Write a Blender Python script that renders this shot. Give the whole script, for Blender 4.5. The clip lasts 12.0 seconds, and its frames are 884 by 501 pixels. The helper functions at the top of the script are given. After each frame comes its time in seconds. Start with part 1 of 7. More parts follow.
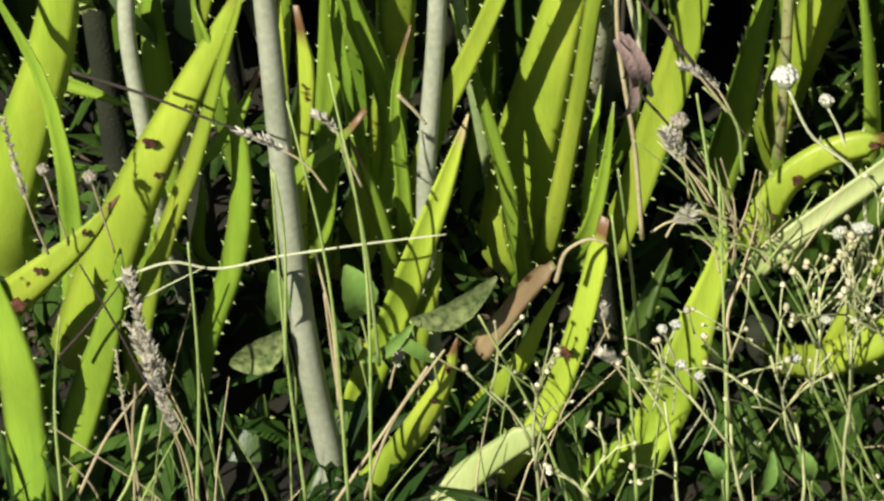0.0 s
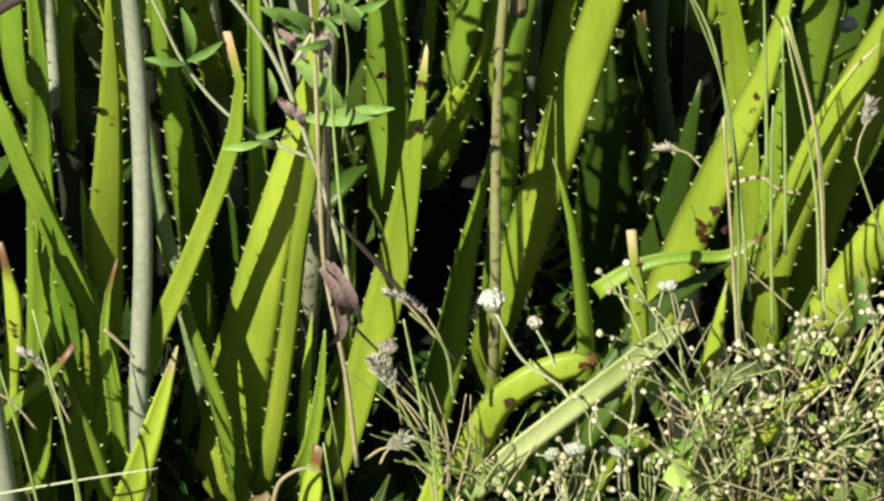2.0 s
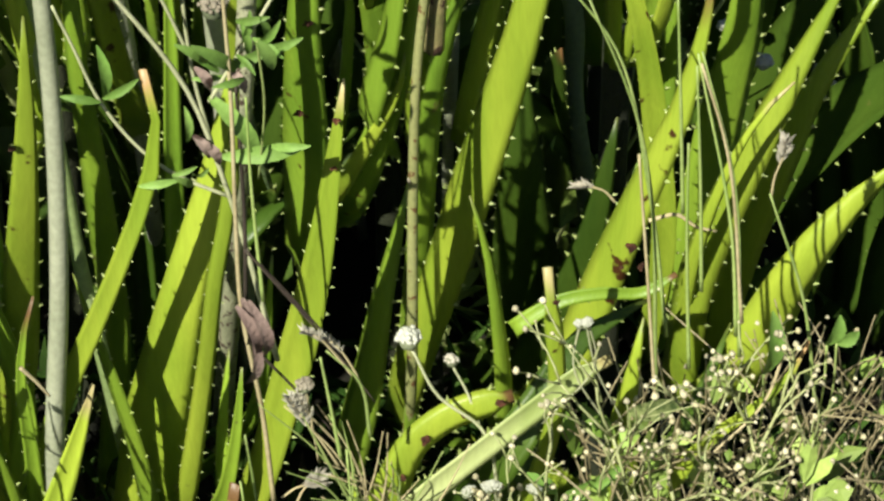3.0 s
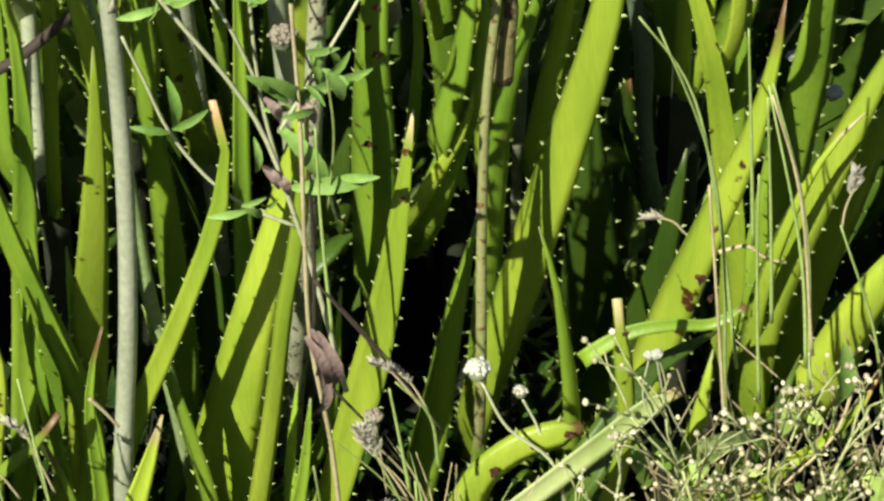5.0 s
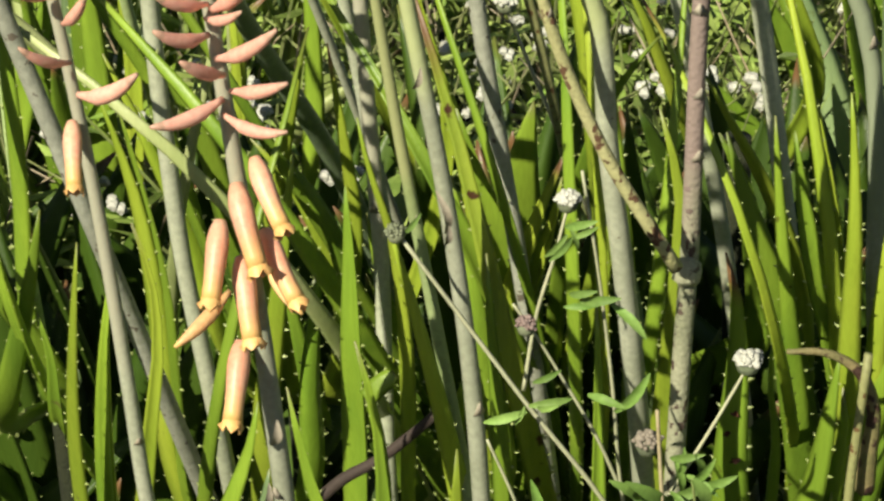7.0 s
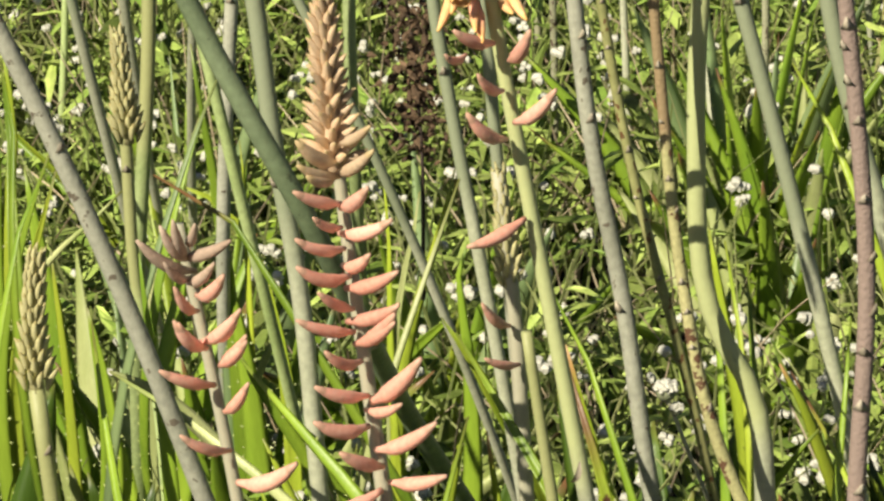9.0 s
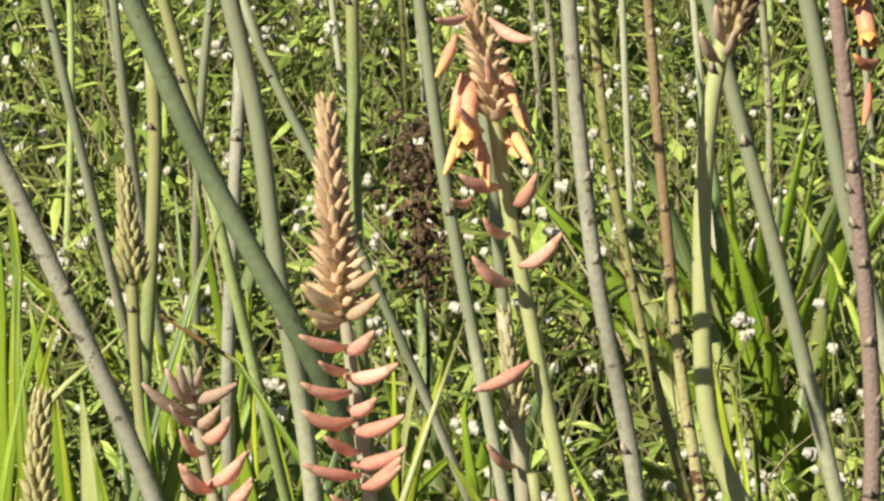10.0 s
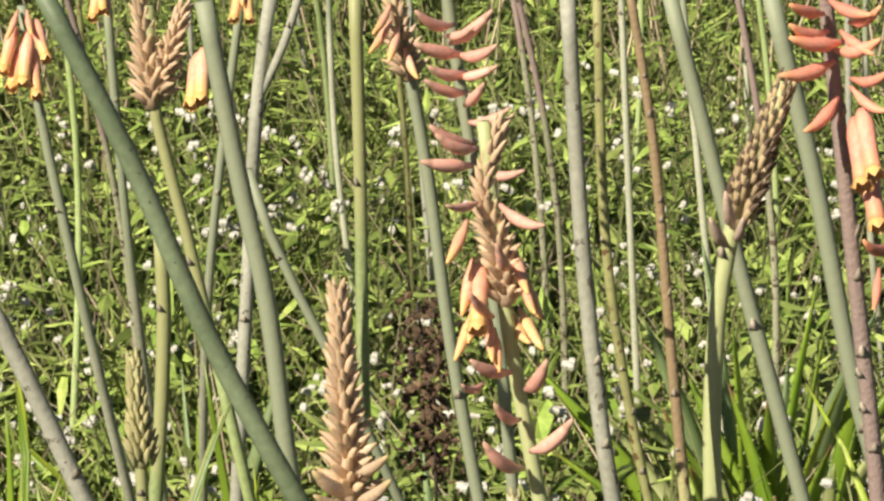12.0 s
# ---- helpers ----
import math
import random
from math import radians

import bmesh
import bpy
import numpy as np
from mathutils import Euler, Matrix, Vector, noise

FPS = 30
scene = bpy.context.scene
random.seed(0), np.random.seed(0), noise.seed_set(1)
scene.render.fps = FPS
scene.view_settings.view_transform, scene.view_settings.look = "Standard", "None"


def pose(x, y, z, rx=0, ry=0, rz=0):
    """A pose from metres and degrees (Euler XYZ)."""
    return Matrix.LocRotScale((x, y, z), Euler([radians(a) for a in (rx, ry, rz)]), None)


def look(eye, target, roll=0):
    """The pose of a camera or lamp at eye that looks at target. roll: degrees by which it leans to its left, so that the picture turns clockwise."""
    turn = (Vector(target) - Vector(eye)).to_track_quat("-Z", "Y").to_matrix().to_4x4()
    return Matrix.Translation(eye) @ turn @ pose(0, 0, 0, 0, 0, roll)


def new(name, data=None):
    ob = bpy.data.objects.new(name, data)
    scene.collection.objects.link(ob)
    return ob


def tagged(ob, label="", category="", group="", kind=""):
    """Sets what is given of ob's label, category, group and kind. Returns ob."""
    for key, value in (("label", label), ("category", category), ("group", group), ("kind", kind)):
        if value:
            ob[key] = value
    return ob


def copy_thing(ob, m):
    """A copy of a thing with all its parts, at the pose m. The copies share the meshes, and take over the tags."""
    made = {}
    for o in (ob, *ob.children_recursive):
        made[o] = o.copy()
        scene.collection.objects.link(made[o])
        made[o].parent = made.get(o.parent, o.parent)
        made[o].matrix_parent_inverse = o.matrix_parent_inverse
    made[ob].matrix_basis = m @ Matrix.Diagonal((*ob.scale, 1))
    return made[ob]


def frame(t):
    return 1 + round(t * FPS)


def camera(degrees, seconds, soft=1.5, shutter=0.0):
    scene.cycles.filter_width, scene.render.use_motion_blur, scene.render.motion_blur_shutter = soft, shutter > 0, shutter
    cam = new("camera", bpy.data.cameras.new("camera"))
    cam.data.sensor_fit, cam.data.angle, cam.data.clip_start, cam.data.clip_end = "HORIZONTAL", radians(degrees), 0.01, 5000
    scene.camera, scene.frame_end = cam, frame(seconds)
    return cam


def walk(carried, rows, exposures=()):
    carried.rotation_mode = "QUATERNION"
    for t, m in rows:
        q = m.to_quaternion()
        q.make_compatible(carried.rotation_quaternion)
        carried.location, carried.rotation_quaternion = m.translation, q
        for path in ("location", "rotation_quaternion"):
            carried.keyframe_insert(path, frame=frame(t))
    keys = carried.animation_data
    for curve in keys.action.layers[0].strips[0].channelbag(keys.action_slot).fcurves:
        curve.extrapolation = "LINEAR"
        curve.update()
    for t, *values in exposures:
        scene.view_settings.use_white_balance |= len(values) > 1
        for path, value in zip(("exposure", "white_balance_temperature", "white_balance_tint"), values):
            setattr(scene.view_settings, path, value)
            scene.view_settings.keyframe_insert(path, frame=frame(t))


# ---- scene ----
cam = camera(14.889, 12.0, soft=2.6)
walk(cam, [
    (0.0, pose(-0.0092, -0.0094, 1.3585, 50.022, 0.227, -0.197)),
    (0.5, pose(-0.0020, -0.0087, 1.3600, 50.685, 0.339, -1.092)),
    (1.0, pose(0.0064, -0.0083, 1.3600, 51.455, 0.177, -2.167)),
    (1.5, pose(0.0131, -0.0064, 1.3623, 52.199, -0.393, -3.063)),
    (2.0, pose(0.0193, -0.0013, 1.3609, 53.678, -0.901, -4.377)),
    (2.5, pose(0.0205, -0.0019, 1.3625, 54.177, -1.385, -5.194)),
    (2.7, pose(0.0221, -0.0018, 1.3622, 54.236, -1.469, -5.418)),
    (4.3, pose(0.0236, 0.0017, 1.3592, 54.525, -1.734, -5.523)),
    (4.5, pose(0.0229, 0.0012, 1.3598, 54.477, -1.553, -5.342)),
    (5.0, pose(0.0202, 0.0018, 1.3605, 54.794, -1.030, -4.557)),
    (5.5, pose(0.0145, 0.0011, 1.3668, 56.602, -0.679, -3.919)),
    (6.0, pose(0.0081, 0.0042, 1.3688, 58.318, -0.199, -2.917)),
    (6.5, pose(-0.0029, 0.0024, 1.3671, 59.048, 0.410, -1.480)),
    (7.0, pose(-0.0133, 0.0007, 1.3666, 61.501, 0.804, 0.185)),
    (7.5, pose(-0.0096, 0.0027, 1.3709, 63.124, 1.292, 1.579)),
    (7.7, pose(-0.0093, 0.0031, 1.3725, 63.860, 1.330, 1.925)),
    (9.3, pose(-0.0162, 0.0052, 1.3784, 68.289, 1.176, 3.012)),
    (9.5, pose(-0.0176, 0.0069, 1.3786, 68.606, 1.120, 2.999)),
    (10.0, pose(-0.0147, 0.0063, 1.3857, 69.882, 1.218, 3.016)),
    (10.5, pose(-0.0148, 0.0072, 1.3871, 70.783, 1.202, 3.016)),
    (11.0, pose(-0.0147, 0.0069, 1.3882, 71.564, 1.190, 3.020)),
    (11.5, pose(-0.0170, 0.0068, 1.3889, 71.931, 1.149, 3.018)),
    (12.0, pose(-0.0177, 0.0061, 1.3914, 72.821, 1.234, 3.076)),
], exposures=[(0.0, 0.46, 6350, 10), (1.5, 0.41, 6350, 8), (2.5, 0.44, 6450, 5), (5.0, 0.45, 6450, 3), (5.5, 0.26, 6500, 1), (6.5, 0.28, 6600, 6), (7.6, 0.32, 6950, 11), (9.4, 0.39, 7050, 13), (12.0, 0.41, 6850, 18)])

# ---- daylight ----
SUN = Vector((-0.48, -0.62, 0.62)).normalized()
world = bpy.data.worlds.new("sky")
scene.world = world
world.use_nodes = True
sky = world.node_tree.nodes.new("ShaderNodeTexSky")
sky.sky_type = "NISHITA"
sky.sun_disc = False
sky.sun_elevation = math.asin(SUN.z)
sky.sun_rotation = math.atan2(SUN.x, SUN.y)
back = world.node_tree.nodes["Background"]
back.inputs["Strength"].default_value = 0.035
world.node_tree.links.new(sky.outputs[0], back.inputs["Color"])
sun = new("sun", bpy.data.lights.new("sun", "SUN"))
sun.data.energy, sun.data.angle, sun.data.color = 5.0, radians(0.5), (1.0, 0.955, 0.80)
sun.matrix_world = look(SUN * 20, (0, 0, 0))

# ---- materials ----
rng = random.Random(7)


def material(name, a, b, scale=60.0, rough=0.5, bump=0.15, spots=None, amount=0.0, tip=None, tip_from=0.93, vary=0.25, island=False, spec=0.5, streak=1.0, fleck=42, grains=0.35, tip_soft=0.04):
    """A surface of two mixed tones with fine relief; spots: dark blotches; tip: another tone towards the end of the piece."""
    m = bpy.data.materials.new(name)
    m.use_nodes = True
    n, l = m.node_tree.nodes, m.node_tree.links
    p = n["Principled BSDF"]
    p.inputs["Roughness"].default_value = rough
    p.inputs["Specular IOR Level"].default_value = spec
    co = n.new("ShaderNodeTexCoord")
    big = n.new("ShaderNodeTexNoise")
    big.inputs["Scale"].default_value, big.inputs["Detail"].default_value = scale * 0.35, 3
    fine = n.new("ShaderNodeTexNoise")
    fine.inputs["Scale"].default_value, fine.inputs["Detail"].default_value = scale * 7, 4
    mp = n.new("ShaderNodeMapping")
    mp.inputs["Scale"].default_value = (1, 1, streak)
    l.new(co.outputs["Object"], mp.inputs["Vector"])
    for t in (big, fine):
        l.new(mp.outputs["Vector"], t.inputs["Vector"])
    ramp = n.new("ShaderNodeValToRGB")
    ramp.color_ramp.elements[0].position, ramp.color_ramp.elements[1].position = 0.35, 0.68
    ramp.color_ramp.elements[0].color, ramp.color_ramp.elements[1].color = (*a, 1), (*b, 1)
    l.new(big.outputs["Fac"], ramp.inputs["Fac"])
    hue = n.new("ShaderNodeHueSaturation")
    l.new(ramp.outputs["Color"], hue.inputs["Color"])
    src = n.new("ShaderNodeNewGeometry" if island else "ShaderNodeObjectInfo")
    val = n.new("ShaderNodeMapRange")
    val.inputs["To Min"].default_value, val.inputs["To Max"].default_value = 1 - vary, 1 + vary
    l.new(src.outputs["Random Per Island" if island else "Random"], val.inputs["Value"])
    l.new(val.outputs[0], hue.inputs["Value"])
    grain = n.new("ShaderNodeMix")
    grain.data_type, grain.blend_type = "RGBA", "OVERLAY"
    grain.inputs["Factor"].default_value = grains
    l.new(hue.outputs["Color"], grain.inputs["A"])
    l.new(fine.outputs["Fac"], grain.inputs["B"])
    col = grain.outputs["Result"]
    if spots:
        s = n.new("ShaderNodeTexNoise")
        s.inputs["Scale"].default_value, s.inputs["Detail"].default_value = fleck, 3
        l.new(co.outputs["Object"], s.inputs["Vector"])
        r = n.new("ShaderNodeMapRange")
        r.inputs["From Min"].default_value, r.inputs["From Max"].default_value = 0.72 - amount, 0.76 - amount
        l.new(s.outputs["Fac"], r.inputs["Value"])
        mx = n.new("ShaderNodeMix")
        mx.data_type = "RGBA"
        mx.inputs["B"].default_value = (*spots, 1)
        l.new(r.outputs[0], mx.inputs["Factor"])
        l.new(col, mx.inputs["A"])
        col = mx.outputs["Result"]
    if tip:
        at = n.new("ShaderNodeAttribute")
        at.attribute_name = "along"
        add = n.new("ShaderNodeMath")
        add.operation = "MULTIPLY_ADD"
        add.inputs[1].default_value = 0.12
        l.new(big.outputs["Fac"], add.inputs[0])
        l.new(at.outputs["Fac"], add.inputs[2])
        r = n.new("ShaderNodeMapRange")
        r.inputs["From Min"].default_value, r.inputs["From Max"].default_value = tip_from + 0.05, tip_from + 0.05 + tip_soft
        l.new(add.outputs[0], r.inputs["Value"])
        mx = n.new("ShaderNodeMix")
        mx.data_type = "RGBA"
        mx.inputs["B"].default_value = (*tip, 1)
        l.new(r.outputs[0], mx.inputs["Factor"])
        l.new(col, mx.inputs["A"])
        col = mx.outputs["Result"]
    l.new(col, p.inputs["Base Color"])
    bp = n.new("ShaderNodeBump")
    bp.inputs["Strength"].default_value, bp.inputs["Distance"].default_value = bump, 0.002
    l.new(fine.outputs["Fac"], bp.inputs["Height"])
    l.new(bp.outputs["Normal"], p.inputs["Normal"])
    return m


BROWN = (0.055, 0.022, 0.008)
TIPS = {0: (0.16, 0.17, 0.04), 1: (0.16, 0.085, 0.035), 2: (0.40, 0.24, 0.09), 3: (0.45, 0.38, 0.17)}
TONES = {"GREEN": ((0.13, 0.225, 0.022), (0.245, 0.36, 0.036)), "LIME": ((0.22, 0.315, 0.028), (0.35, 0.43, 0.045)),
         # the first entry below puts the shade of crowded leaves into the green
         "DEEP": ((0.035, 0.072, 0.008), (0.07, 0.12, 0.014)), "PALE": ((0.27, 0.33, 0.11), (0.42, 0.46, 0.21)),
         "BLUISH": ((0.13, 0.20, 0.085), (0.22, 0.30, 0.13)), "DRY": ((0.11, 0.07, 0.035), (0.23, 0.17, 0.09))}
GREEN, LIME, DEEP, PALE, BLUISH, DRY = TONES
skins = {}


def skin(tone, spots, tip):
    key = (tone, spots, tip)
    if key not in skins:
        a, b = TONES[tone]
        skins[key] = material("aloe_skin_" + tone.lower(), a, b, 80, 0.42, 0.14, BROWN if spots else (0.12, 0.13, 0.03), 0.06 if spots else -0.01,
                              TIPS[tip], 0.935 if tip else 0.975, 0.22, streak=0.12, spec=0.4, fleck=62, grains=0.16)
    return skins[key]


TOOTH = material("aloe_tooth", (0.26, 0.32, 0.08), (0.40, 0.46, 0.17), 90, 0.5)
STALK = material("stalk_grey_green", (0.34, 0.365, 0.25), (0.46, 0.475, 0.355), 40, 0.6, 0.15, (0.22, 0.20, 0.14), -0.01, tip=(0.27, 0.31, 0.20), tip_from=0.7, fleck=130)
STALK_FLOWERING = material("stalk_flowering", (0.34, 0.365, 0.25), (0.46, 0.475, 0.355), 40, 0.6, 0.15, (0.22, 0.20, 0.14), -0.01, tip=(0.42, 0.41, 0.30), tip_from=0.66, fleck=130)
STALK_LIGHT = material("stalk_light_green", (0.34, 0.365, 0.25), (0.46, 0.475, 0.355), 40, 0.6, 0.15, (0.22, 0.20, 0.14), -0.01, tip=(0.45, 0.50, 0.24), tip_from=0.66, fleck=130)
STALK_GREEN = material("stalk_green", (0.28, 0.37, 0.14), (0.40, 0.49, 0.22), 40, 0.55, 0.15, tip=(0.34, 0.36, 0.16), tip_from=0.8)
# darker copy of the stalk green, for stalks whose visible side is shaded
STALK_SHADED = material("stalk_dark_green", (0.12, 0.165, 0.09), (0.19, 0.245, 0.14), 40, 0.55, 0.15, (0.05, 0.06, 0.035), 0.05, fleck=130)
STALK_BROWN = material("stalk_brown", (0.24, 0.25, 0.155), (0.36, 0.36, 0.24), 60, 0.8, 0.5, (0.09, 0.06, 0.045), 0.13, tip=(0.29, 0.22, 0.19), tip_from=0.55, fleck=160)
STALK_RUSTY = material("stalk_rusty", (0.36, 0.35, 0.16), (0.47, 0.45, 0.22), 60, 0.7, 0.4, (0.13, 0.065, 0.035), 0.16, tip=(0.30, 0.22, 0.12), tip_from=0.55, fleck=150)
STALK_ASH = material("stalk_ash_grey", (0.27, 0.28, 0.215), (0.39, 0.40, 0.32), 40, 0.7, 0.25, (0.13, 0.11, 0.08), 0.09, fleck=140)
STALK_YELLOW = material("stalk_yellow", (0.21, 0.22, 0.085), (0.31, 0.31, 0.13), 40, 0.6, 0.2, (0.14, 0.075, 0.03), 0.12, fleck=150)
BRACT = material("bract", (0.30, 0.26, 0.19), (0.46, 0.41, 0.32), 60, 0.7)
SCAR = material("leaf_scar", (0.03, 0.008, 0.004), (0.17, 0.06, 0.03), 420, 0.9, 0.6, vary=0.4)
# near-black, with the shade inside the bed put into the trunk colour
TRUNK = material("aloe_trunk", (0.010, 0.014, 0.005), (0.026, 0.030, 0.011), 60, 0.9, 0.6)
# soil colour pulled down so bare gaps read as deep shade
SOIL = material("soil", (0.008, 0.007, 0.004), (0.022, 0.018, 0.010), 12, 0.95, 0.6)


# ---- shapes ----
def curve_at(pts, s):
    """A point of the smooth curve through pts, s from 0 to 1; bends are eased by the length of each stretch."""
    n = len(pts) - 1
    i = min(int(s * n), n - 1)
    f = s * n - i
    b, c = pts[i], pts[i + 1]
    h = max((c - b).length, 1e-6)
    t0 = t1 = (c - b) / h
    if i:
        g = max((b - pts[i - 1]).length, 1e-6)
        t0 = (t0 * g + (b - pts[i - 1]) / g * h) / (g + h)
    if i + 2 <= n:
        g = max((pts[i + 2] - c).length, 1e-6)
        t1 = (t1 * g + (pts[i + 2] - c) / g * h) / (g + h)
    f2, f3 = f * f, f * f * f
    return b * (2 * f3 - 3 * f2 + 1) + t0 * (h * (f3 - 2 * f2 + f)) + c * (3 * f2 - 2 * f3) + t1 * (h * (f3 - f2))


def spaced(pts, n):
    """n + 1 points at even steps along the curve through pts."""
    fine = [curve_at(pts, k / 80) for k in range(81)]
    run = [0.0]
    for a, b in zip(fine, fine[1:]):
        run.append(run[-1] + (b - a).length)
    res, k = [], 0
    for j in range(n + 1):
        goal = run[-1] * j / n
        while k < 79 and run[k + 1] < goal:
            k += 1
        f = (goal - run[k]) / max(run[k + 1] - run[k], 1e-9)
        res.append(fine[k].lerp(fine[k + 1], min(f, 1)))
    return res


def loft(rings, closed=True, caps=True):
    """Vertices and faces that join rings of points."""
    verts, faces = [], []
    m = len(rings[0])
    for ring in rings:
        verts.extend(ring)
    for i in range(len(rings) - 1):
        for j in range(m if closed else m - 1):
            a, b = i * m + j, i * m + (j + 1) % m
            faces.append((a, b, b + m, a + m))
    if caps and closed:
        faces.append(tuple(range(m - 1, -1, -1)))
        faces.append(tuple(range(len(verts) - m, len(verts))))
    return verts, faces


def mesh_of(name, verts, faces, mat, smooth=True, along=None):
    me = bpy.data.meshes.new(name)
    me.from_pydata([tuple(q) for q in verts], [], faces)
    me.materials.append(mat)
    me.polygons.foreach_set("use_smooth", [smooth] * len(faces))
    if along:
        me.attributes.new("along", "FLOAT", "POINT").data.foreach_set("value", along)
    return me


def part(name, mesh, parent, label=""):
    ob = new(name, mesh)
    ob.parent = parent
    return tagged(ob, label=label)


def thing(name, place, label, category, group="", kind=""):
    ob = new(name)
    ob.location = place
    ob.empty_display_size = 0.02
    return tagged(ob, label, category, group, kind)


def tube(pts, radii, sides=8, n=None):
    """Rings of a round bar along the curve through pts; radii at even steps."""
    n = n or max(4, 4 * (len(pts) - 1))
    path = spaced(pts, n)
    rings = []
    for i, q in enumerate(path):
        t = (path[min(i + 1, n)] - path[max(i - 1, 0)]).normalized()
        s = t.cross(Vector((0.1, -1, 0.15))).normalized()
        u = s.cross(t)
        f = i / n * (len(radii) - 1)
        k = min(int(f), len(radii) - 2)
        r = radii[k] + (radii[k + 1] - radii[k]) * (f - k)
        rings.append([q + (s * math.cos(a) + u * math.sin(a)) * r for a in (2 * math.pi * j / sides for j in range(sides))])
    return rings


# ---- aloe leaves ----
PROFILES = (
    ((-1, 0.0), (-0.6, 0.09), (0, 0.13), (0.6, 0.09), (1, 0.0), (0.5, -0.22), (0, -0.32), (-0.5, -0.22)),
    ((-1, 0.16), (-0.55, -0.02), (0, -0.12), (0.55, -0.02), (1, 0.16), (0.55, -0.26), (0, -0.40), (-0.55, -0.26)),
    ((-1, 0.0), (-0.5, 0.16), (-0.1, 0.25), (0.5, 0.10), (1, 0.0), (0.5, -0.18), (0, -0.26), (-0.5, -0.18)),
    ((-1, 0.05), (-0.5, 0.03), (0.15, 0.20), (0.6, 0.14), (1, 0.0), (0.5, -0.18), (0, -0.30), (-0.5, -0.20)))


def rosette(x, y, label, crown=0.0):
    """The root of one aloe; crown: the height of its short woody trunk."""
    p = thing("aloe_plant", (x, y, 0), label, "aloe plant", "aloe plants of the bed")
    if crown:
        part("trunk", mesh_of("trunk", *loft(tube([Vector((0.01, 0.01, -0.01)), Vector((0.004, 0.004, crown * 0.5)), Vector((0, 0, crown + 0.01))], [0.011, 0.008, 0.009], 9)), TRUNK), p, "scarred trunk darkened to look shaded")
    return p


def leaf(plant, tone, *pts, w=0.02, spots=0, tip=0, cut=0):
    """A thick tapering leaf from its base through pts to its tip, w metres wide, with a row of teeth on either margin."""
    o = plant.location
    pts = [Vector(q) - o for q in pts]
    n = 18
    path = spaced(pts, n)
    twist = rng.uniform(-0.85, 0.2)
    prof = rng.choice(PROFILES)
    plump = (2.0 if w < 0.015 else 1.3) * (0.6 if cut else 1)
    face = Vector((math.sin(twist), -math.cos(twist), 0.35))
    rings, along, edges = [], [], []
    for i, q in enumerate(path):
        s = i / n
        t = (path[min(i + 1, n)] - path[max(i - 1, 0)]).normalized()
        side = t.cross(face).normalized()
        nor = side.cross(t)
        h = 0.5 * w * ((1.0 - cut * s) * (1 if s < 0.94 else 0.5) if cut else min(1.06, 1.25 * max(1 - s ** 2.6, 0.0) ** 0.92)) * (1 + 0.04 * math.sin(9 * s + twist * 7)) + 0.0006
        rings.append([q + side * (a * h) + nor * (b * h * plump) for a, b in prof])
        along += [s] * 8
        edges.append((q, side, h, t, nor))
    verts, faces = loft(rings)
    ob = part("leaf", mesh_of("leaf", verts, faces, skin(tone, spots, tip), True, along), plant)
    tv, tf = [], []
    length = sum((b - a).length for a, b in zip(path, path[1:]))
    count = max(4, int(length / 0.0185))
    for sgn in (-1, 1):
        for k in range(count):
            f = (k + 0.5 + rng.uniform(-0.2, 0.2)) / count * n * 0.97
            i = min(int(f), n - 1)
            q, side, h, t, nor = edges[i]
            q2, h2 = edges[i + 1][0], edges[i + 1][2]
            c = q.lerp(q2, f - i) + side * sgn * (h + (h2 - h) * (f - i)) * 0.97
            z = 0.0030 * rng.uniform(0.5, 1.2) * min(1, h / 0.009 + 0.15)
            b = len(tv)
            tv += [c - t * z * 0.62, c + t * z * 0.42, c + nor * z * 0.35, c - nor * z * 0.3, c + side * sgn * z + t * z * 0.5]
            tf += [(b, b + 2, b + 4), (b + 2, b + 1, b + 4), (b + 1, b + 3, b + 4), (b + 3, b, b + 4)]
    tagged(part("margin_teeth", mesh_of("margin_teeth", tv, tf, TOOTH, False), ob, "small pale teeth"), kind="stuff")
    return ob


def scar(lf, place, size):
    """A dark sunken scar with a ragged rim on the face of a leaf."""
    c = Vector(place) - lf.parent.location
    tilt = rng.uniform(0.6, 1.5)
    size *= 0.8
    rim = [rng.uniform(0.4, 1.3) for _ in range(11)]
    rings = []
    for f, d in ((1.0, 0.0012), (0.95, -0.0004), (0.5, 0.0002), (0.12, 0.0005)):
        rings.append([c + Vector((math.cos(a) * size * f * rim[j], d, math.sin(a) * size * f * rim[j] * tilt)) for j, a in enumerate(2 * math.pi * i / 11 for i in range(11))])
    part("scar", mesh_of("scar", *loft(rings), SCAR), lf, "dark red-brown scar")


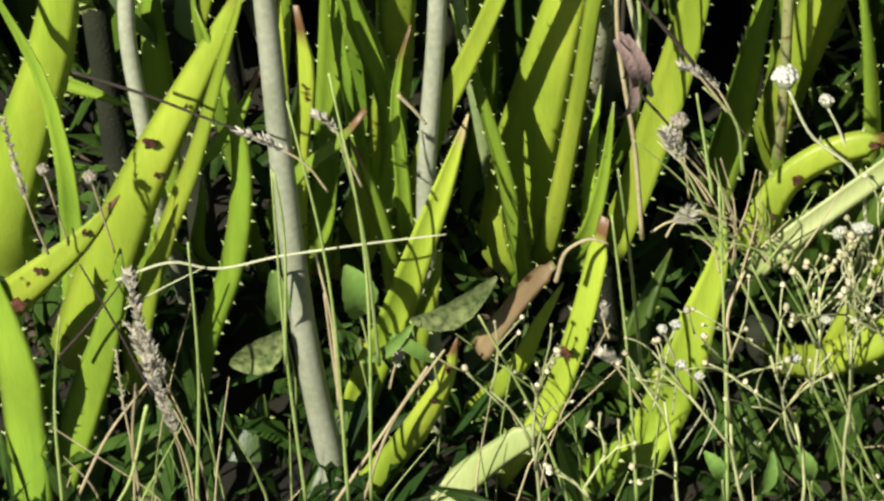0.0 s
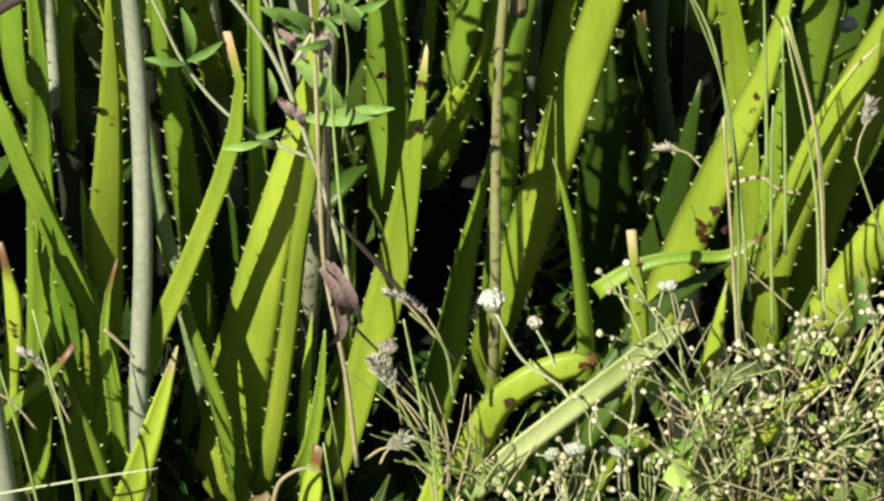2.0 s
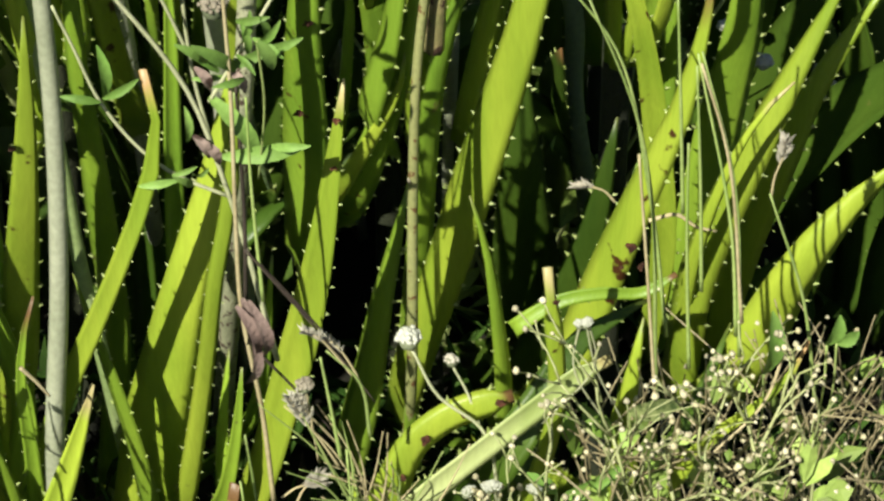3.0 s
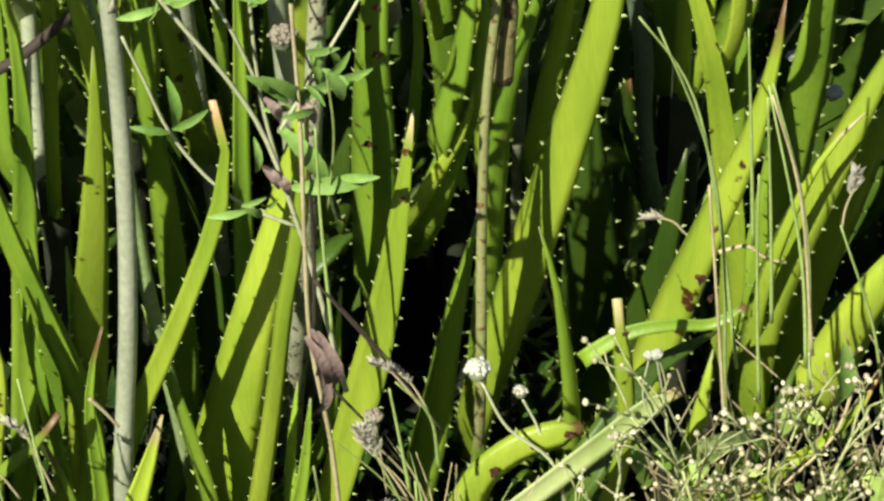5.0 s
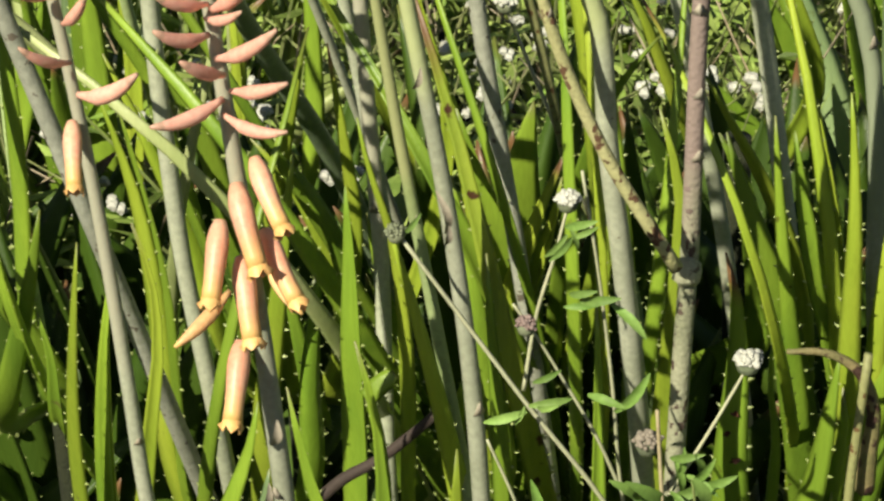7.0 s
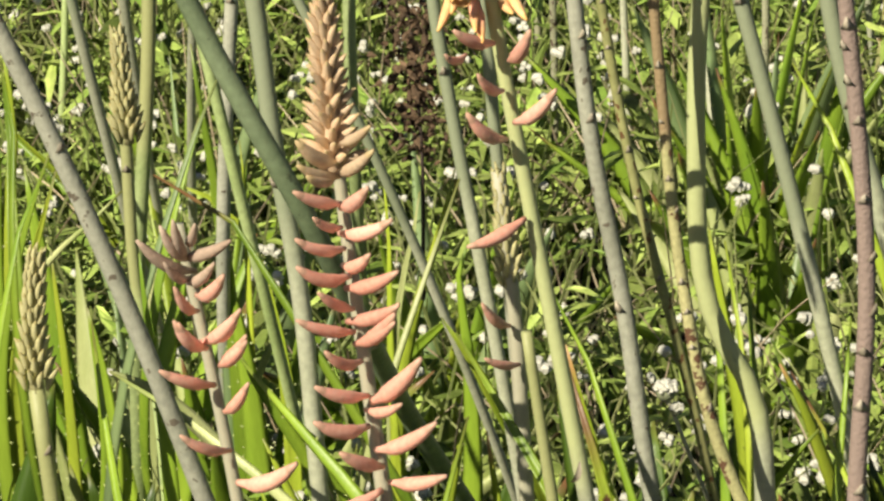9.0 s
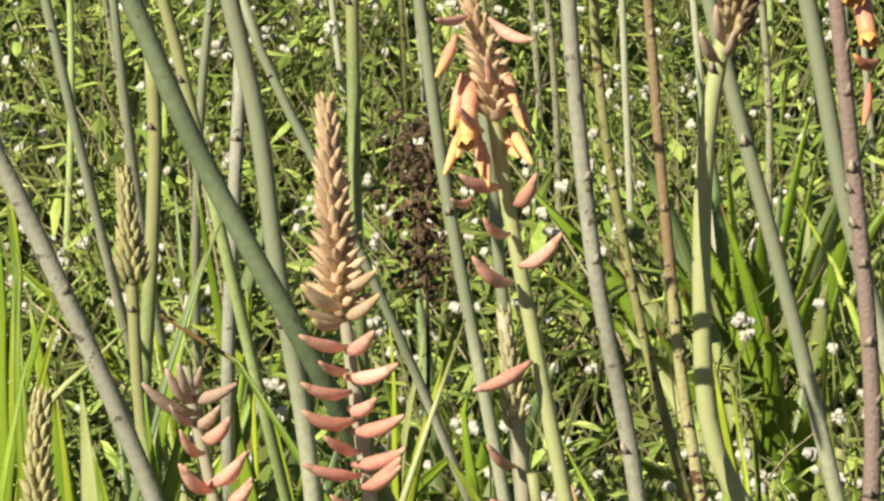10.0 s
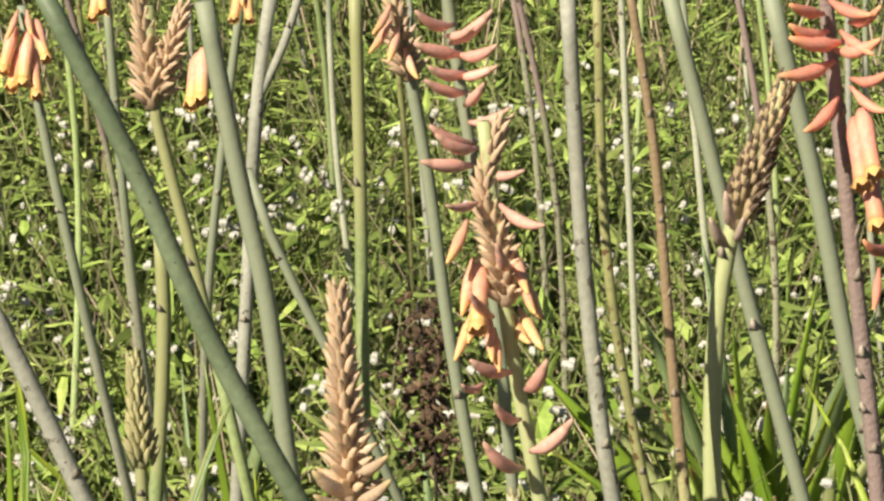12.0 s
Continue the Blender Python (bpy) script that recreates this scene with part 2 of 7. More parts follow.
def stalk(pts, r0, r1, mat, label, bracts=3, name="flower_stalk"):
    """A round flower stalk with a few papery bracts."""
    o = Vector(pts[0])
    st = thing(name, o, label, "flower stalk", "flower stalks of the aloe bed")
    loc = [Vector(q) - o for q in pts]
    rings = tube(loc, [r0, (2 * r0 + r1) / 3, (r0 + 2 * r1) / 3, r1], 10, 6 * len(pts))
    verts, faces = loft(rings)
    part("stem", mesh_of("stem", verts, faces, mat, True, [i // 10 / (len(rings) - 1) for i in range(len(verts))]), st)
    bracts = bracts if bracts > 8 else max(1, bracts // 2)
    for k in range(bracts):
        f = 0.35 + 0.6 * (k + rng.random() * 0.8) / bracts
        q = curve_at(loc, f)
        t = (curve_at(loc, min(f + 0.01, 1)) - q).normalized()
        a = rng.uniform(-2.6, -0.5)
        out = Vector((math.cos(a), math.sin(a), 0))
        out = (out - t * out.dot(t)).normalized()
        side = t.cross(out)
        r = r0 + (r1 - r0) * f
        z = r * rng.uniform(0.8, 1.6)
        ring0 = [q + out * (r * 0.8) + side * r * 0.8 * u + out * d for u, d in ((-1, 0), (0, r * 0.35), (1, 0), (0, 0))]
        ring1 = [q + out * (r * 1.15) + t * z + side * r * 0.1 * u + out * d for u, d in ((-1, 0), (0, r * 0.1), (1, 0), (0, 0))]
        part("bract", mesh_of("bract", *loft([ring0, ring1]), BRACT), st, "pale papery bract")
    return st


# ---- ground ----
bm = bmesh.new()
xs = [-400, -60, -12, -5] + [-3 + 0.25 * i for i in range(25)] + [5, 12, 60, 400]
ys = [-400, -40, -6, 0, 0.6] + [1 + 0.2 * i for i in range(40)] + [12, 20, 60, 400]
grid = [[bm.verts.new((x, y, 0.02 * noise.noise((x * 2.2, y * 2.2, 0)) - 0.012)) for x in xs] for y in ys]
for i in range(len(ys) - 1):
    for j in range(len(xs) - 1):
        bm.faces.new((grid[i][j], grid[i][j + 1], grid[i + 1][j + 1], grid[i + 1][j]))
me = bpy.data.meshes.new("ground")
bm.to_mesh(me)
bm.free()
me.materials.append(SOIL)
tagged(new("ground", me), "bare soil under the plants, darkened like deep shade", "ground", kind="structure")

# ---- flower stalks ----
PINK = material("flower_pink", (0.76, 0.36, 0.27), (0.85, 0.48, 0.38), 50, 0.5, 0.1, tip=(0.55, 0.33, 0.24), tip_from=0.84, vary=0.15)
PEACH = material("flower_peach", (0.82, 0.38, 0.24), (0.88, 0.50, 0.34), 50, 0.45, 0.1, tip=(0.84, 0.50, 0.17), tip_from=0.55, vary=0.12, tip_soft=0.45)
CORAL = material("flower_coral", (0.78, 0.25, 0.17), (0.86, 0.37, 0.26), 50, 0.5, 0.1, tip=(0.82, 0.40, 0.18), tip_from=0.7, vary=0.12, tip_soft=0.4)
YELLOW = material("flower_yellow", (0.82, 0.46, 0.20), (0.86, 0.56, 0.28), 50, 0.45, 0.1, tip=(0.80, 0.50, 0.18), tip_from=0.9, vary=0.12)
TAN = material("bud_tan", (0.52, 0.37, 0.23), (0.66, 0.51, 0.35), 60, 0.6, 0.1, tip=(0.50, 0.38, 0.20), tip_from=0.85, vary=0.2)
OLIVE = material("bud_olive", (0.42, 0.40, 0.19), (0.56, 0.53, 0.29), 60, 0.6, 0.1, tip=(0.38, 0.33, 0.14), tip_from=0.82, vary=0.2)
DARK_BUD = material("bud_dark", (0.40, 0.31, 0.17), (0.54, 0.43, 0.25), 60, 0.6, 0.1, tip=(0.10, 0.065, 0.04), tip_from=0.62, vary=0.2)
LIP = material("flower_lip", (0.80, 0.44, 0.15), (0.85, 0.52, 0.20), 80, 0.5, 0.1, vary=0.15)
WITHER = material("flower_withered", (0.42, 0.30, 0.22), (0.58, 0.45, 0.36), 60, 0.8, 0.2, vary=0.2)


def flower(st, mat, base, tip):
    """One tubular flower or bud from its foot on the stem to its mouth."""
    o = st.location
    a, b = Vector(base) - o, Vector(tip) - o
    d = b - a
    size = d.length
    droop = d.z < -0.6 * size
    bow = Vector((0, 0, -1)) * size * (0.02 if droop else rng.uniform(0.02, 0.10)) + Vector((0, -1, 0)) * size * 0.05
    r = size * (0.140 if droop else 0.075 if mat is WITHER else 0.084 * rng.uniform(0.85, 1.15))
    pts = [a, a + d * 0.35 + bow, a + d * 0.7 + bow * 0.9, b]
    radii = [r * 0.55, r * 0.98, r * 1.04, r * 0.98, r * 0.9, r * 0.86, r * 0.9] if droop else [r * 0.45, r * 0.6, r * 1.05, r * 1.1, r * 0.95, r * 0.7, r * 0.25]
    rings = tube(pts, radii, 8, 9)
    verts, faces = loft(rings)
    ob = part("flower" if droop else "bud", mesh_of("flower", verts, faces, mat, True, [i // 8 / 9 for i in range(80)]), st)
    if droop:
        axis = (pts[3] - pts[2]).normalized()
        side = axis.cross(Vector((0, 1, 0))).normalized()
        over = side.cross(axis)
        lips = []
        for step in range(4):
            ring = []
            for k in range(12):
                q = 2 * math.pi * k / 12
                reach = r * (0.85, 0.9, 0.97, 1.02 + 0.3 * rng.random())[step]
                drop = r * (-0.04, 0.12, 0.3, 0.42 + (0.5 if k % 2 else 0.0) + 0.3 * rng.random())[step]
                ring.append(b + axis * drop + (side * math.cos(q) + over * math.sin(q)) * reach * (1 - 0.25 * (k % 2) * (step == 3)))
            lips.append(ring)
        tv, tf = loft(lips, True, False)
        part("flower_mouth", mesh_of("flower_mouth", tv, tf, LIP), ob, "yellow curled mouth of the flower")
    return ob


bud_meshes = {}


def spike(st, mat, width, count, foot, *pts, spread=1.0):
    """A tapering cone of close, overlapping buds round the end of the stem, with the stem inside."""
    o = st.location
    loc = [Vector(q) - o for q in (foot, *pts)]
    part("spike_axis", mesh_of("spike_axis", *loft(tube(loc, [width * 0.16, width * 0.12, width * 0.05], 8)), mat), st)
    if mat not in bud_meshes:
        rings = tube([Vector((0, 0, 0)), Vector((0.1, 0, 0.5)), Vector((0, 0, 1))], [0.05, 0.15, 0.17, 0.13, 0.02], 6, 6)
        v_, f_ = loft(rings)
        bud_meshes[mat] = mesh_of("bud", v_, f_, mat, True, [i // 6 / 6 for i in range(len(v_))])
    for k in range(count):
        f = (k + 0.3) / count
        q = curve_at(loc, f * 0.96)
        t = (curve_at(loc, min(f * 0.96 + 0.02, 1)) - q).normalized()
        a = k * 2.39996 + rng.uniform(-0.2, 0.2)
        s = t.cross(Vector((0, -1, 0.1))).normalized()
        u = s.cross(t)
        out = s * math.cos(a) + u * math.sin(a)
        way = (t * (0.62 + 0.5 * f) + out * (0.75 - 0.55 * f) * spread).normalized()
        b = new("bud", bud_meshes[mat])
        b.parent = st
        m = way.to_track_quat("Z", "X").to_matrix().to_4x4()
        size = width * (0.47 - 0.16 * f) * rng.uniform(0.9, 1.15)
        b.matrix_local = Matrix.Translation(q + out * width * (0.08 + 0.22 * (1 - spread) * (1 - 0.6 * f))) @ m @ Matrix.Diagonal((size * 0.92, size * 0.92, size * 1.1, 1))


stalk_b = s = stalk([(-0.066, 1.380, -0.005), (-0.083, 1.380, 0.120), (-0.092, 1.380, 0.240), (-0.098, 1.380, 0.360), (-0.106, 1.380, 0.480), (-0.116, 1.380, 0.600), (-0.128, 1.380, 0.720), (-0.140, 1.380, 0.840), (-0.148, 1.380, 0.949)], 0.0080, 0.0022, STALK_FLOWERING, "tall grey-green aloe stalk carrying hanging orange flowers")
flower(s, PEACH, (-0.113, 1.374, 0.670), (-0.100, 1.350, 0.647))
flower(s, PEACH, (-0.122, 1.374, 0.657), (-0.112, 1.350, 0.627))
flower(s, PEACH, (-0.130, 1.374, 0.638), (-0.134, 1.350, 0.610))
flower(s, PEACH, (-0.110, 1.374, 0.633), (-0.095, 1.350, 0.609))
flower(s, PEACH, (-0.121, 1.374, 0.619), (-0.116, 1.350, 0.589))
flower(s, PEACH, (-0.123, 1.374, 0.574), (-0.127, 1.350, 0.545))
flower(s, YELLOW, (-0.111, 1.384, 0.613), (-0.093, 1.360, 0.596))
flower(s, YELLOW, (-0.128, 1.384, 0.595), (-0.153, 1.360, 0.579))
flower(s, PINK, (-0.126, 1.374, 0.700), (-0.157, 1.350, 0.698))
flower(s, PINK, (-0.126, 1.374, 0.692), (-0.096, 1.350, 0.695))
flower(s, PINK, (-0.125, 1.374, 0.712), (-0.142, 1.350, 0.730))
flower(s, PINK, (-0.122, 1.374, 0.704), (-0.095, 1.350, 0.719))
flower(s, PINK, (-0.128, 1.374, 0.720), (-0.099, 1.350, 0.745))
flower(s, PINK, (-0.131, 1.374, 0.732), (-0.153, 1.350, 0.745))
flower(s, PINK, (-0.131, 1.374, 0.747), (-0.152, 1.350, 0.762))
flower(s, PINK, (-0.129, 1.374, 0.744), (-0.105, 1.350, 0.776))
flower(s, PINK, (-0.132, 1.374, 0.740), (-0.114, 1.350, 0.754))
flower(s, PINK, (-0.136, 1.374, 0.778), (-0.159, 1.350, 0.794))
flower(s, PINK, (-0.133, 1.374, 0.764), (-0.147, 1.350, 0.779))
flower(s, PINK, (-0.132, 1.374, 0.773), (-0.116, 1.350, 0.797))
flower(s, PINK, (-0.131, 1.374, 0.786), (-0.114, 1.350, 0.802))
flower(s, PINK, (-0.136, 1.374, 0.772), (-0.116, 1.350, 0.793))
flower(s, PINK, (-0.139, 1.374, 0.783), (-0.114, 1.350, 0.801))
flower(s, PINK, (-0.136, 1.374, 0.789), (-0.149, 1.350, 0.807))
flower(s, PINK, (-0.139, 1.374, 0.799), (-0.114, 1.350, 0.817))
flower(s, PINK, (-0.137, 1.374, 0.805), (-0.158, 1.350, 0.819))
flower(s, PINK, (-0.141, 1.374, 0.825), (-0.116, 1.350, 0.841))
flower(s, PINK, (-0.139, 1.374, 0.818), (-0.158, 1.350, 0.832))
flower(s, PINK, (-0.140, 1.374, 0.828), (-0.150, 1.350, 0.842))
flower(s, PINK, (-0.140, 1.374, 0.837), (-0.126, 1.350, 0.856))
flower(s, PINK, (-0.140, 1.374, 0.839), (-0.158, 1.350, 0.854))
flower(s, PINK, (-0.140, 1.374, 0.810), (-0.126, 1.350, 0.825))
flower(s, TAN, (-0.141, 1.374, 0.853), (-0.123, 1.350, 0.873))
flower(s, TAN, (-0.140, 1.374, 0.852), (-0.156, 1.350, 0.866))
flower(s, TAN, (-0.141, 1.374, 0.858), (-0.156, 1.350, 0.877))
flower(s, TAN, (-0.141, 1.374, 0.853), (-0.152, 1.350, 0.861))
flower(s, TAN, (-0.139, 1.374, 0.867), (-0.124, 1.350, 0.884))
spike(s, TAN, 0.030, 120, (-0.143, 1.380, 0.851), (-0.144, 1.380, 0.883), (-0.145, 1.380, 0.919), (-0.146, 1.380, 0.949))
s = stalk([(-0.163, 1.554, 0.000), (-0.170, 1.450, 0.210), (-0.176, 1.450, 0.309), (-0.168, 1.450, 0.361), (-0.181, 1.450, 0.438), (-0.186, 1.450, 0.500), (-0.198, 1.450, 0.627), (-0.212, 1.450, 0.731), (-0.218, 1.450, 0.768), (-0.223, 1.450, 0.799)], 0.0059, 0.0026, STALK_FLOWERING, "grey-green aloe stalk with a small pink flower spike")
flower(s, PEACH, (-0.204, 1.444, 0.655), (-0.202, 1.420, 0.633))
flower(s, PINK, (-0.200, 1.444, 0.669), (-0.169, 1.420, 0.691))
flower(s, PINK, (-0.203, 1.444, 0.686), (-0.223, 1.420, 0.705))
flower(s, PINK, (-0.205, 1.444, 0.706), (-0.190, 1.420, 0.732))
flower(s, PINK, (-0.209, 1.444, 0.720), (-0.231, 1.420, 0.738))
flower(s, PINK, (-0.206, 1.444, 0.730), (-0.190, 1.420, 0.753))
flower(s, PINK, (-0.208, 1.444, 0.743), (-0.193, 1.420, 0.768))
flower(s, PINK, (-0.213, 1.444, 0.740), (-0.221, 1.420, 0.762))
flower(s, PINK, (-0.212, 1.444, 0.739), (-0.223, 1.420, 0.763))
flower(s, PINK, (-0.214, 1.444, 0.742), (-0.192, 1.420, 0.769))
flower(s, PINK, (-0.204, 1.444, 0.734), (-0.190, 1.420, 0.756))
flower(s, PINK, (-0.215, 1.444, 0.758), (-0.222, 1.420, 0.780))
flower(s, PINK, (-0.215, 1.444, 0.766), (-0.199, 1.420, 0.786))
flower(s, WITHER, (-0.215, 1.444, 0.778), (-0.238, 1.420, 0.803))
flower(s, WITHER, (-0.217, 1.444, 0.784), (-0.227, 1.420, 0.810))
flower(s, WITHER, (-0.221, 1.444, 0.785), (-0.195, 1.420, 0.803))
flower(s, WITHER, (-0.217, 1.444, 0.775), (-0.226, 1.420, 0.792))
flower(s, WITHER, (-0.219, 1.444, 0.772), (-0.203, 1.420, 0.792))
flower(s, WITHER, (-0.219, 1.444, 0.785), (-0.221, 1.420, 0.813))
flower(s, WITHER, (-0.218, 1.444, 0.793), (-0.211, 1.420, 0.811))
stalk_c = s = stalk([(-0.013, 1.440, 0.000), (-0.017, 1.420, 0.220), (-0.011, 1.420, 0.320), (-0.010, 1.420, 0.420), (-0.015, 1.420, 0.520), (-0.026, 1.420, 0.620), (-0.042, 1.420, 0.720), (-0.059, 1.420, 0.820), (-0.075, 1.420, 0.920), (-0.084, 1.420, 1.012)], 0.0060, 0.0029, STALK_LIGHT, "tall grey-green aloe stalk with a tan bud spike and orange flowers")
flower(s, PEACH, (-0.090, 1.424, 0.948), (-0.094, 1.400, 0.930))
flower(s, PEACH, (-0.087, 1.424, 0.946), (-0.087, 1.400, 0.926))
flower(s, PEACH, (-0.081, 1.424, 0.916), (-0.078, 1.400, 0.904))
flower(s, PEACH, (-0.068, 1.424, 0.941), (-0.062, 1.400, 0.931))
flower(s, PEACH, (-0.092, 1.424, 0.966), (-0.100, 1.400, 0.954))
flower(s, PEACH, (-0.071, 1.424, 0.952), (-0.065, 1.400, 0.940))
flower(s, PEACH, (-0.083, 1.424, 0.923), (-0.081, 1.400, 0.909))
flower(s, YELLOW, (-0.091, 1.434, 0.921), (-0.098, 1.410, 0.906))
flower(s, YELLOW, (-0.070, 1.434, 0.922), (-0.059, 1.410, 0.911))
flower(s, YELLOW, (-0.075, 1.434, 0.923), (-0.065, 1.410, 0.914))
flower(s, YELLOW, (-0.087, 1.434, 0.928), (-0.092, 1.410, 0.914))
flower(s, YELLOW, (-0.066, 1.434, 0.935), (-0.059, 1.410, 0.925))
flower(s, PINK, (-0.077, 1.414, 0.976), (-0.057, 1.390, 0.974))
flower(s, PINK, (-0.087, 1.414, 0.977), (-0.099, 1.390, 0.983))
flower(s, PINK, (-0.081, 1.414, 0.925), (-0.090, 1.390, 0.944))
flower(s, PINK, (-0.074, 1.414, 0.899), (-0.090, 1.390, 0.913))
flower(s, PINK, (-0.067, 1.414, 0.891), (-0.057, 1.390, 0.913))
flower(s, PINK, (-0.070, 1.414, 0.877), (-0.080, 1.390, 0.893))
flower(s, PINK, (-0.065, 1.414, 0.862), (-0.046, 1.390, 0.886))
flower(s, PINK, (-0.069, 1.414, 0.854), (-0.085, 1.390, 0.875))
flower(s, PINK, (-0.061, 1.414, 0.816), (-0.086, 1.390, 0.812))
flower(s, PINK, (-0.073, 1.414, 0.948), (-0.078, 1.390, 0.966))
flower(s, PINK, (-0.086, 1.414, 0.894), (-0.094, 1.390, 0.902))
spike(s, TAN, 0.026, 96, (-0.075, 1.420, 0.929), (-0.079, 1.420, 0.955), (-0.084, 1.420, 0.980), (-0.075, 1.420, 1.013))
s = stalk([(0.030, 1.599, 0.000), (0.012, 1.500, 0.196), (-0.002, 1.500, 0.283), (-0.008, 1.500, 0.338), (-0.032, 1.500, 0.502), (-0.051, 1.500, 0.625), (-0.064, 1.500, 0.723)], 0.0051, 0.0027, STALK_GREEN, "slim green aloe stalk beside a thicker grey one")
s = stalk([(-0.052, 1.800, 0.000), (-0.063, 1.630, 0.319), (-0.064, 1.630, 0.402), (-0.064, 1.630, 0.456), (-0.070, 1.630, 0.584), (-0.075, 1.630, 0.685), (-0.082, 1.630, 0.756)], 0.0056, 0.0037, STALK_FLOWERING, "grey aloe stalk ending in a small tan bud spike")
spike(s, OLIVE, 0.021, 64, (-0.077, 1.630, 0.692), (-0.079, 1.630, 0.726), (-0.082, 1.630, 0.757), spread=0.4)
flower(s, PINK, (-0.077, 1.624, 0.672), (-0.090, 1.600, 0.695))
flower(s, PINK, (-0.072, 1.624, 0.650), (-0.089, 1.600, 0.664))
stalk([(-0.144, 1.786, 0.000), (-0.164, 1.600, 0.447), (-0.168, 1.600, 0.474), (-0.176, 1.600, 0.567), (-0.184, 1.600, 0.706), (-0.194, 1.600, 0.785), (-0.204, 1.600, 0.886), (-0.210, 1.600, 0.917), (-0.227, 1.600, 1.025)], 0.0052, 0.0046, STALK, "long blue-grey aloe stalk leaning over the bed")
stalk([(-0.011, 1.945, 0.000), (-0.092, 1.750, 0.472), (-0.131, 1.650, 0.605), (-0.166, 1.480, 0.790), (-0.218, 1.480, 0.899), (-0.246, 1.480, 0.974), (-0.287, 1.480, 1.064)], 0.0070, 0.0046, STALK_SHADED, "thick aloe stalk leaning steeply, its green darkened as shade")
stalk([(-0.115, 1.790, 0.000), (-0.229, 1.550, 0.599), (-0.265, 1.550, 0.714), (-0.294, 1.550, 0.795), (-0.323, 1.550, 0.868), (-0.337, 1.550, 0.899)], 0.0058, 0.0046, STALK_ASH, "leaning grey aloe stalk without flowers")
s = stalk([(-0.261, 1.908, 0.000), (-0.273, 1.700, 0.510), (-0.276, 1.700, 0.597), (-0.284, 1.700, 0.662), (-0.285, 1.700, 0.751), (-0.286, 1.700, 0.809)], 0.0041, 0.0033, STALK_GREEN, "slender green aloe stalk with a closed bud spike")
spike(s, OLIVE, 0.024, 80, (-0.284, 1.700, 0.746), (-0.285, 1.700, 0.777), (-0.286, 1.700, 0.809), spread=0.4)
s = stalk([(-0.298, 1.836, 0.000), (-0.320, 1.600, 0.588), (-0.324, 1.600, 0.647)], 0.0051, 0.0044, STALK_GREEN, "short pale green aloe stalk with a fat closed bud spike")
spike(s, OLIVE, 0.027, 84, (-0.324, 1.600, 0.645), (-0.323, 1.600, 0.686), (-0.318, 1.600, 0.723), spread=0.4)
stalk([(-0.364, 2.223, 0.000), (-0.330, 2.000, 0.551), (-0.316, 2.000, 0.689), (-0.313, 2.000, 0.732), (-0.313, 2.000, 0.791)], 0.0058, 0.0045, STALK_GREEN, "upright light green aloe stalk")
s = stalk([(-0.185, 2.188, 0.000), (-0.268, 1.900, 0.737), (-0.284, 1.900, 0.824), (-0.298, 1.900, 0.893), (-0.299, 1.900, 0.954)], 0.0040, 0.0036, STALK_GREEN, "slim aloe stalk with a tan double bud spike")
spike(s, TAN, 0.031, 70, (-0.299, 1.900, 0.893), (-0.301, 1.900, 0.927), (-0.305, 1.900, 0.970))
spike(s, TAN, 0.027, 60, (-0.296, 1.900, 0.900), (-0.287, 1.900, 0.927), (-0.277, 1.900, 0.953))
flower(s, PEACH, (-0.270, 1.894, 0.926), (-0.272, 1.870, 0.904))
flower(s, PEACH, (-0.267, 1.894, 0.929), (-0.266, 1.870, 0.907))
stalk([(-0.325, 2.414, 0.000), (-0.298, 2.200, 0.525), (-0.284, 2.200, 0.690), (-0.271, 2.200, 0.829), (-0.260, 2.200, 0.895)], 0.0055, 0.0045, STALK_ASH, "old grey-brown forked aloe stalk")
stalk([(-0.271, 2.200, 0.821), (-0.255, 2.200, 0.853), (-0.240, 2.200, 0.895)], 0.0030, 0.0030, STALK_ASH, "dry side fork of an old aloe stalk", 0)
stalk([(-0.005, 2.192, 0.000), (-0.203, 1.900, 0.747), (-0.230, 1.900, 0.807), (-0.245, 1.900, 0.855)], 0.0033, 0.0030, STALK, "thin grey leaning stalk")
stalk([(-0.218, 2.538, 0.000), (-0.215, 2.300, 0.594), (-0.213, 2.300, 0.741), (-0.213, 2.300, 0.876)], 0.0049, 0.0047, STALK_GREEN, "straight green stalk among the weeds")
s = stalk([(-0.034, 2.000, 0.000), (-0.093, 1.750, 0.628), (-0.112, 1.750, 0.746), (-0.119, 1.750, 0.795), (-0.132, 1.750, 0.910), (-0.139, 1.750, 0.953), (-0.148, 1.750, 0.999)], 0.0047, 0.0033, STALK, "grey aloe stalk with pale pink and orange buds")
spike(s, TAN, 0.026, 70, (-0.138, 1.750, 0.947), (-0.144, 1.750, 0.978), (-0.149, 1.750, 1.008))
flower(s, PEACH, (-0.147, 1.744, 0.980), (-0.157, 1.720, 0.969))
flower(s, PEACH, (-0.143, 1.744, 0.977), (-0.147, 1.720, 0.964))
flower(s, PEACH, (-0.147, 1.744, 0.989), (-0.155, 1.720, 0.979))
flower(s, PEACH, (-0.140, 1.744, 0.965), (-0.132, 1.720, 0.955))
s = stalk([(-0.053, 1.992, 0.000), (-0.086, 1.700, 0.748), (-0.092, 1.700, 0.831), (-0.105, 1.700, 0.929), (-0.113, 1.700, 0.990), (-0.118, 1.700, 1.037)], 0.0039, 0.0032, STALK, "aloe stalk with a tall spike of pink buds")
flower(s, PINK, (-0.103, 1.694, 0.915), (-0.128, 1.670, 0.924))
flower(s, PINK, (-0.101, 1.694, 0.913), (-0.075, 1.670, 0.919))
flower(s, PINK, (-0.102, 1.694, 0.927), (-0.123, 1.670, 0.943))
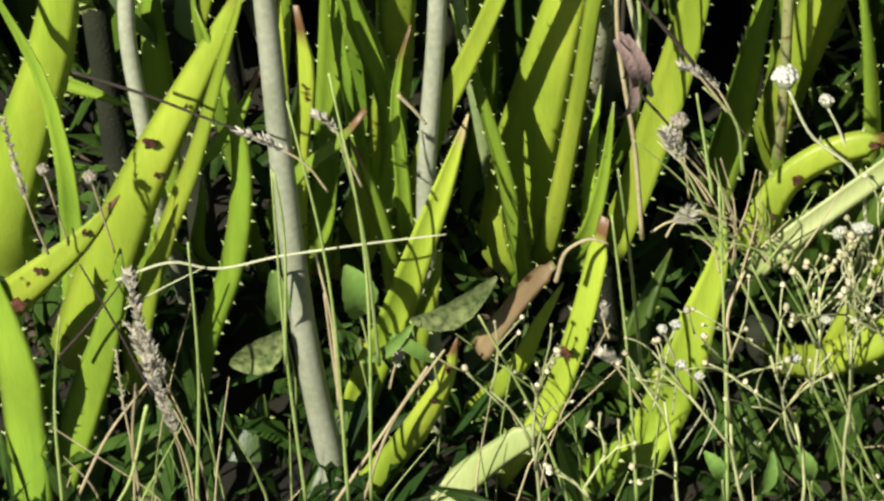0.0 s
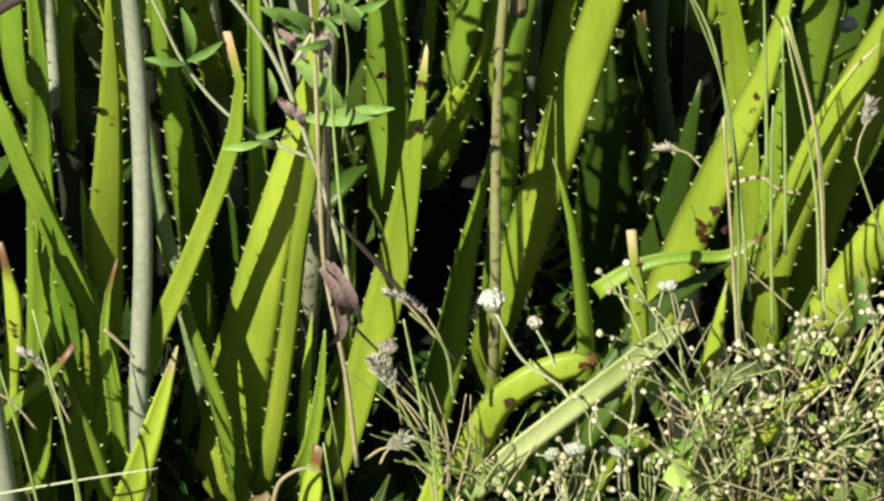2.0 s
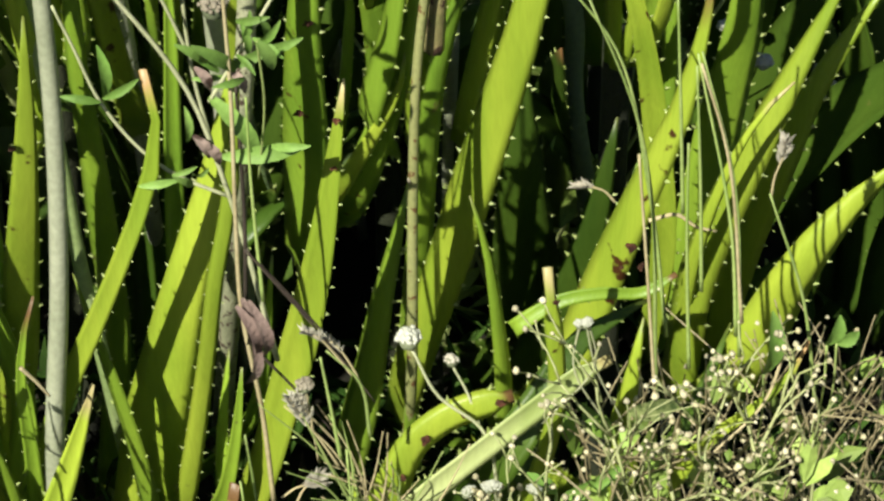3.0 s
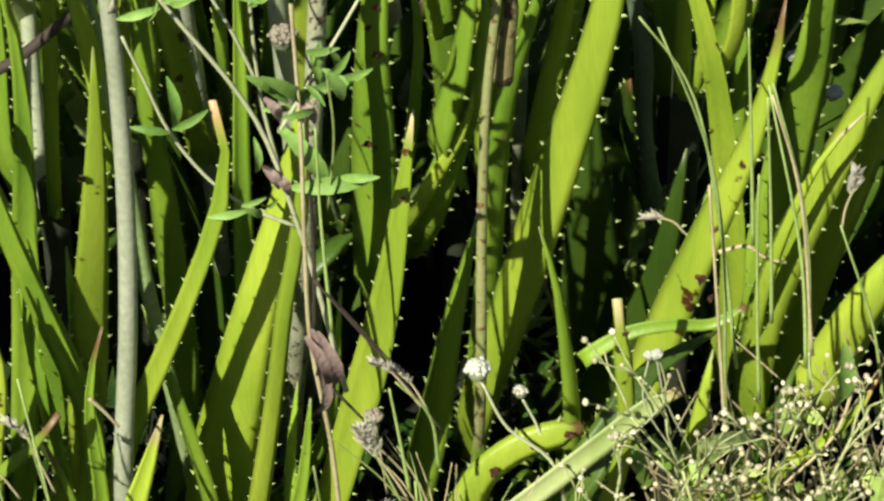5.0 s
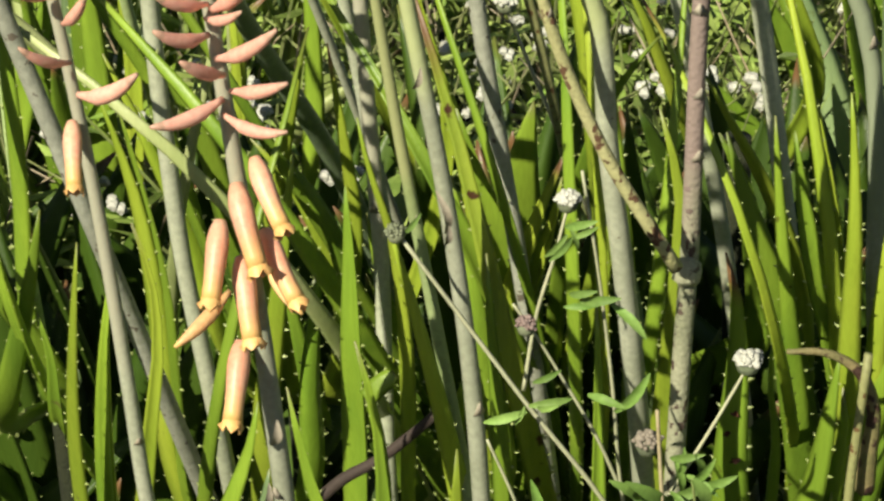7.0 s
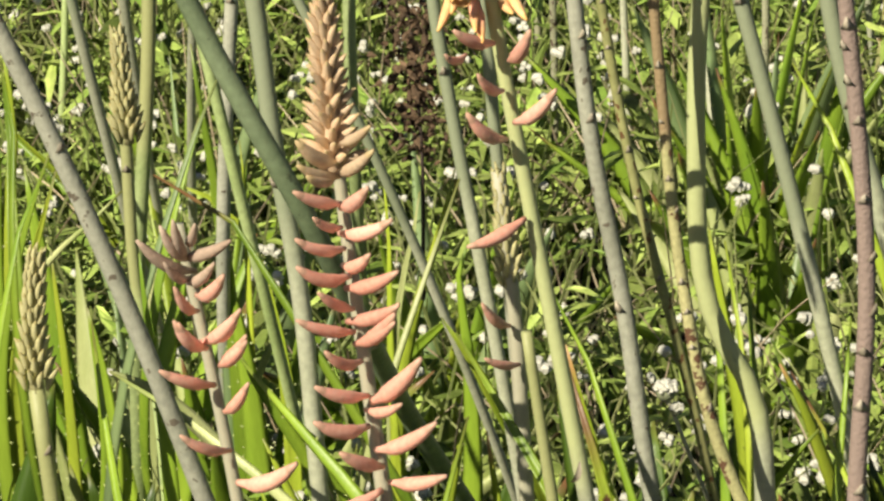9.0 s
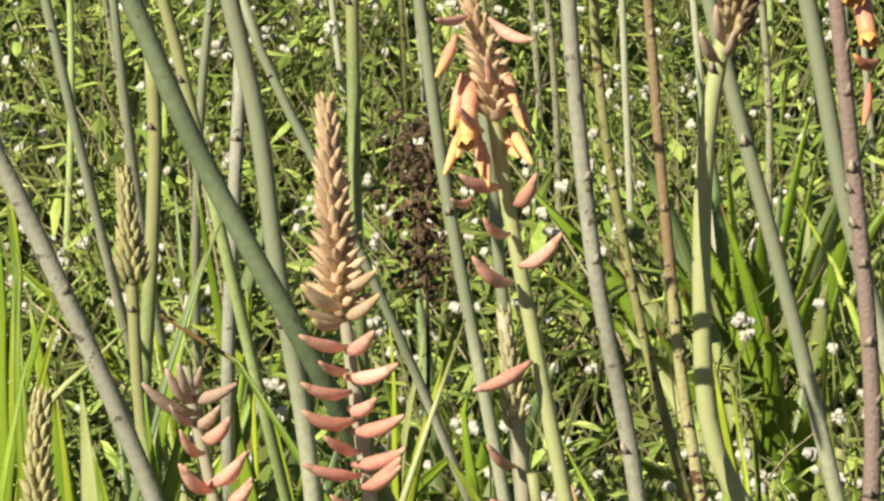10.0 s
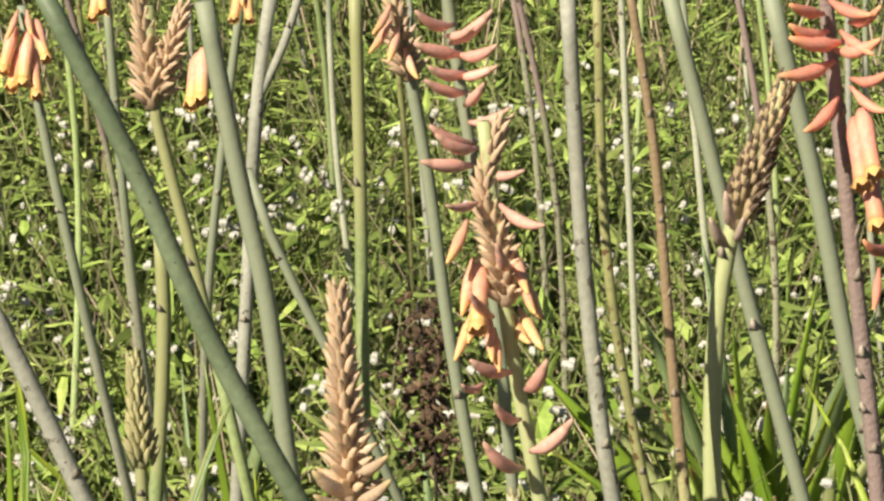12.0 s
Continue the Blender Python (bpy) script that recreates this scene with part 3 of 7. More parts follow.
flower(s, PINK, (-0.104, 1.694, 0.938), (-0.082, 1.670, 0.952))
flower(s, PINK, (-0.105, 1.694, 0.954), (-0.125, 1.670, 0.967))
flower(s, PINK, (-0.106, 1.694, 0.947), (-0.095, 1.670, 0.965))
flower(s, PINK, (-0.107, 1.694, 0.974), (-0.130, 1.670, 0.986))
flower(s, PINK, (-0.109, 1.694, 0.974), (-0.088, 1.670, 0.985))
flower(s, PINK, (-0.111, 1.694, 0.990), (-0.129, 1.670, 1.003))
flower(s, PINK, (-0.113, 1.694, 0.980), (-0.090, 1.670, 1.003))
flower(s, PINK, (-0.110, 1.694, 0.962), (-0.088, 1.670, 0.974))
flower(s, PINK, (-0.105, 1.694, 0.965), (-0.123, 1.670, 0.974))
flower(s, PINK, (-0.115, 1.694, 0.984), (-0.100, 1.670, 0.994))
flower(s, PINK, (-0.100, 1.694, 0.924), (-0.120, 1.670, 0.938))
stalk([(0.052, 1.802, 0.000), (0.011, 1.600, 0.490), (-0.006, 1.600, 0.608), (-0.017, 1.600, 0.693), (-0.034, 1.600, 0.788), (-0.042, 1.600, 0.864), (-0.051, 1.600, 1.029)], 0.0058, 0.0038, STALK_ASH, "bare grey-green aloe stalk", 7)
stalk([(0.095, 2.110, 0.000), (0.021, 1.900, 0.515), (-0.014, 1.900, 0.659), (-0.034, 1.900, 0.785), (-0.040, 1.900, 0.961)], 0.0035, 0.0029, STALK_YELLOW, "thin yellowish dry aloe stalk", 9)
stalk([(0.087, 1.470, 0.557), (0.047, 1.470, 0.630), (0.025, 1.470, 0.688), (0.010, 1.470, 0.766), (-0.001, 1.470, 0.872), (-0.012, 1.470, 1.002), (-0.021, 1.470, 1.061)], 0.0036, 0.0020, STALK_RUSTY, "yellow-brown side branch of an old aloe stalk", 14)
s = old = stalk([(0.079, 1.667, 0.000), (0.089, 1.500, 0.393), (0.093, 1.500, 0.499), (0.095, 1.500, 0.542), (0.097, 1.500, 0.655), (0.099, 1.500, 0.744), (0.092, 1.500, 0.834), (0.086, 1.500, 0.885), (0.075, 1.500, 0.980), (0.068, 1.500, 1.041), (0.065, 1.500, 1.077)], 0.0066, 0.0033, STALK_BROWN, "weathered brown aloe stalk with pink flowers", 18)
flower(s, CORAL, (0.075, 1.494, 1.028), (0.050, 1.470, 1.036))
flower(s, CORAL, (0.071, 1.494, 1.019), (0.046, 1.470, 1.019))
flower(s, CORAL, (0.073, 1.494, 1.002), (0.057, 1.470, 0.993))
flower(s, CORAL, (0.072, 1.494, 1.024), (0.090, 1.470, 1.035))
flower(s, CORAL, (0.079, 1.494, 1.011), (0.095, 1.470, 1.021))
flower(s, CORAL, (0.078, 1.494, 1.037), (0.090, 1.470, 1.050))
flower(s, CORAL, (0.068, 1.494, 1.033), (0.050, 1.470, 1.042))
flower(s, CORAL, (0.079, 1.494, 1.007), (0.094, 1.470, 1.002))
flower(s, CORAL, (0.069, 1.494, 1.047), (0.086, 1.470, 1.046))
flower(s, CORAL, (0.097, 1.494, 0.932), (0.084, 1.470, 0.942))
flower(s, CORAL, (0.066, 1.494, 1.041), (0.050, 1.470, 1.051))
flower(s, CORAL, (0.074, 1.494, 1.033), (0.087, 1.470, 1.028))
flower(s, CORAL, (0.081, 1.494, 0.992), (0.083, 1.470, 0.970))
flower(s, CORAL, (0.086, 1.494, 0.975), (0.090, 1.470, 0.951))
flower(s, CORAL, (0.084, 1.494, 0.996), (0.088, 1.470, 0.975))
flower(s, CORAL, (0.093, 1.494, 0.921), (0.089, 1.470, 0.909))
s = stalk([(0.104, 1.742, 0.000), (0.054, 1.500, 0.606), (0.041, 1.500, 0.701), (0.031, 1.500, 0.718), (0.017, 1.500, 0.825), (0.017, 1.500, 0.852), (0.022, 1.500, 0.918), (0.027, 1.500, 0.943), (0.050, 1.500, 1.008)], 0.0076, 0.0038, STALK_LIGHT, "stout green aloe stalk with a dark closed bud spike")
spike(s, DARK_BUD, 0.026, 100, (0.027, 1.500, 0.941), (0.038, 1.500, 0.972), (0.051, 1.500, 1.009), spread=0.4)
flower(s, WITHER, (0.024, 1.494, 0.932), (0.015, 1.470, 0.953))
flower(s, WITHER, (0.026, 1.494, 0.941), (0.022, 1.470, 0.965))
flower(s, WITHER, (0.027, 1.494, 0.936), (0.030, 1.470, 0.953))
stalk([(0.187, 1.904, 0.000), (0.093, 1.650, 0.639), (0.061, 1.650, 0.770), (0.036, 1.650, 0.865), (0.014, 1.650, 0.954), (-0.002, 1.650, 1.018)], 0.0051, 0.0039, STALK, "leaning blue-grey aloe stalk")
stalk([(0.208, 1.901, 0.000), (0.161, 1.700, 0.488), (0.137, 1.700, 0.640), (0.095, 1.700, 0.798), (0.077, 1.700, 0.892), (0.050, 1.700, 1.006)], 0.0060, 0.0046, STALK, "grey-green aloe stalk leaning to the path")
stalk([(0.323, 1.774, 0.000), (0.306, 1.680, 0.182), (0.293, 1.680, 0.273), (0.293, 1.680, 0.297), (0.279, 1.680, 0.386), (0.276, 1.680, 0.417)], 0.0069, 0.0058, STALK_SHADED, "aloe stalk with deep shade put into its colour")
stalk([(0.180, 1.571, 0.000), (0.178, 1.460, 0.232), (0.176, 1.460, 0.338), (0.176, 1.460, 0.416), (0.183, 1.460, 0.513)], 0.0040, 0.0023, STALK_YELLOW, "dull brown aloe stalk withered at the top")
stalk([(0.234, 1.834, 0.000), (0.210, 1.650, 0.441), (0.193, 1.650, 0.620), (0.156, 1.650, 0.697)], 0.0057, 0.0047, STALK, "grey aloe stalk at the edge of the bed")
s = stalk([(-0.376, 2.662, 0.000), (-0.442, 2.400, 0.662), (-0.457, 2.400, 0.758), (-0.466, 2.400, 0.839)], 0.0050, 0.0037, STALK, "far aloe stalk with a drooping orange flower cluster")
flower(s, PEACH, (-0.465, 2.394, 0.812), (-0.471, 2.370, 0.787))
flower(s, PEACH, (-0.459, 2.394, 0.808), (-0.453, 2.370, 0.781))
flower(s, PEACH, (-0.471, 2.394, 0.825), (-0.476, 2.370, 0.800))
flower(s, PEACH, (-0.461, 2.394, 0.821), (-0.462, 2.370, 0.791))
flower(s, PEACH, (-0.468, 2.394, 0.837), (-0.473, 2.370, 0.821))
flower(s, PEACH, (-0.455, 2.394, 0.829), (-0.445, 2.370, 0.808))
flower(s, PEACH, (-0.461, 2.394, 0.837), (-0.454, 2.370, 0.825))
s = stalk([(-0.417, 2.860, 0.000), (-0.431, 2.600, 0.658), (-0.436, 2.600, 0.815)], 0.0041, 0.0036, STALK, "distant aloe stalk topped with orange flowers")
flower(s, PEACH, (-0.440, 2.594, 0.811), (-0.442, 2.570, 0.791))
flower(s, PEACH, (-0.434, 2.594, 0.808), (-0.429, 2.570, 0.790))
flower(s, PEACH, (-0.437, 2.594, 0.817), (-0.434, 2.570, 0.797))
s = stalk([(-0.415, 2.844, 0.000), (-0.358, 2.600, 0.610), (-0.326, 2.600, 0.814)], 0.0041, 0.0035, STALK, "distant aloe stalk with yellow-orange flowers")
flower(s, YELLOW, (-0.328, 2.594, 0.810), (-0.331, 2.570, 0.789))
flower(s, YELLOW, (-0.323, 2.594, 0.807), (-0.319, 2.570, 0.788))
flower(s, YELLOW, (-0.326, 2.594, 0.816), (-0.324, 2.570, 0.798))
# the swollen fork of the old brown stalk
knot = []
for z, r in ((-0.9, 0.55), (-0.5, 0.95), (0.0, 1.0), (0.5, 0.85), (0.9, 0.5)):
    knot.append([Vector((math.cos(a) * r, math.sin(a) * r * 0.8, z * 1.1)) * 0.0075 * (1 + 0.12 * math.sin(3 * a + z * 4)) for a in (2 * math.pi * j / 10 for j in range(10))])
node = part("fork_knot", mesh_of("fork_knot", *loft(knot), STALK_BROWN), old, "swollen pale fork of the stalk")
node.location = Vector((0.094, 1.495, 0.542)) - old.location
# thin stalks standing further back
far_rng = random.Random(21)
proto = None
for k in range(28):
    y = far_rng.uniform(3.0, 4.8)
    x = far_rng.uniform(-0.21 * y, 0.09 * y)
    if proto is None or k % 5 == 0:
        hgt = far_rng.uniform(0.75, 1.0)
        proto = stalk([(x, y, 0), (x + far_rng.uniform(-0.05, 0.02), y, hgt * 0.5), (x - far_rng.uniform(0.0, 0.14), y, hgt)], 0.0042, 0.0030,
                      (STALK, STALK_ASH, STALK_YELLOW, STALK_BROWN, STALK_GREEN, STALK)[k // 5], "slim distant aloe stalk rising from the weeds", 3)
    else:
        copy_thing(proto, pose(x, y, 0, 0, far_rng.uniform(-7, 5), far_rng.uniform(-60, 60)))

# ---- aloe bed ----
p = rosette(-0.215, 1.599, "brown-spotted yellow-green aloe rosette with six toothed leaves and dried tips")
leaf(p, LIME, (-0.243, 1.579, 0.000), (-0.262, 1.498, 0.106), (-0.239, 1.474, 0.204), (-0.219, 1.457, 0.271), (-0.208, 1.450, 0.324), (-0.199, 1.450, 0.374), (-0.193, 1.450, 0.422), w=0.0294)
leaf(p, GREEN, (-0.219, 1.579, 0.000), (-0.221, 1.473, 0.050), (-0.215, 1.447, 0.157), (-0.214, 1.432, 0.217), (-0.222, 1.428, 0.277), (-0.237, 1.428, 0.318), (-0.249, 1.428, 0.347), w=0.0123)
lf = leaf(p, LIME, (-0.224, 1.579, 0.000), (-0.223, 1.454, 0.049), (-0.189, 1.426, 0.162), (-0.167, 1.410, 0.226), (-0.143, 1.406, 0.279), (-0.124, 1.406, 0.319), (-0.112, 1.406, 0.346), (-0.105, 1.406, 0.365), w=0.0304, spots=1, tip=1)
scar(lf, (-0.163, 1.400, 0.252), 0.0060)
scar(lf, (-0.160, 1.400, 0.230), 0.0036)
scar(lf, (-0.143, 1.400, 0.276), 0.0015)
leaf(p, LIME, (-0.204, 1.579, 0.000), (-0.188, 1.439, 0.045), (-0.170, 1.416, 0.142), (-0.155, 1.402, 0.198), (-0.139, 1.389, 0.250), (-0.128, 1.389, 0.291), (-0.119, 1.389, 0.324), (-0.111, 1.389, 0.352), (-0.106, 1.389, 0.373), w=0.0138)
leaf(p, GREEN, (-0.155, 1.455, 0.012), (-0.143, 1.439, 0.080), (-0.126, 1.423, 0.144), (-0.118, 1.410, 0.195), (-0.116, 1.406, 0.245), (-0.121, 1.406, 0.279), (-0.127, 1.406, 0.304), (-0.136, 1.406, 0.337), w=0.0138)
leaf(p, GREEN, (-0.195, 1.579, 0.000), (-0.174, 1.549, 0.103), (-0.170, 1.531, 0.171), (-0.169, 1.517, 0.226), (-0.170, 1.516, 0.277), (-0.172, 1.516, 0.314), w=0.0227)
p = rosette(-0.217, 1.635, "yellow-green aloe rosette with six toothed leaves and dried tips", 0.190)
leaf(p, GREEN, (-0.246, 1.516, 0.203), (-0.229, 1.516, 0.206), (-0.208, 1.516, 0.199), (-0.186, 1.516, 0.187), w=0.0065, tip=1)
leaf(p, LIME, (-0.215, 1.615, 0.190), (-0.208, 1.585, 0.260), (-0.198, 1.564, 0.343), (-0.186, 1.541, 0.430), (-0.180, 1.540, 0.478), (-0.182, 1.540, 0.519), (-0.190, 1.540, 0.549), w=0.0085)
leaf(p, LIME, (-0.219, 1.615, 0.190), (-0.215, 1.499, 0.291), (-0.200, 1.484, 0.349), (-0.190, 1.478, 0.393), (-0.185, 1.478, 0.427), w=0.0145)
leaf(p, GREEN, (-0.195, 1.615, 0.190), (-0.169, 1.562, 0.298), (-0.160, 1.553, 0.334), (-0.146, 1.541, 0.378), (-0.135, 1.540, 0.411), (-0.129, 1.540, 0.441), w=0.0162)
leaf(p, LIME, (-0.225, 1.615, 0.190), (-0.230, 1.557, 0.429), (-0.224, 1.541, 0.491), (-0.219, 1.540, 0.538), w=0.0115)
leaf(p, GREEN, (-0.218, 1.615, 0.190), (-0.216, 1.581, 0.415), (-0.210, 1.565, 0.473), (-0.204, 1.565, 0.514), w=0.0111)
p = rosette(-0.097, 1.540, "brown-spotted green aloe rosette with ten toothed leaves and dried tips", 0.055)
leaf(p, GREEN, (-0.114, 1.520, 0.055), (-0.133, 1.464, 0.238), (-0.137, 1.456, 0.271), (-0.140, 1.450, 0.302), (-0.141, 1.450, 0.331), w=0.0104)
leaf(p, GREEN, (-0.134, 1.520, 0.055), (-0.161, 1.445, 0.166), (-0.145, 1.435, 0.206), (-0.125, 1.428, 0.235), (-0.115, 1.428, 0.254), (-0.106, 1.428, 0.278), w=0.0093, tip=1, cut=0.3)
leaf(p, GREEN, (-0.125, 1.520, 0.055), (-0.148, 1.470, 0.125), (-0.144, 1.462, 0.157), (-0.142, 1.461, 0.181), w=0.0084)
leaf(p, LIME, (-0.094, 1.520, 0.055), (-0.092, 1.435, 0.206), (-0.092, 1.411, 0.300), (-0.092, 1.411, 0.336), (-0.093, 1.411, 0.358), w=0.0071)
leaf(p, LIME, (-0.093, 1.520, 0.055), (-0.088, 1.438, 0.191), (-0.085, 1.428, 0.231), (-0.080, 1.417, 0.277), (-0.082, 1.417, 0.311), (-0.085, 1.417, 0.329), w=0.0134, tip=1, cut=0.4, spots=1)
leaf(p, GREEN, (-0.095, 1.520, 0.055), (-0.089, 1.414, 0.215), (-0.081, 1.411, 0.228), (-0.070, 1.408, 0.239), (-0.058, 1.406, 0.255), (-0.049, 1.406, 0.269), w=0.0098, tip=1, cut=0.4)
lf = leaf(p, LIME, (-0.068, 1.520, 0.055), (-0.036, 1.478, 0.227), (-0.032, 1.461, 0.293), (-0.027, 1.443, 0.364), (-0.024, 1.440, 0.418), (-0.023, 1.440, 0.472), w=0.0191, spots=1)
scar(lf, (-0.032, 1.435, 0.396), 0.0029)
leaf(p, GREEN, (-0.082, 1.520, 0.055), (-0.066, 1.490, 0.286), (-0.063, 1.472, 0.358), (-0.060, 1.454, 0.426), (-0.062, 1.452, 0.474), (-0.068, 1.452, 0.507), (-0.073, 1.452, 0.528), w=0.0139)
leaf(p, GREEN, (-0.062, 1.520, 0.055), (-0.034, 1.476, 0.205), (-0.044, 1.462, 0.259), (-0.057, 1.449, 0.310), (-0.071, 1.434, 0.368), (-0.085, 1.427, 0.422), (-0.097, 1.427, 0.466), (-0.106, 1.427, 0.517), w=0.0155)
leaf(p, GREEN, (-0.100, 1.520, 0.055), (-0.099, 1.465, 0.217), (-0.092, 1.446, 0.292), (-0.088, 1.440, 0.340), (-0.085, 1.440, 0.377), w=0.0072, tip=1)
p = rosette(-0.003, 1.646, "green aloe rosette with fourteen toothed leaves and dried tips")
leaf(p, GREEN, (-0.026, 1.626, 0.000), (-0.052, 1.502, 0.139), (-0.058, 1.486, 0.205), (-0.065, 1.472, 0.270), (-0.068, 1.472, 0.307), (-0.071, 1.472, 0.337), w=0.0163)
leaf(p, GREEN, (-0.020, 1.626, 0.000), (-0.038, 1.492, 0.200), (-0.040, 1.477, 0.259), (-0.042, 1.472, 0.304), (-0.043, 1.472, 0.329), w=0.0124)
leaf(p, GREEN, (-0.017, 1.626, 0.000), (-0.036, 1.446, 0.115), (-0.041, 1.433, 0.167), (-0.050, 1.428, 0.207), (-0.059, 1.428, 0.233), w=0.0125, tip=1)
leaf(p, GREEN, (-0.025, 1.626, 0.000), (-0.050, 1.559, 0.102), (-0.054, 1.538, 0.186), (-0.063, 1.519, 0.260), (-0.073, 1.516, 0.308), (-0.086, 1.516, 0.352), (-0.095, 1.516, 0.381), w=0.0177)
leaf(p, GREEN, (-0.016, 1.626, 0.000), (-0.029, 1.453, 0.142), (-0.031, 1.438, 0.203), (-0.034, 1.428, 0.257), (-0.031, 1.428, 0.284), (-0.025, 1.428, 0.308), w=0.0092, tip=1)
leaf(p, LIME, (-0.017, 1.626, 0.000), (-0.022, 1.445, 0.188), (-0.011, 1.432, 0.241), (0.005, 1.419, 0.291), (0.024, 1.402, 0.356), (0.037, 1.402, 0.398), (0.041, 1.402, 0.431), (0.035, 1.402, 0.463), w=0.0182, tip=2, cut=0.64)
leaf(p, GREEN, (0.020, 1.626, 0.000), (0.038, 1.473, 0.095), (0.031, 1.459, 0.153), (0.020, 1.442, 0.219), (0.009, 1.440, 0.264), (0.001, 1.440, 0.294), (-0.004, 1.440, 0.313), w=0.0169)
leaf(p, LIME, (0.011, 1.626, 0.000), (0.029, 1.505, 0.094), (0.037, 1.487, 0.167), (0.047, 1.469, 0.236), (0.057, 1.453, 0.301), (0.068, 1.452, 0.351), (0.076, 1.453, 0.393), (0.081, 1.452, 0.435), w=0.0331)
leaf(p, LIME, (0.022, 1.626, 0.000), (0.051, 1.464, 0.128), (0.060, 1.444, 0.208), (0.066, 1.427, 0.275), (0.070, 1.415, 0.328), (0.075, 1.415, 0.359), (0.079, 1.415, 0.391), (0.081, 1.415, 0.445), w=0.0149, cut=0.6)
leaf(p, GREEN, (0.035, 1.626, 0.000), (0.074, 1.481, 0.114), (0.074, 1.461, 0.192), (0.078, 1.461, 0.243), w=0.0128)
leaf(p, GREEN, (0.046, 1.626, 0.000), (0.097, 1.465, 0.228), (0.099, 1.453, 0.276), (0.101, 1.452, 0.312), w=0.0093)
leaf(p, GREEN, (0.035, 1.626, 0.000), (0.076, 1.454, 0.155), (0.081, 1.443, 0.200), (0.084, 1.440, 0.247), w=0.0107)
leaf(p, GREEN, (0.008, 1.626, 0.000), (0.017, 1.596, 0.167), (0.012, 1.579, 0.237), (0.008, 1.563, 0.298), (0.002, 1.545, 0.366), (-0.002, 1.540, 0.441), (-0.005, 1.540, 0.489), (-0.007, 1.540, 0.529), w=0.0150)
leaf(p, GREEN, (0.025, 1.626, 0.000), (0.053, 1.566, 0.184), (0.052, 1.550, 0.248), (0.051, 1.526, 0.340), (0.051, 1.515, 0.420), (0.050, 1.515, 0.482), (0.049, 1.515, 0.515), w=0.0103)
p = rosette(-0.257, 1.430, "brown-spotted green aloe rosette with four toothed leaves and dried tips", 0.055)
lf = leaf(p, LIME, (-0.282, 1.410, 0.055), (-0.277, 1.379, 0.125), (-0.248, 1.369, 0.164), (-0.220, 1.361, 0.197), (-0.197, 1.360, 0.221), (-0.177, 1.360, 0.249), w=0.0221, spots=1, tip=1)
scar(lf, (-0.222, 1.355, 0.201), 0.0036)
scar(lf, (-0.234, 1.355, 0.177), 0.0052)
scar(lf, (-0.196, 1.355, 0.227), 0.0021)
leaf(p, GREEN, (-0.242, 1.371, 0.012), (-0.242, 1.376, 0.068), (-0.241, 1.363, 0.131), (-0.246, 1.363, 0.172), (-0.252, 1.363, 0.207), w=0.0252)
leaf(p, GREEN, (-0.230, 1.380, 0.012), (-0.210, 1.388, 0.074), (-0.192, 1.378, 0.138), (-0.184, 1.378, 0.174), (-0.181, 1.378, 0.198), w=0.0189)
leaf(p, GREEN, (-0.252, 1.380, 0.012), (-0.234, 1.377, 0.076), (-0.218, 1.377, 0.118), w=0.0162)
p = rosette(-0.016, 1.479, "brown-spotted yellow-green aloe rosette with seven toothed leaves and dried tips")
leaf(p, LIME, (-0.063, 1.429, 0.018), (-0.049, 1.414, 0.080), (-0.035, 1.402, 0.128), (-0.021, 1.389, 0.187), (-0.007, 1.389, 0.234), (0.005, 1.389, 0.279), w=0.0171, tip=3)
leaf(p, LIME, (-0.023, 1.459, 0.000), (-0.022, 1.412, 0.107), (-0.013, 1.401, 0.154), (-0.009, 1.401, 0.182), w=0.0145, spots=1)
lf = leaf(p, LIME, (0.021, 1.394, 0.011), (0.046, 1.390, 0.058), (0.058, 1.378, 0.107), (0.067, 1.370, 0.155), (0.073, 1.370, 0.191), (0.077, 1.370, 0.224), w=0.0156, spots=1, tip=1, cut=0.3)
scar(lf, (0.057, 1.365, 0.132), 0.0055)
leaf(p, PALE, (-0.017, 1.360, 0.017), (0.011, 1.360, 0.052), (0.042, 1.360, 0.081), w=0.0187, cut=0.25)
lf = leaf(p, LIME, (-0.069, 1.364, 0.009), (-0.043, 1.371, 0.041), (-0.020, 1.360, 0.090), (-0.006, 1.360, 0.124), (-0.001, 1.360, 0.149), w=0.0159, spots=1, tip=1)
scar(lf, (-0.014, 1.355, 0.107), 0.0028)
scar(lf, (-0.006, 1.355, 0.130), 0.0025)
leaf(p, DRY, (0.011, 1.370, 0.129), (0.026, 1.370, 0.156), (0.041, 1.370, 0.180), (0.051, 1.370, 0.192), w=0.0130, spots=1, cut=0.3)
leaf(p, LIME, (0.007, 1.459, 0.000), (0.038, 1.398, 0.106), (0.044, 1.392, 0.130), (0.050, 1.389, 0.147), (0.057, 1.389, 0.163), w=0.0113)
p = rosette(0.082, 1.507, "yellow-green aloe rosette with three toothed leaves and dried tips", 0.101)
lf = leaf(p, LIME, (0.087, 1.487, 0.101), (0.099, 1.457, 0.171), (0.107, 1.445, 0.220), (0.118, 1.428, 0.286), (0.126, 1.415, 0.354), (0.131, 1.415, 0.403), (0.135, 1.415, 0.446), w=0.0184, tip=3)
scar(lf, (0.131, 1.410, 0.424), 0.0026)
scar(lf, (0.130, 1.410, 0.395), 0.0023)
leaf(p, LIME, (0.089, 1.382, 0.008), (0.111, 1.395, 0.048), (0.123, 1.380, 0.109), (0.132, 1.376, 0.154), (0.139, 1.376, 0.186), (0.141, 1.376, 0.217), w=0.0238)
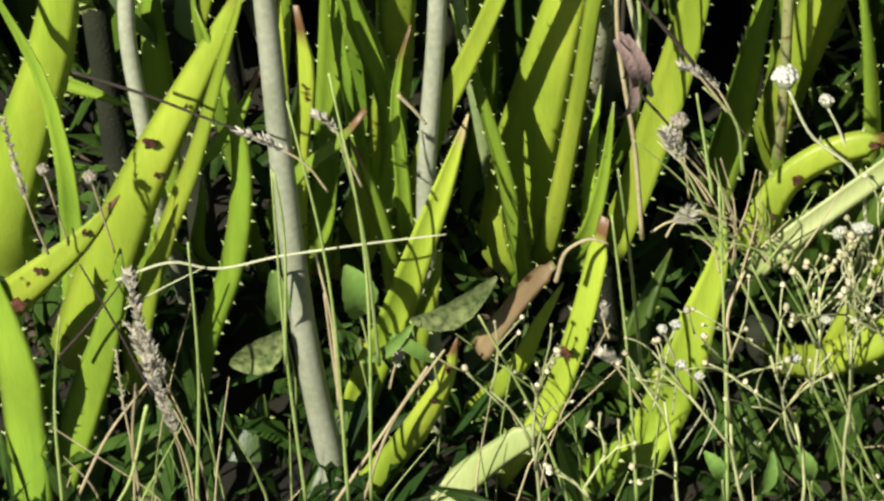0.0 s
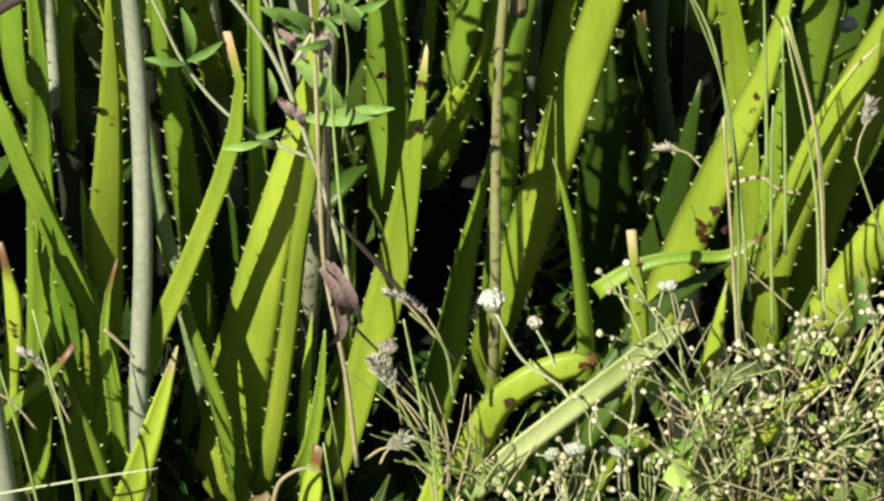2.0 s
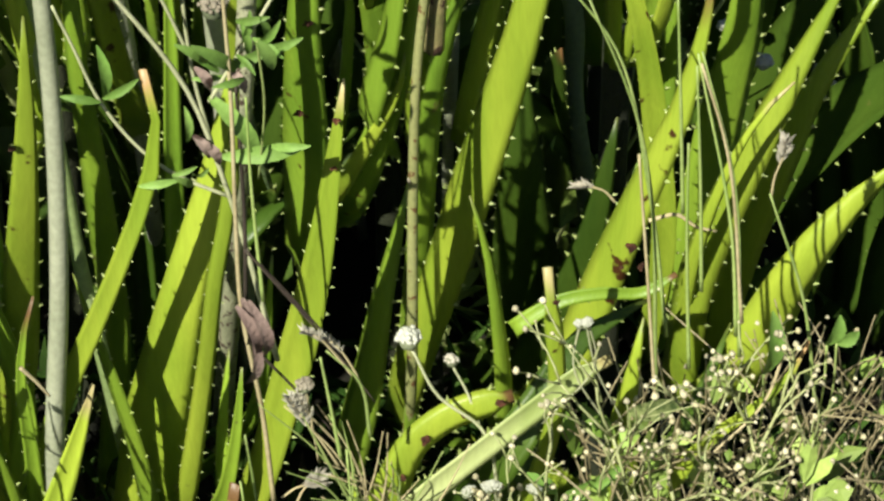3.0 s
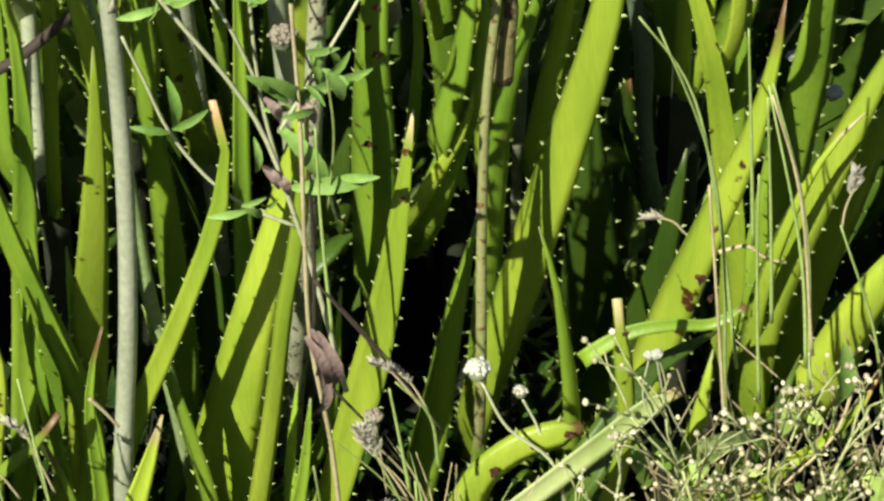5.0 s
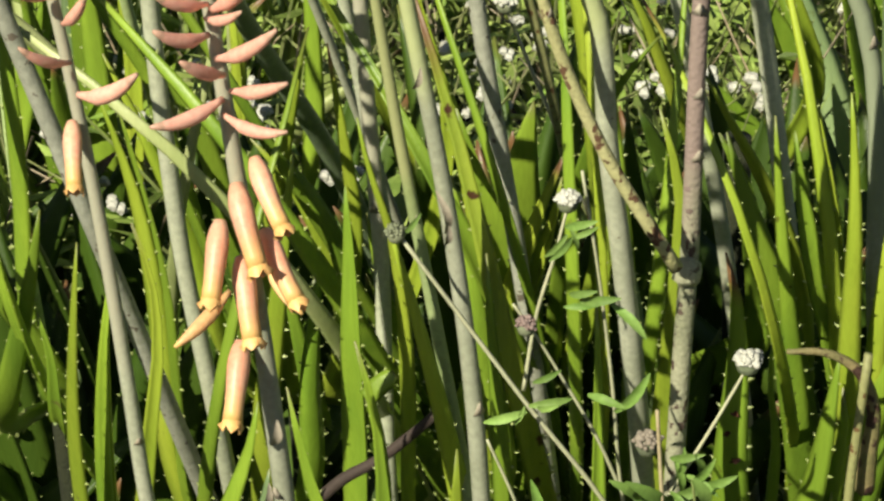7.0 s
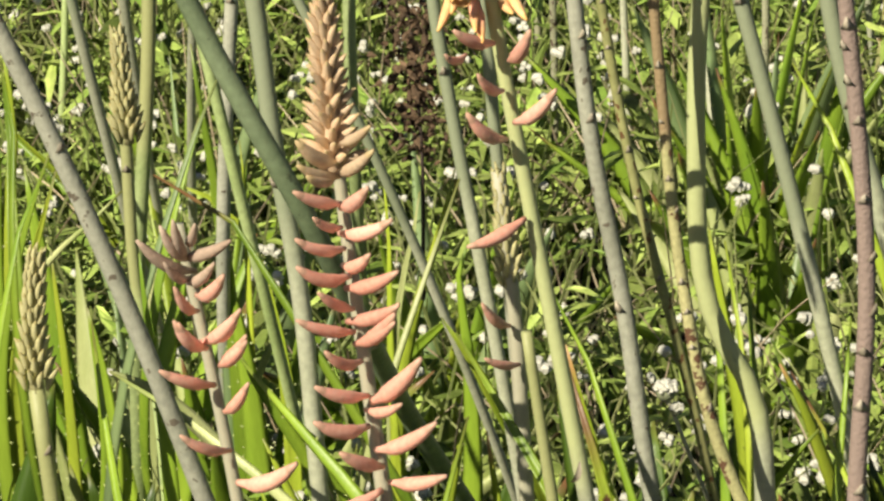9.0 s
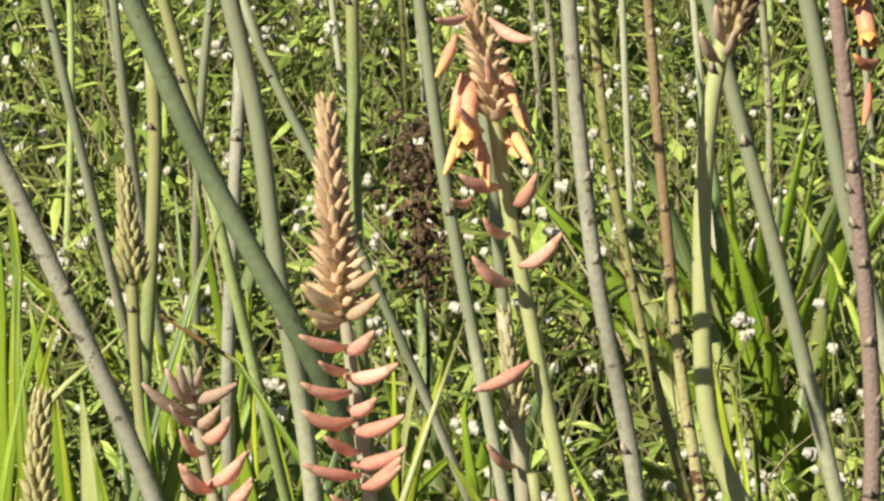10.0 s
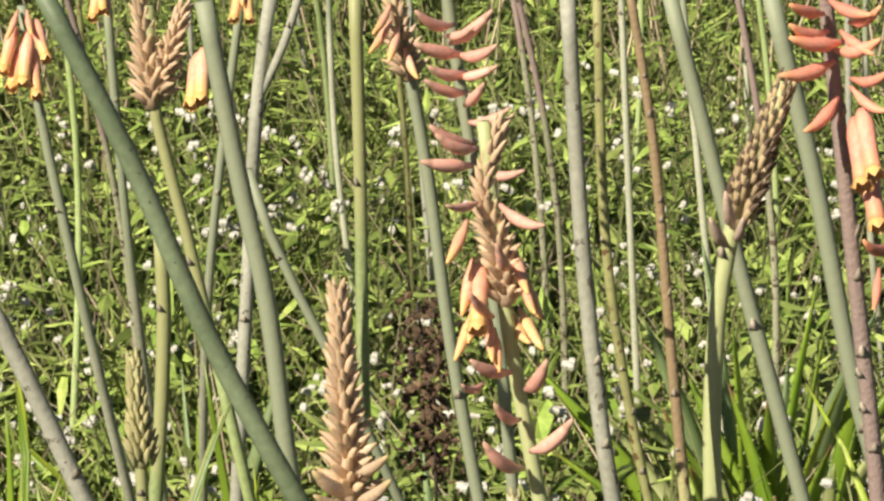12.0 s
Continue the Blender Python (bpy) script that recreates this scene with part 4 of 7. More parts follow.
leaf(p, GREEN, (0.066, 1.371, 0.010), (0.078, 1.368, 0.039), (0.090, 1.367, 0.066), w=0.0195)
p = rosette(0.135, 1.745, "brown-spotted green aloe rosette with six toothed leaves and dried tips", 0.139)
lf = leaf(p, GREEN, (0.131, 1.725, 0.139), (0.128, 1.590, 0.209), (0.128, 1.577, 0.257), (0.125, 1.556, 0.341), (0.123, 1.540, 0.409), (0.125, 1.540, 0.458), (0.124, 1.540, 0.496), (0.117, 1.540, 0.528), w=0.0266, spots=1, tip=1)
scar(lf, (0.124, 1.534, 0.433), 0.0027)
scar(lf, (0.120, 1.534, 0.421), 0.0024)
scar(lf, (0.125, 1.534, 0.404), 0.0036)
scar(lf, (0.120, 1.534, 0.347), 0.0034)
leaf(p, LIME, (0.111, 1.725, 0.139), (0.088, 1.611, 0.305), (0.089, 1.595, 0.368), (0.092, 1.577, 0.437), (0.094, 1.565, 0.496), (0.095, 1.565, 0.546), (0.090, 1.565, 0.573), (0.083, 1.565, 0.599), w=0.0158)
leaf(p, LIME, (0.143, 1.725, 0.139), (0.155, 1.552, 0.305), (0.166, 1.545, 0.332), (0.175, 1.540, 0.357), (0.178, 1.540, 0.381), w=0.0126)
leaf(p, GREEN, (0.142, 1.725, 0.139), (0.150, 1.583, 0.352), (0.150, 1.572, 0.396), (0.145, 1.565, 0.436), (0.146, 1.565, 0.467), w=0.0105)
leaf(p, GREEN, (0.146, 1.725, 0.139), (0.161, 1.564, 0.294), (0.171, 1.553, 0.337), (0.179, 1.540, 0.386), (0.183, 1.540, 0.418), (0.181, 1.540, 0.446), w=0.0193, spots=1)
leaf(p, BLUISH, (0.113, 1.725, 0.139), (0.089, 1.695, 0.274), (0.084, 1.678, 0.340), (0.076, 1.657, 0.416), (0.068, 1.653, 0.473), (0.061, 1.653, 0.515), (0.056, 1.653, 0.543), w=0.0160)
p = rosette(0.202, 1.700, "brown-spotted green aloe rosette with ten toothed leaves and dried tips")
leaf(p, LIME, (0.193, 1.680, 0.000), (0.192, 1.551, 0.177), (0.205, 1.534, 0.246), (0.216, 1.516, 0.315), (0.227, 1.501, 0.377), (0.237, 1.483, 0.444), (0.243, 1.478, 0.495), (0.246, 1.478, 0.531), (0.243, 1.478, 0.616), (0.244, 1.478, 0.653), w=0.0233)
leaf(p, GREEN, (0.196, 1.680, 0.000), (0.189, 1.543, 0.249), (0.189, 1.524, 0.323), (0.193, 1.505, 0.398), (0.203, 1.502, 0.444), (0.212, 1.502, 0.478), (0.217, 1.502, 0.510), w=0.0145)
leaf(p, GREEN, (0.222, 1.680, 0.000), (0.239, 1.520, 0.126), (0.235, 1.505, 0.183), (0.227, 1.490, 0.243), (0.220, 1.490, 0.285), (0.210, 1.490, 0.320), w=0.0102)
leaf(p, GREEN, (0.174, 1.680, 0.000), (0.150, 1.509, 0.135), (0.158, 1.492, 0.201), (0.163, 1.478, 0.263), (0.170, 1.478, 0.304), (0.175, 1.478, 0.337), w=0.0245)
leaf(p, GREEN, (0.193, 1.680, 0.000), (0.181, 1.478, 0.159), (0.178, 1.465, 0.209), (0.178, 1.465, 0.242), w=0.0127)
lf = leaf(p, LIME, (0.236, 1.680, 0.000), (0.275, 1.509, 0.194), (0.283, 1.498, 0.238), (0.294, 1.483, 0.294), (0.304, 1.472, 0.339), (0.316, 1.465, 0.383), (0.323, 1.465, 0.418), (0.327, 1.465, 0.449), (0.329, 1.465, 0.477), w=0.0249, spots=1, tip=1)
scar(lf, (0.295, 1.460, 0.303), 0.0046)
scar(lf, (0.301, 1.460, 0.290), 0.0028)
scar(lf, (0.291, 1.460, 0.290), 0.0018)
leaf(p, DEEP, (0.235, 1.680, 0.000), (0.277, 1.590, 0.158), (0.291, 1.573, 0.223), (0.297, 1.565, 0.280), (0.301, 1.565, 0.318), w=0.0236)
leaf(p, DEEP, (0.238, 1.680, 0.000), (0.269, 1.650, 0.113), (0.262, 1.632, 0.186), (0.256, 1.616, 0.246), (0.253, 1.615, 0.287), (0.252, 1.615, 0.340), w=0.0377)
leaf(p, GREEN, (0.241, 1.680, 0.000), (0.289, 1.424, 0.092), (0.305, 1.409, 0.155), (0.321, 1.406, 0.184), (0.340, 1.406, 0.211), w=0.0158)
leaf(p, LIME, (0.251, 1.680, 0.000), (0.296, 1.435, 0.159), (0.290, 1.425, 0.200), (0.291, 1.415, 0.239), (0.296, 1.415, 0.290), w=0.0261)
p = rosette(0.202, 1.637, "yellow-green aloe rosette with six toothed leaves", 0.267)
leaf(p, GREEN, (0.198, 1.617, 0.267), (0.197, 1.555, 0.405), (0.206, 1.540, 0.463), (0.212, 1.533, 0.487), (0.225, 1.527, 0.514), (0.238, 1.527, 0.540), (0.249, 1.527, 0.558), (0.257, 1.527, 0.579), w=0.0135)
leaf(p, LIME, (0.193, 1.617, 0.267), (0.184, 1.545, 0.439), (0.182, 1.530, 0.496), (0.180, 1.515, 0.555), (0.178, 1.515, 0.596), (0.175, 1.515, 0.631), w=0.0123)
leaf(p, LIME, (0.200, 1.617, 0.267), (0.199, 1.564, 0.385), (0.198, 1.548, 0.444), (0.199, 1.530, 0.513), (0.202, 1.527, 0.560), (0.206, 1.527, 0.596), (0.208, 1.527, 0.615), w=0.0112)
leaf(p, LIME, (0.219, 1.617, 0.267), (0.233, 1.576, 0.463), (0.226, 1.562, 0.515), (0.220, 1.552, 0.557), (0.216, 1.552, 0.583), (0.212, 1.552, 0.609), w=0.0126)
leaf(p, LIME, (0.222, 1.617, 0.267), (0.241, 1.587, 0.453), (0.239, 1.573, 0.506), (0.238, 1.565, 0.557), (0.239, 1.565, 0.589), w=0.0103)
leaf(p, GREEN, (0.180, 1.617, 0.267), (0.160, 1.549, 0.337), (0.168, 1.535, 0.389), (0.173, 1.527, 0.437), (0.177, 1.527, 0.473), w=0.0171)
p = rosette(0.344, 1.653, "brown-spotted green aloe rosette with four toothed leaves", 0.076)
lf = leaf(p, LIME, (0.340, 1.633, 0.076), (0.332, 1.560, 0.254), (0.321, 1.543, 0.320), (0.311, 1.529, 0.374), (0.297, 1.515, 0.430), (0.284, 1.515, 0.472), (0.269, 1.515, 0.513), (0.257, 1.515, 0.543), w=0.0141, spots=1)
scar(lf, (0.279, 1.510, 0.487), 0.0024)
scar(lf, (0.287, 1.510, 0.472), 0.0030)
leaf(p, GREEN, (0.342, 1.633, 0.076), (0.337, 1.603, 0.271), (0.333, 1.588, 0.328), (0.329, 1.571, 0.395), (0.329, 1.565, 0.441), (0.332, 1.565, 0.486), (0.333, 1.565, 0.514), w=0.0100)
leaf(p, GREEN, (0.356, 1.633, 0.076), (0.368, 1.593, 0.312), (0.371, 1.582, 0.357), (0.371, 1.566, 0.414), (0.375, 1.565, 0.457), (0.378, 1.565, 0.492), w=0.0260)
leaf(p, DEEP, (0.338, 1.633, 0.076), (0.350, 1.557, 0.146), (0.371, 1.544, 0.196), (0.398, 1.540, 0.226), (0.422, 1.540, 0.253), w=0.0305)
p = rosette(0.351, 1.587, "yellow-green aloe rosette with four toothed leaves and dried tips", 0.112)
leaf(p, LIME, (0.346, 1.567, 0.112), (0.341, 1.522, 0.182), (0.341, 1.507, 0.241), (0.348, 1.493, 0.293), (0.359, 1.480, 0.343), (0.375, 1.478, 0.391), (0.392, 1.478, 0.436), (0.404, 1.478, 0.466), w=0.0233)
leaf(p, LIME, (0.358, 1.567, 0.112), (0.369, 1.537, 0.218), (0.375, 1.524, 0.270), (0.384, 1.510, 0.321), (0.397, 1.503, 0.374), (0.415, 1.502, 0.413), (0.430, 1.502, 0.440), w=0.0206)
leaf(p, LIME, (0.345, 1.567, 0.112), (0.341, 1.464, 0.336), (0.347, 1.456, 0.366), (0.359, 1.453, 0.394), (0.373, 1.452, 0.412), w=0.0067, tip=3)
leaf(p, LIME, (0.355, 1.567, 0.112), (0.366, 1.476, 0.207), (0.377, 1.464, 0.255), (0.391, 1.452, 0.301), (0.413, 1.453, 0.334), (0.437, 1.452, 0.362), w=0.0297)
p = rosette(0.176, 1.477, "brown-spotted yellow-green aloe rosette with seven toothed leaves and dried tips", 0.045)
leaf(p, PALE, (0.154, 1.355, 0.199), (0.176, 1.355, 0.224), (0.204, 1.355, 0.252), (0.232, 1.355, 0.279), (0.254, 1.355, 0.300), (0.269, 1.355, 0.310), w=0.0137, tip=3, cut=0.2)
lf = leaf(p, LIME, (0.155, 1.370, 0.201), (0.161, 1.370, 0.224), (0.172, 1.370, 0.249), (0.190, 1.370, 0.265), (0.222, 1.370, 0.276), w=0.0193, spots=1, tip=1, cut=0.3)
scar(lf, (0.215, 1.365, 0.275), 0.0032)
scar(lf, (0.176, 1.365, 0.252), 0.0027)
scar(lf, (0.196, 1.365, 0.268), 0.0018)
scar(lf, (0.165, 1.365, 0.228), 0.0024)
leaf(p, LIME, (0.180, 1.457, 0.045), (0.217, 1.369, 0.131), (0.252, 1.361, 0.163), (0.290, 1.360, 0.176), (0.329, 1.360, 0.185), (0.353, 1.360, 0.188), w=0.0187)
leaf(p, GREEN, (0.194, 1.457, 0.045), (0.258, 1.385, 0.115), (0.299, 1.380, 0.139), (0.336, 1.380, 0.147), (0.360, 1.380, 0.150), w=0.0143)
leaf(p, GREEN, (0.228, 1.427, 0.276), (0.237, 1.427, 0.284), (0.253, 1.427, 0.294), (0.274, 1.427, 0.298), (0.298, 1.427, 0.298), (0.314, 1.427, 0.309), w=0.0080, tip=1, cut=0.5)
lf = leaf(p, LIME, (0.213, 1.457, 0.045), (0.247, 1.384, 0.269), (0.241, 1.371, 0.320), (0.236, 1.370, 0.358), w=0.0106, tip=3, cut=0.25, spots=1)
scar(lf, (0.241, 1.365, 0.339), 0.0023)
leaf(p, LIME, (0.230, 1.457, 0.045), (0.298, 1.364, 0.198), (0.322, 1.349, 0.259), (0.349, 1.345, 0.287), (0.364, 1.345, 0.309), (0.369, 1.345, 0.324), w=0.0095, tip=2)
p = rosette(-0.012, 1.694, "green aloe rosette with five toothed leaves and dried tips", 0.292)
leaf(p, LIME, (-0.001, 1.674, 0.292), (0.012, 1.617, 0.451), (0.020, 1.609, 0.480), (0.030, 1.603, 0.518), (0.034, 1.602, 0.541), w=0.0142)
leaf(p, GREEN, (0.005, 1.674, 0.292), (0.019, 1.644, 0.391), (0.010, 1.626, 0.460), (-0.002, 1.615, 0.508), (-0.015, 1.615, 0.549), (-0.022, 1.615, 0.576), w=0.0199)
leaf(p, GREEN, (-0.004, 1.674, 0.292), (0.002, 1.608, 0.362), (-0.005, 1.593, 0.419), (-0.012, 1.578, 0.477), (-0.019, 1.578, 0.522), (-0.025, 1.578, 0.555), w=0.0123)
leaf(p, GREEN, (-0.048, 1.674, 0.292), (-0.084, 1.625, 0.434), (-0.084, 1.612, 0.480), (-0.091, 1.603, 0.513), (-0.106, 1.603, 0.541), (-0.123, 1.603, 0.561), (-0.133, 1.603, 0.573), w=0.0117)
leaf(p, LIME, (-0.010, 1.674, 0.292), (-0.005, 1.627, 0.400), (0.007, 1.608, 0.472), (0.019, 1.603, 0.513), (0.036, 1.603, 0.556), w=0.0123, tip=1)
p = rosette(-0.055, 1.606, "yellow-green aloe rosette with four toothed leaves", 0.270)
leaf(p, GREEN, (-0.066, 1.586, 0.270), (-0.077, 1.553, 0.340), (-0.077, 1.533, 0.418), (-0.077, 1.515, 0.494), (-0.077, 1.515, 0.544), (-0.078, 1.515, 0.582), w=0.0166)
leaf(p, LIME, (-0.036, 1.586, 0.270), (-0.020, 1.509, 0.382), (-0.027, 1.493, 0.441), (-0.035, 1.480, 0.490), (-0.043, 1.478, 0.528), (-0.050, 1.478, 0.557), (-0.056, 1.478, 0.580), w=0.0104)
leaf(p, GREEN, (-0.069, 1.478, 0.479), (-0.061, 1.478, 0.488), (-0.054, 1.478, 0.493), w=0.0099, cut=0.1)
leaf(p, LIME, (-0.053, 1.586, 0.270), (-0.053, 1.556, 0.507), (-0.056, 1.549, 0.535), (-0.064, 1.540, 0.569), (-0.070, 1.540, 0.595), (-0.072, 1.540, 0.608), w=0.0074)
p = rosette(-0.152, 1.709, "yellow-green aloe rosette with four toothed leaves", 0.234)
leaf(p, GREEN, (-0.167, 1.689, 0.234), (-0.182, 1.659, 0.304), (-0.183, 1.636, 0.390), (-0.183, 1.617, 0.463), (-0.190, 1.615, 0.516), (-0.197, 1.615, 0.556), (-0.202, 1.615, 0.580), w=0.0150)
leaf(p, LIME, (-0.141, 1.689, 0.234), (-0.129, 1.605, 0.400), (-0.124, 1.594, 0.439), (-0.117, 1.580, 0.492), (-0.111, 1.578, 0.544), (-0.107, 1.577, 0.570), w=0.0138)
leaf(p, GREEN, (-0.130, 1.689, 0.234), (-0.106, 1.625, 0.354), (-0.105, 1.609, 0.411), (-0.100, 1.603, 0.462), (-0.096, 1.603, 0.493), w=0.0131)
leaf(p, LIME, (-0.172, 1.689, 0.234), (-0.190, 1.654, 0.340), (-0.188, 1.635, 0.411), (-0.189, 1.619, 0.470), (-0.195, 1.615, 0.522), (-0.205, 1.615, 0.563), (-0.212, 1.615, 0.586), w=0.0143)
p = rosette(-0.122, 1.796, "brown-spotted yellow-green aloe rosette with nine toothed leaves and dried tips", 0.299)
leaf(p, GREEN, (-0.137, 1.776, 0.299), (-0.154, 1.688, 0.415), (-0.165, 1.675, 0.462), (-0.176, 1.665, 0.503), (-0.189, 1.665, 0.535), (-0.197, 1.665, 0.555), w=0.0115)
leaf(p, LIME, (-0.142, 1.776, 0.299), (-0.164, 1.694, 0.406), (-0.173, 1.678, 0.467), (-0.188, 1.665, 0.520), (-0.201, 1.665, 0.555), (-0.214, 1.665, 0.587), w=0.0102)
leaf(p, GREEN, (-0.136, 1.776, 0.299), (-0.153, 1.708, 0.465), (-0.165, 1.692, 0.523), (-0.179, 1.690, 0.556), (-0.189, 1.690, 0.579), w=0.0198)
leaf(p, LIME, (-0.125, 1.776, 0.299), (-0.125, 1.684, 0.485), (-0.116, 1.670, 0.534), (-0.108, 1.665, 0.575), (-0.103, 1.665, 0.600), w=0.0119)
leaf(p, LIME, (-0.104, 1.776, 0.299), (-0.089, 1.657, 0.442), (-0.101, 1.643, 0.492), (-0.115, 1.640, 0.522), (-0.134, 1.640, 0.547), w=0.0119)
leaf(p, LIME, (-0.101, 1.776, 0.299), (-0.082, 1.707, 0.472), (-0.087, 1.692, 0.530), (-0.093, 1.690, 0.580), w=0.0103, tip=2)
leaf(p, GREEN, (-0.112, 1.776, 0.299), (-0.105, 1.655, 0.369), (-0.112, 1.641, 0.422), (-0.120, 1.640, 0.466), w=0.0129)
leaf(p, GREEN, (-0.155, 1.776, 0.299), (-0.190, 1.746, 0.497), (-0.196, 1.734, 0.539), (-0.207, 1.728, 0.563), (-0.222, 1.727, 0.588), (-0.233, 1.728, 0.610), w=0.0137)
leaf(p, LIME, (-0.074, 1.776, 0.299), (-0.029, 1.704, 0.545), (-0.041, 1.690, 0.600), (-0.049, 1.690, 0.632), w=0.0088, tip=2, spots=1)
p = rosette(-0.157, 1.534, "brown-spotted blue-green aloe rosette with three toothed leaves", 0.240)
leaf(p, BLUISH, (-0.173, 1.514, 0.240), (-0.185, 1.455, 0.315), (-0.177, 1.440, 0.372), (-0.172, 1.440, 0.410), w=0.0185)
leaf(p, BLUISH, (-0.152, 1.514, 0.240), (-0.143, 1.484, 0.322), (-0.132, 1.468, 0.383), (-0.123, 1.465, 0.424), (-0.119, 1.465, 0.446), w=0.0136)
leaf(p, LIME, (-0.145, 1.514, 0.240), (-0.133, 1.469, 0.310), (-0.130, 1.458, 0.355), (-0.126, 1.453, 0.390), (-0.122, 1.452, 0.418), w=0.0095, spots=1)
p = rosette(0.186, 1.734, "brown-spotted green aloe rosette with five toothed leaves", 0.235)
leaf(p, GREEN, (0.183, 1.714, 0.235), (0.177, 1.644, 0.305), (0.169, 1.627, 0.369), (0.158, 1.610, 0.434), (0.144, 1.603, 0.491), (0.130, 1.603, 0.533), (0.121, 1.603, 0.566), w=0.0193, spots=1)
leaf(p, LIME, (0.191, 1.714, 0.235), (0.194, 1.658, 0.379), (0.189, 1.642, 0.440), (0.183, 1.627, 0.501), (0.176, 1.627, 0.543), (0.171, 1.627, 0.573), w=0.0126)
leaf(p, GREEN, (0.179, 1.714, 0.235), (0.169, 1.624, 0.371), (0.161, 1.608, 0.428), (0.153, 1.592, 0.491), (0.148, 1.590, 0.543), (0.145, 1.590, 0.582), w=0.0111, spots=1)
leaf(p, GREEN, (0.190, 1.714, 0.235), (0.191, 1.629, 0.401), (0.182, 1.618, 0.440), (0.170, 1.606, 0.486), (0.161, 1.603, 0.536), (0.157, 1.603, 0.566), w=0.0162)
leaf(p, LIME, (0.178, 1.714, 0.235), (0.165, 1.684, 0.454), (0.145, 1.669, 0.508), (0.128, 1.665, 0.542), (0.113, 1.665, 0.571), w=0.0114)
p = rosette(0.318, 1.729, "green aloe rosette with three toothed leaves", 0.263)
leaf(p, GREEN, (0.312, 1.709, 0.263), (0.301, 1.679, 0.333), (0.289, 1.658, 0.414), (0.279, 1.641, 0.478), (0.273, 1.640, 0.534), (0.268, 1.640, 0.582), w=0.0186)
leaf(p, GREEN, (0.309, 1.709, 0.263), (0.298, 1.646, 0.395), (0.293, 1.626, 0.468), (0.291, 1.615, 0.513), (0.292, 1.615, 0.547), (0.292, 1.615, 0.587), w=0.0163)
leaf(p, GREEN, (0.334, 1.709, 0.263), (0.347, 1.673, 0.366), (0.335, 1.655, 0.433), (0.327, 1.642, 0.484), (0.320, 1.640, 0.533), (0.315, 1.640, 0.574), w=0.0193)
p = rosette(0.301, 1.578, "yellow-green aloe rosette with three toothed leaves", 0.357)
leaf(p, LIME, (0.295, 1.558, 0.357), (0.288, 1.528, 0.451), (0.287, 1.516, 0.495), (0.288, 1.505, 0.538), (0.291, 1.503, 0.569), (0.293, 1.502, 0.591), (0.294, 1.502, 0.613), w=0.0094)
leaf(p, LIME, (0.301, 1.558, 0.357), (0.300, 1.522, 0.430), (0.298, 1.510, 0.475), (0.296, 1.502, 0.513), (0.292, 1.502, 0.551), w=0.0059)
leaf(p, LIME, (0.308, 1.558, 0.357), (0.313, 1.509, 0.427), (0.307, 1.486, 0.512), (0.304, 1.478, 0.566), (0.304, 1.478, 0.597), (0.304, 1.478, 0.625), w=0.0081)
p = rosette(-0.264, 1.762, "green aloe rosette with four toothed leaves", 0.314)
leaf(p, GREEN, (-0.269, 1.742, 0.314), (-0.274, 1.712, 0.405), (-0.269, 1.691, 0.482), (-0.267, 1.673, 0.548), (-0.269, 1.665, 0.613), (-0.274, 1.665, 0.660), (-0.276, 1.665, 0.696), w=0.0141)
leaf(p, GREEN, (-0.258, 1.742, 0.314), (-0.258, 1.682, 0.384), (-0.280, 1.670, 0.428), (-0.300, 1.665, 0.457), (-0.323, 1.665, 0.478), (-0.342, 1.665, 0.489), w=0.0117)
leaf(p, GREEN, (-0.273, 1.742, 0.314), (-0.277, 1.624, 0.389), (-0.262, 1.608, 0.449), (-0.252, 1.603, 0.491), (-0.246, 1.603, 0.524), w=0.0132)
leaf(p, GREEN, (-0.255, 1.742, 0.314), (-0.247, 1.613, 0.395), (-0.247, 1.603, 0.438), (-0.252, 1.603, 0.461), w=0.0102)
p = rosette(-0.340, 1.968, "green aloe rosette with two toothed leaves", 0.252)
leaf(p, GREEN, (-0.342, 1.948, 0.252), (-0.341, 1.884, 0.389), (-0.330, 1.857, 0.489), (-0.333, 1.853, 0.543), (-0.339, 1.853, 0.584), w=0.0167)
leaf(p, GREEN, (-0.337, 1.948, 0.252), (-0.333, 1.918, 0.322), (-0.328, 1.897, 0.398), (-0.329, 1.890, 0.461), (-0.334, 1.890, 0.496), w=0.0324)
p = rosette(-0.236, 1.715, "pale green aloe rosette with one toothed leaf")
leaf(p, PALE, (-0.236, 1.665, 0.580), (-0.258, 1.665, 0.603), (-0.278, 1.665, 0.618), (-0.296, 1.665, 0.627), w=0.0088)
p = rosette(0.011, 1.858, "green aloe rosette with ten toothed leaves", 0.264)
leaf(p, LIME, (0.007, 1.838, 0.264), (0.002, 1.703, 0.362), (-0.003, 1.684, 0.433), (-0.012, 1.668, 0.492), (-0.023, 1.665, 0.543), (-0.033, 1.665, 0.581), (-0.038, 1.665, 0.599), w=0.0177)
leaf(p, LIME, (0.038, 1.838, 0.264), (0.063, 1.731, 0.443), (0.056, 1.711, 0.519), (0.048, 1.691, 0.591), (0.039, 1.690, 0.639), (0.033, 1.690, 0.672), (0.028, 1.690, 0.701), w=0.0194)
leaf(p, GREEN, (0.031, 1.838, 0.264), (0.054, 1.727, 0.497), (0.061, 1.720, 0.522), (0.075, 1.715, 0.549), (0.091, 1.715, 0.570), w=0.0097)
leaf(p, GREEN, (0.015, 1.838, 0.264), (0.018, 1.677, 0.355), (0.011, 1.665, 0.400), (0.008, 1.665, 0.429), w=0.0144)
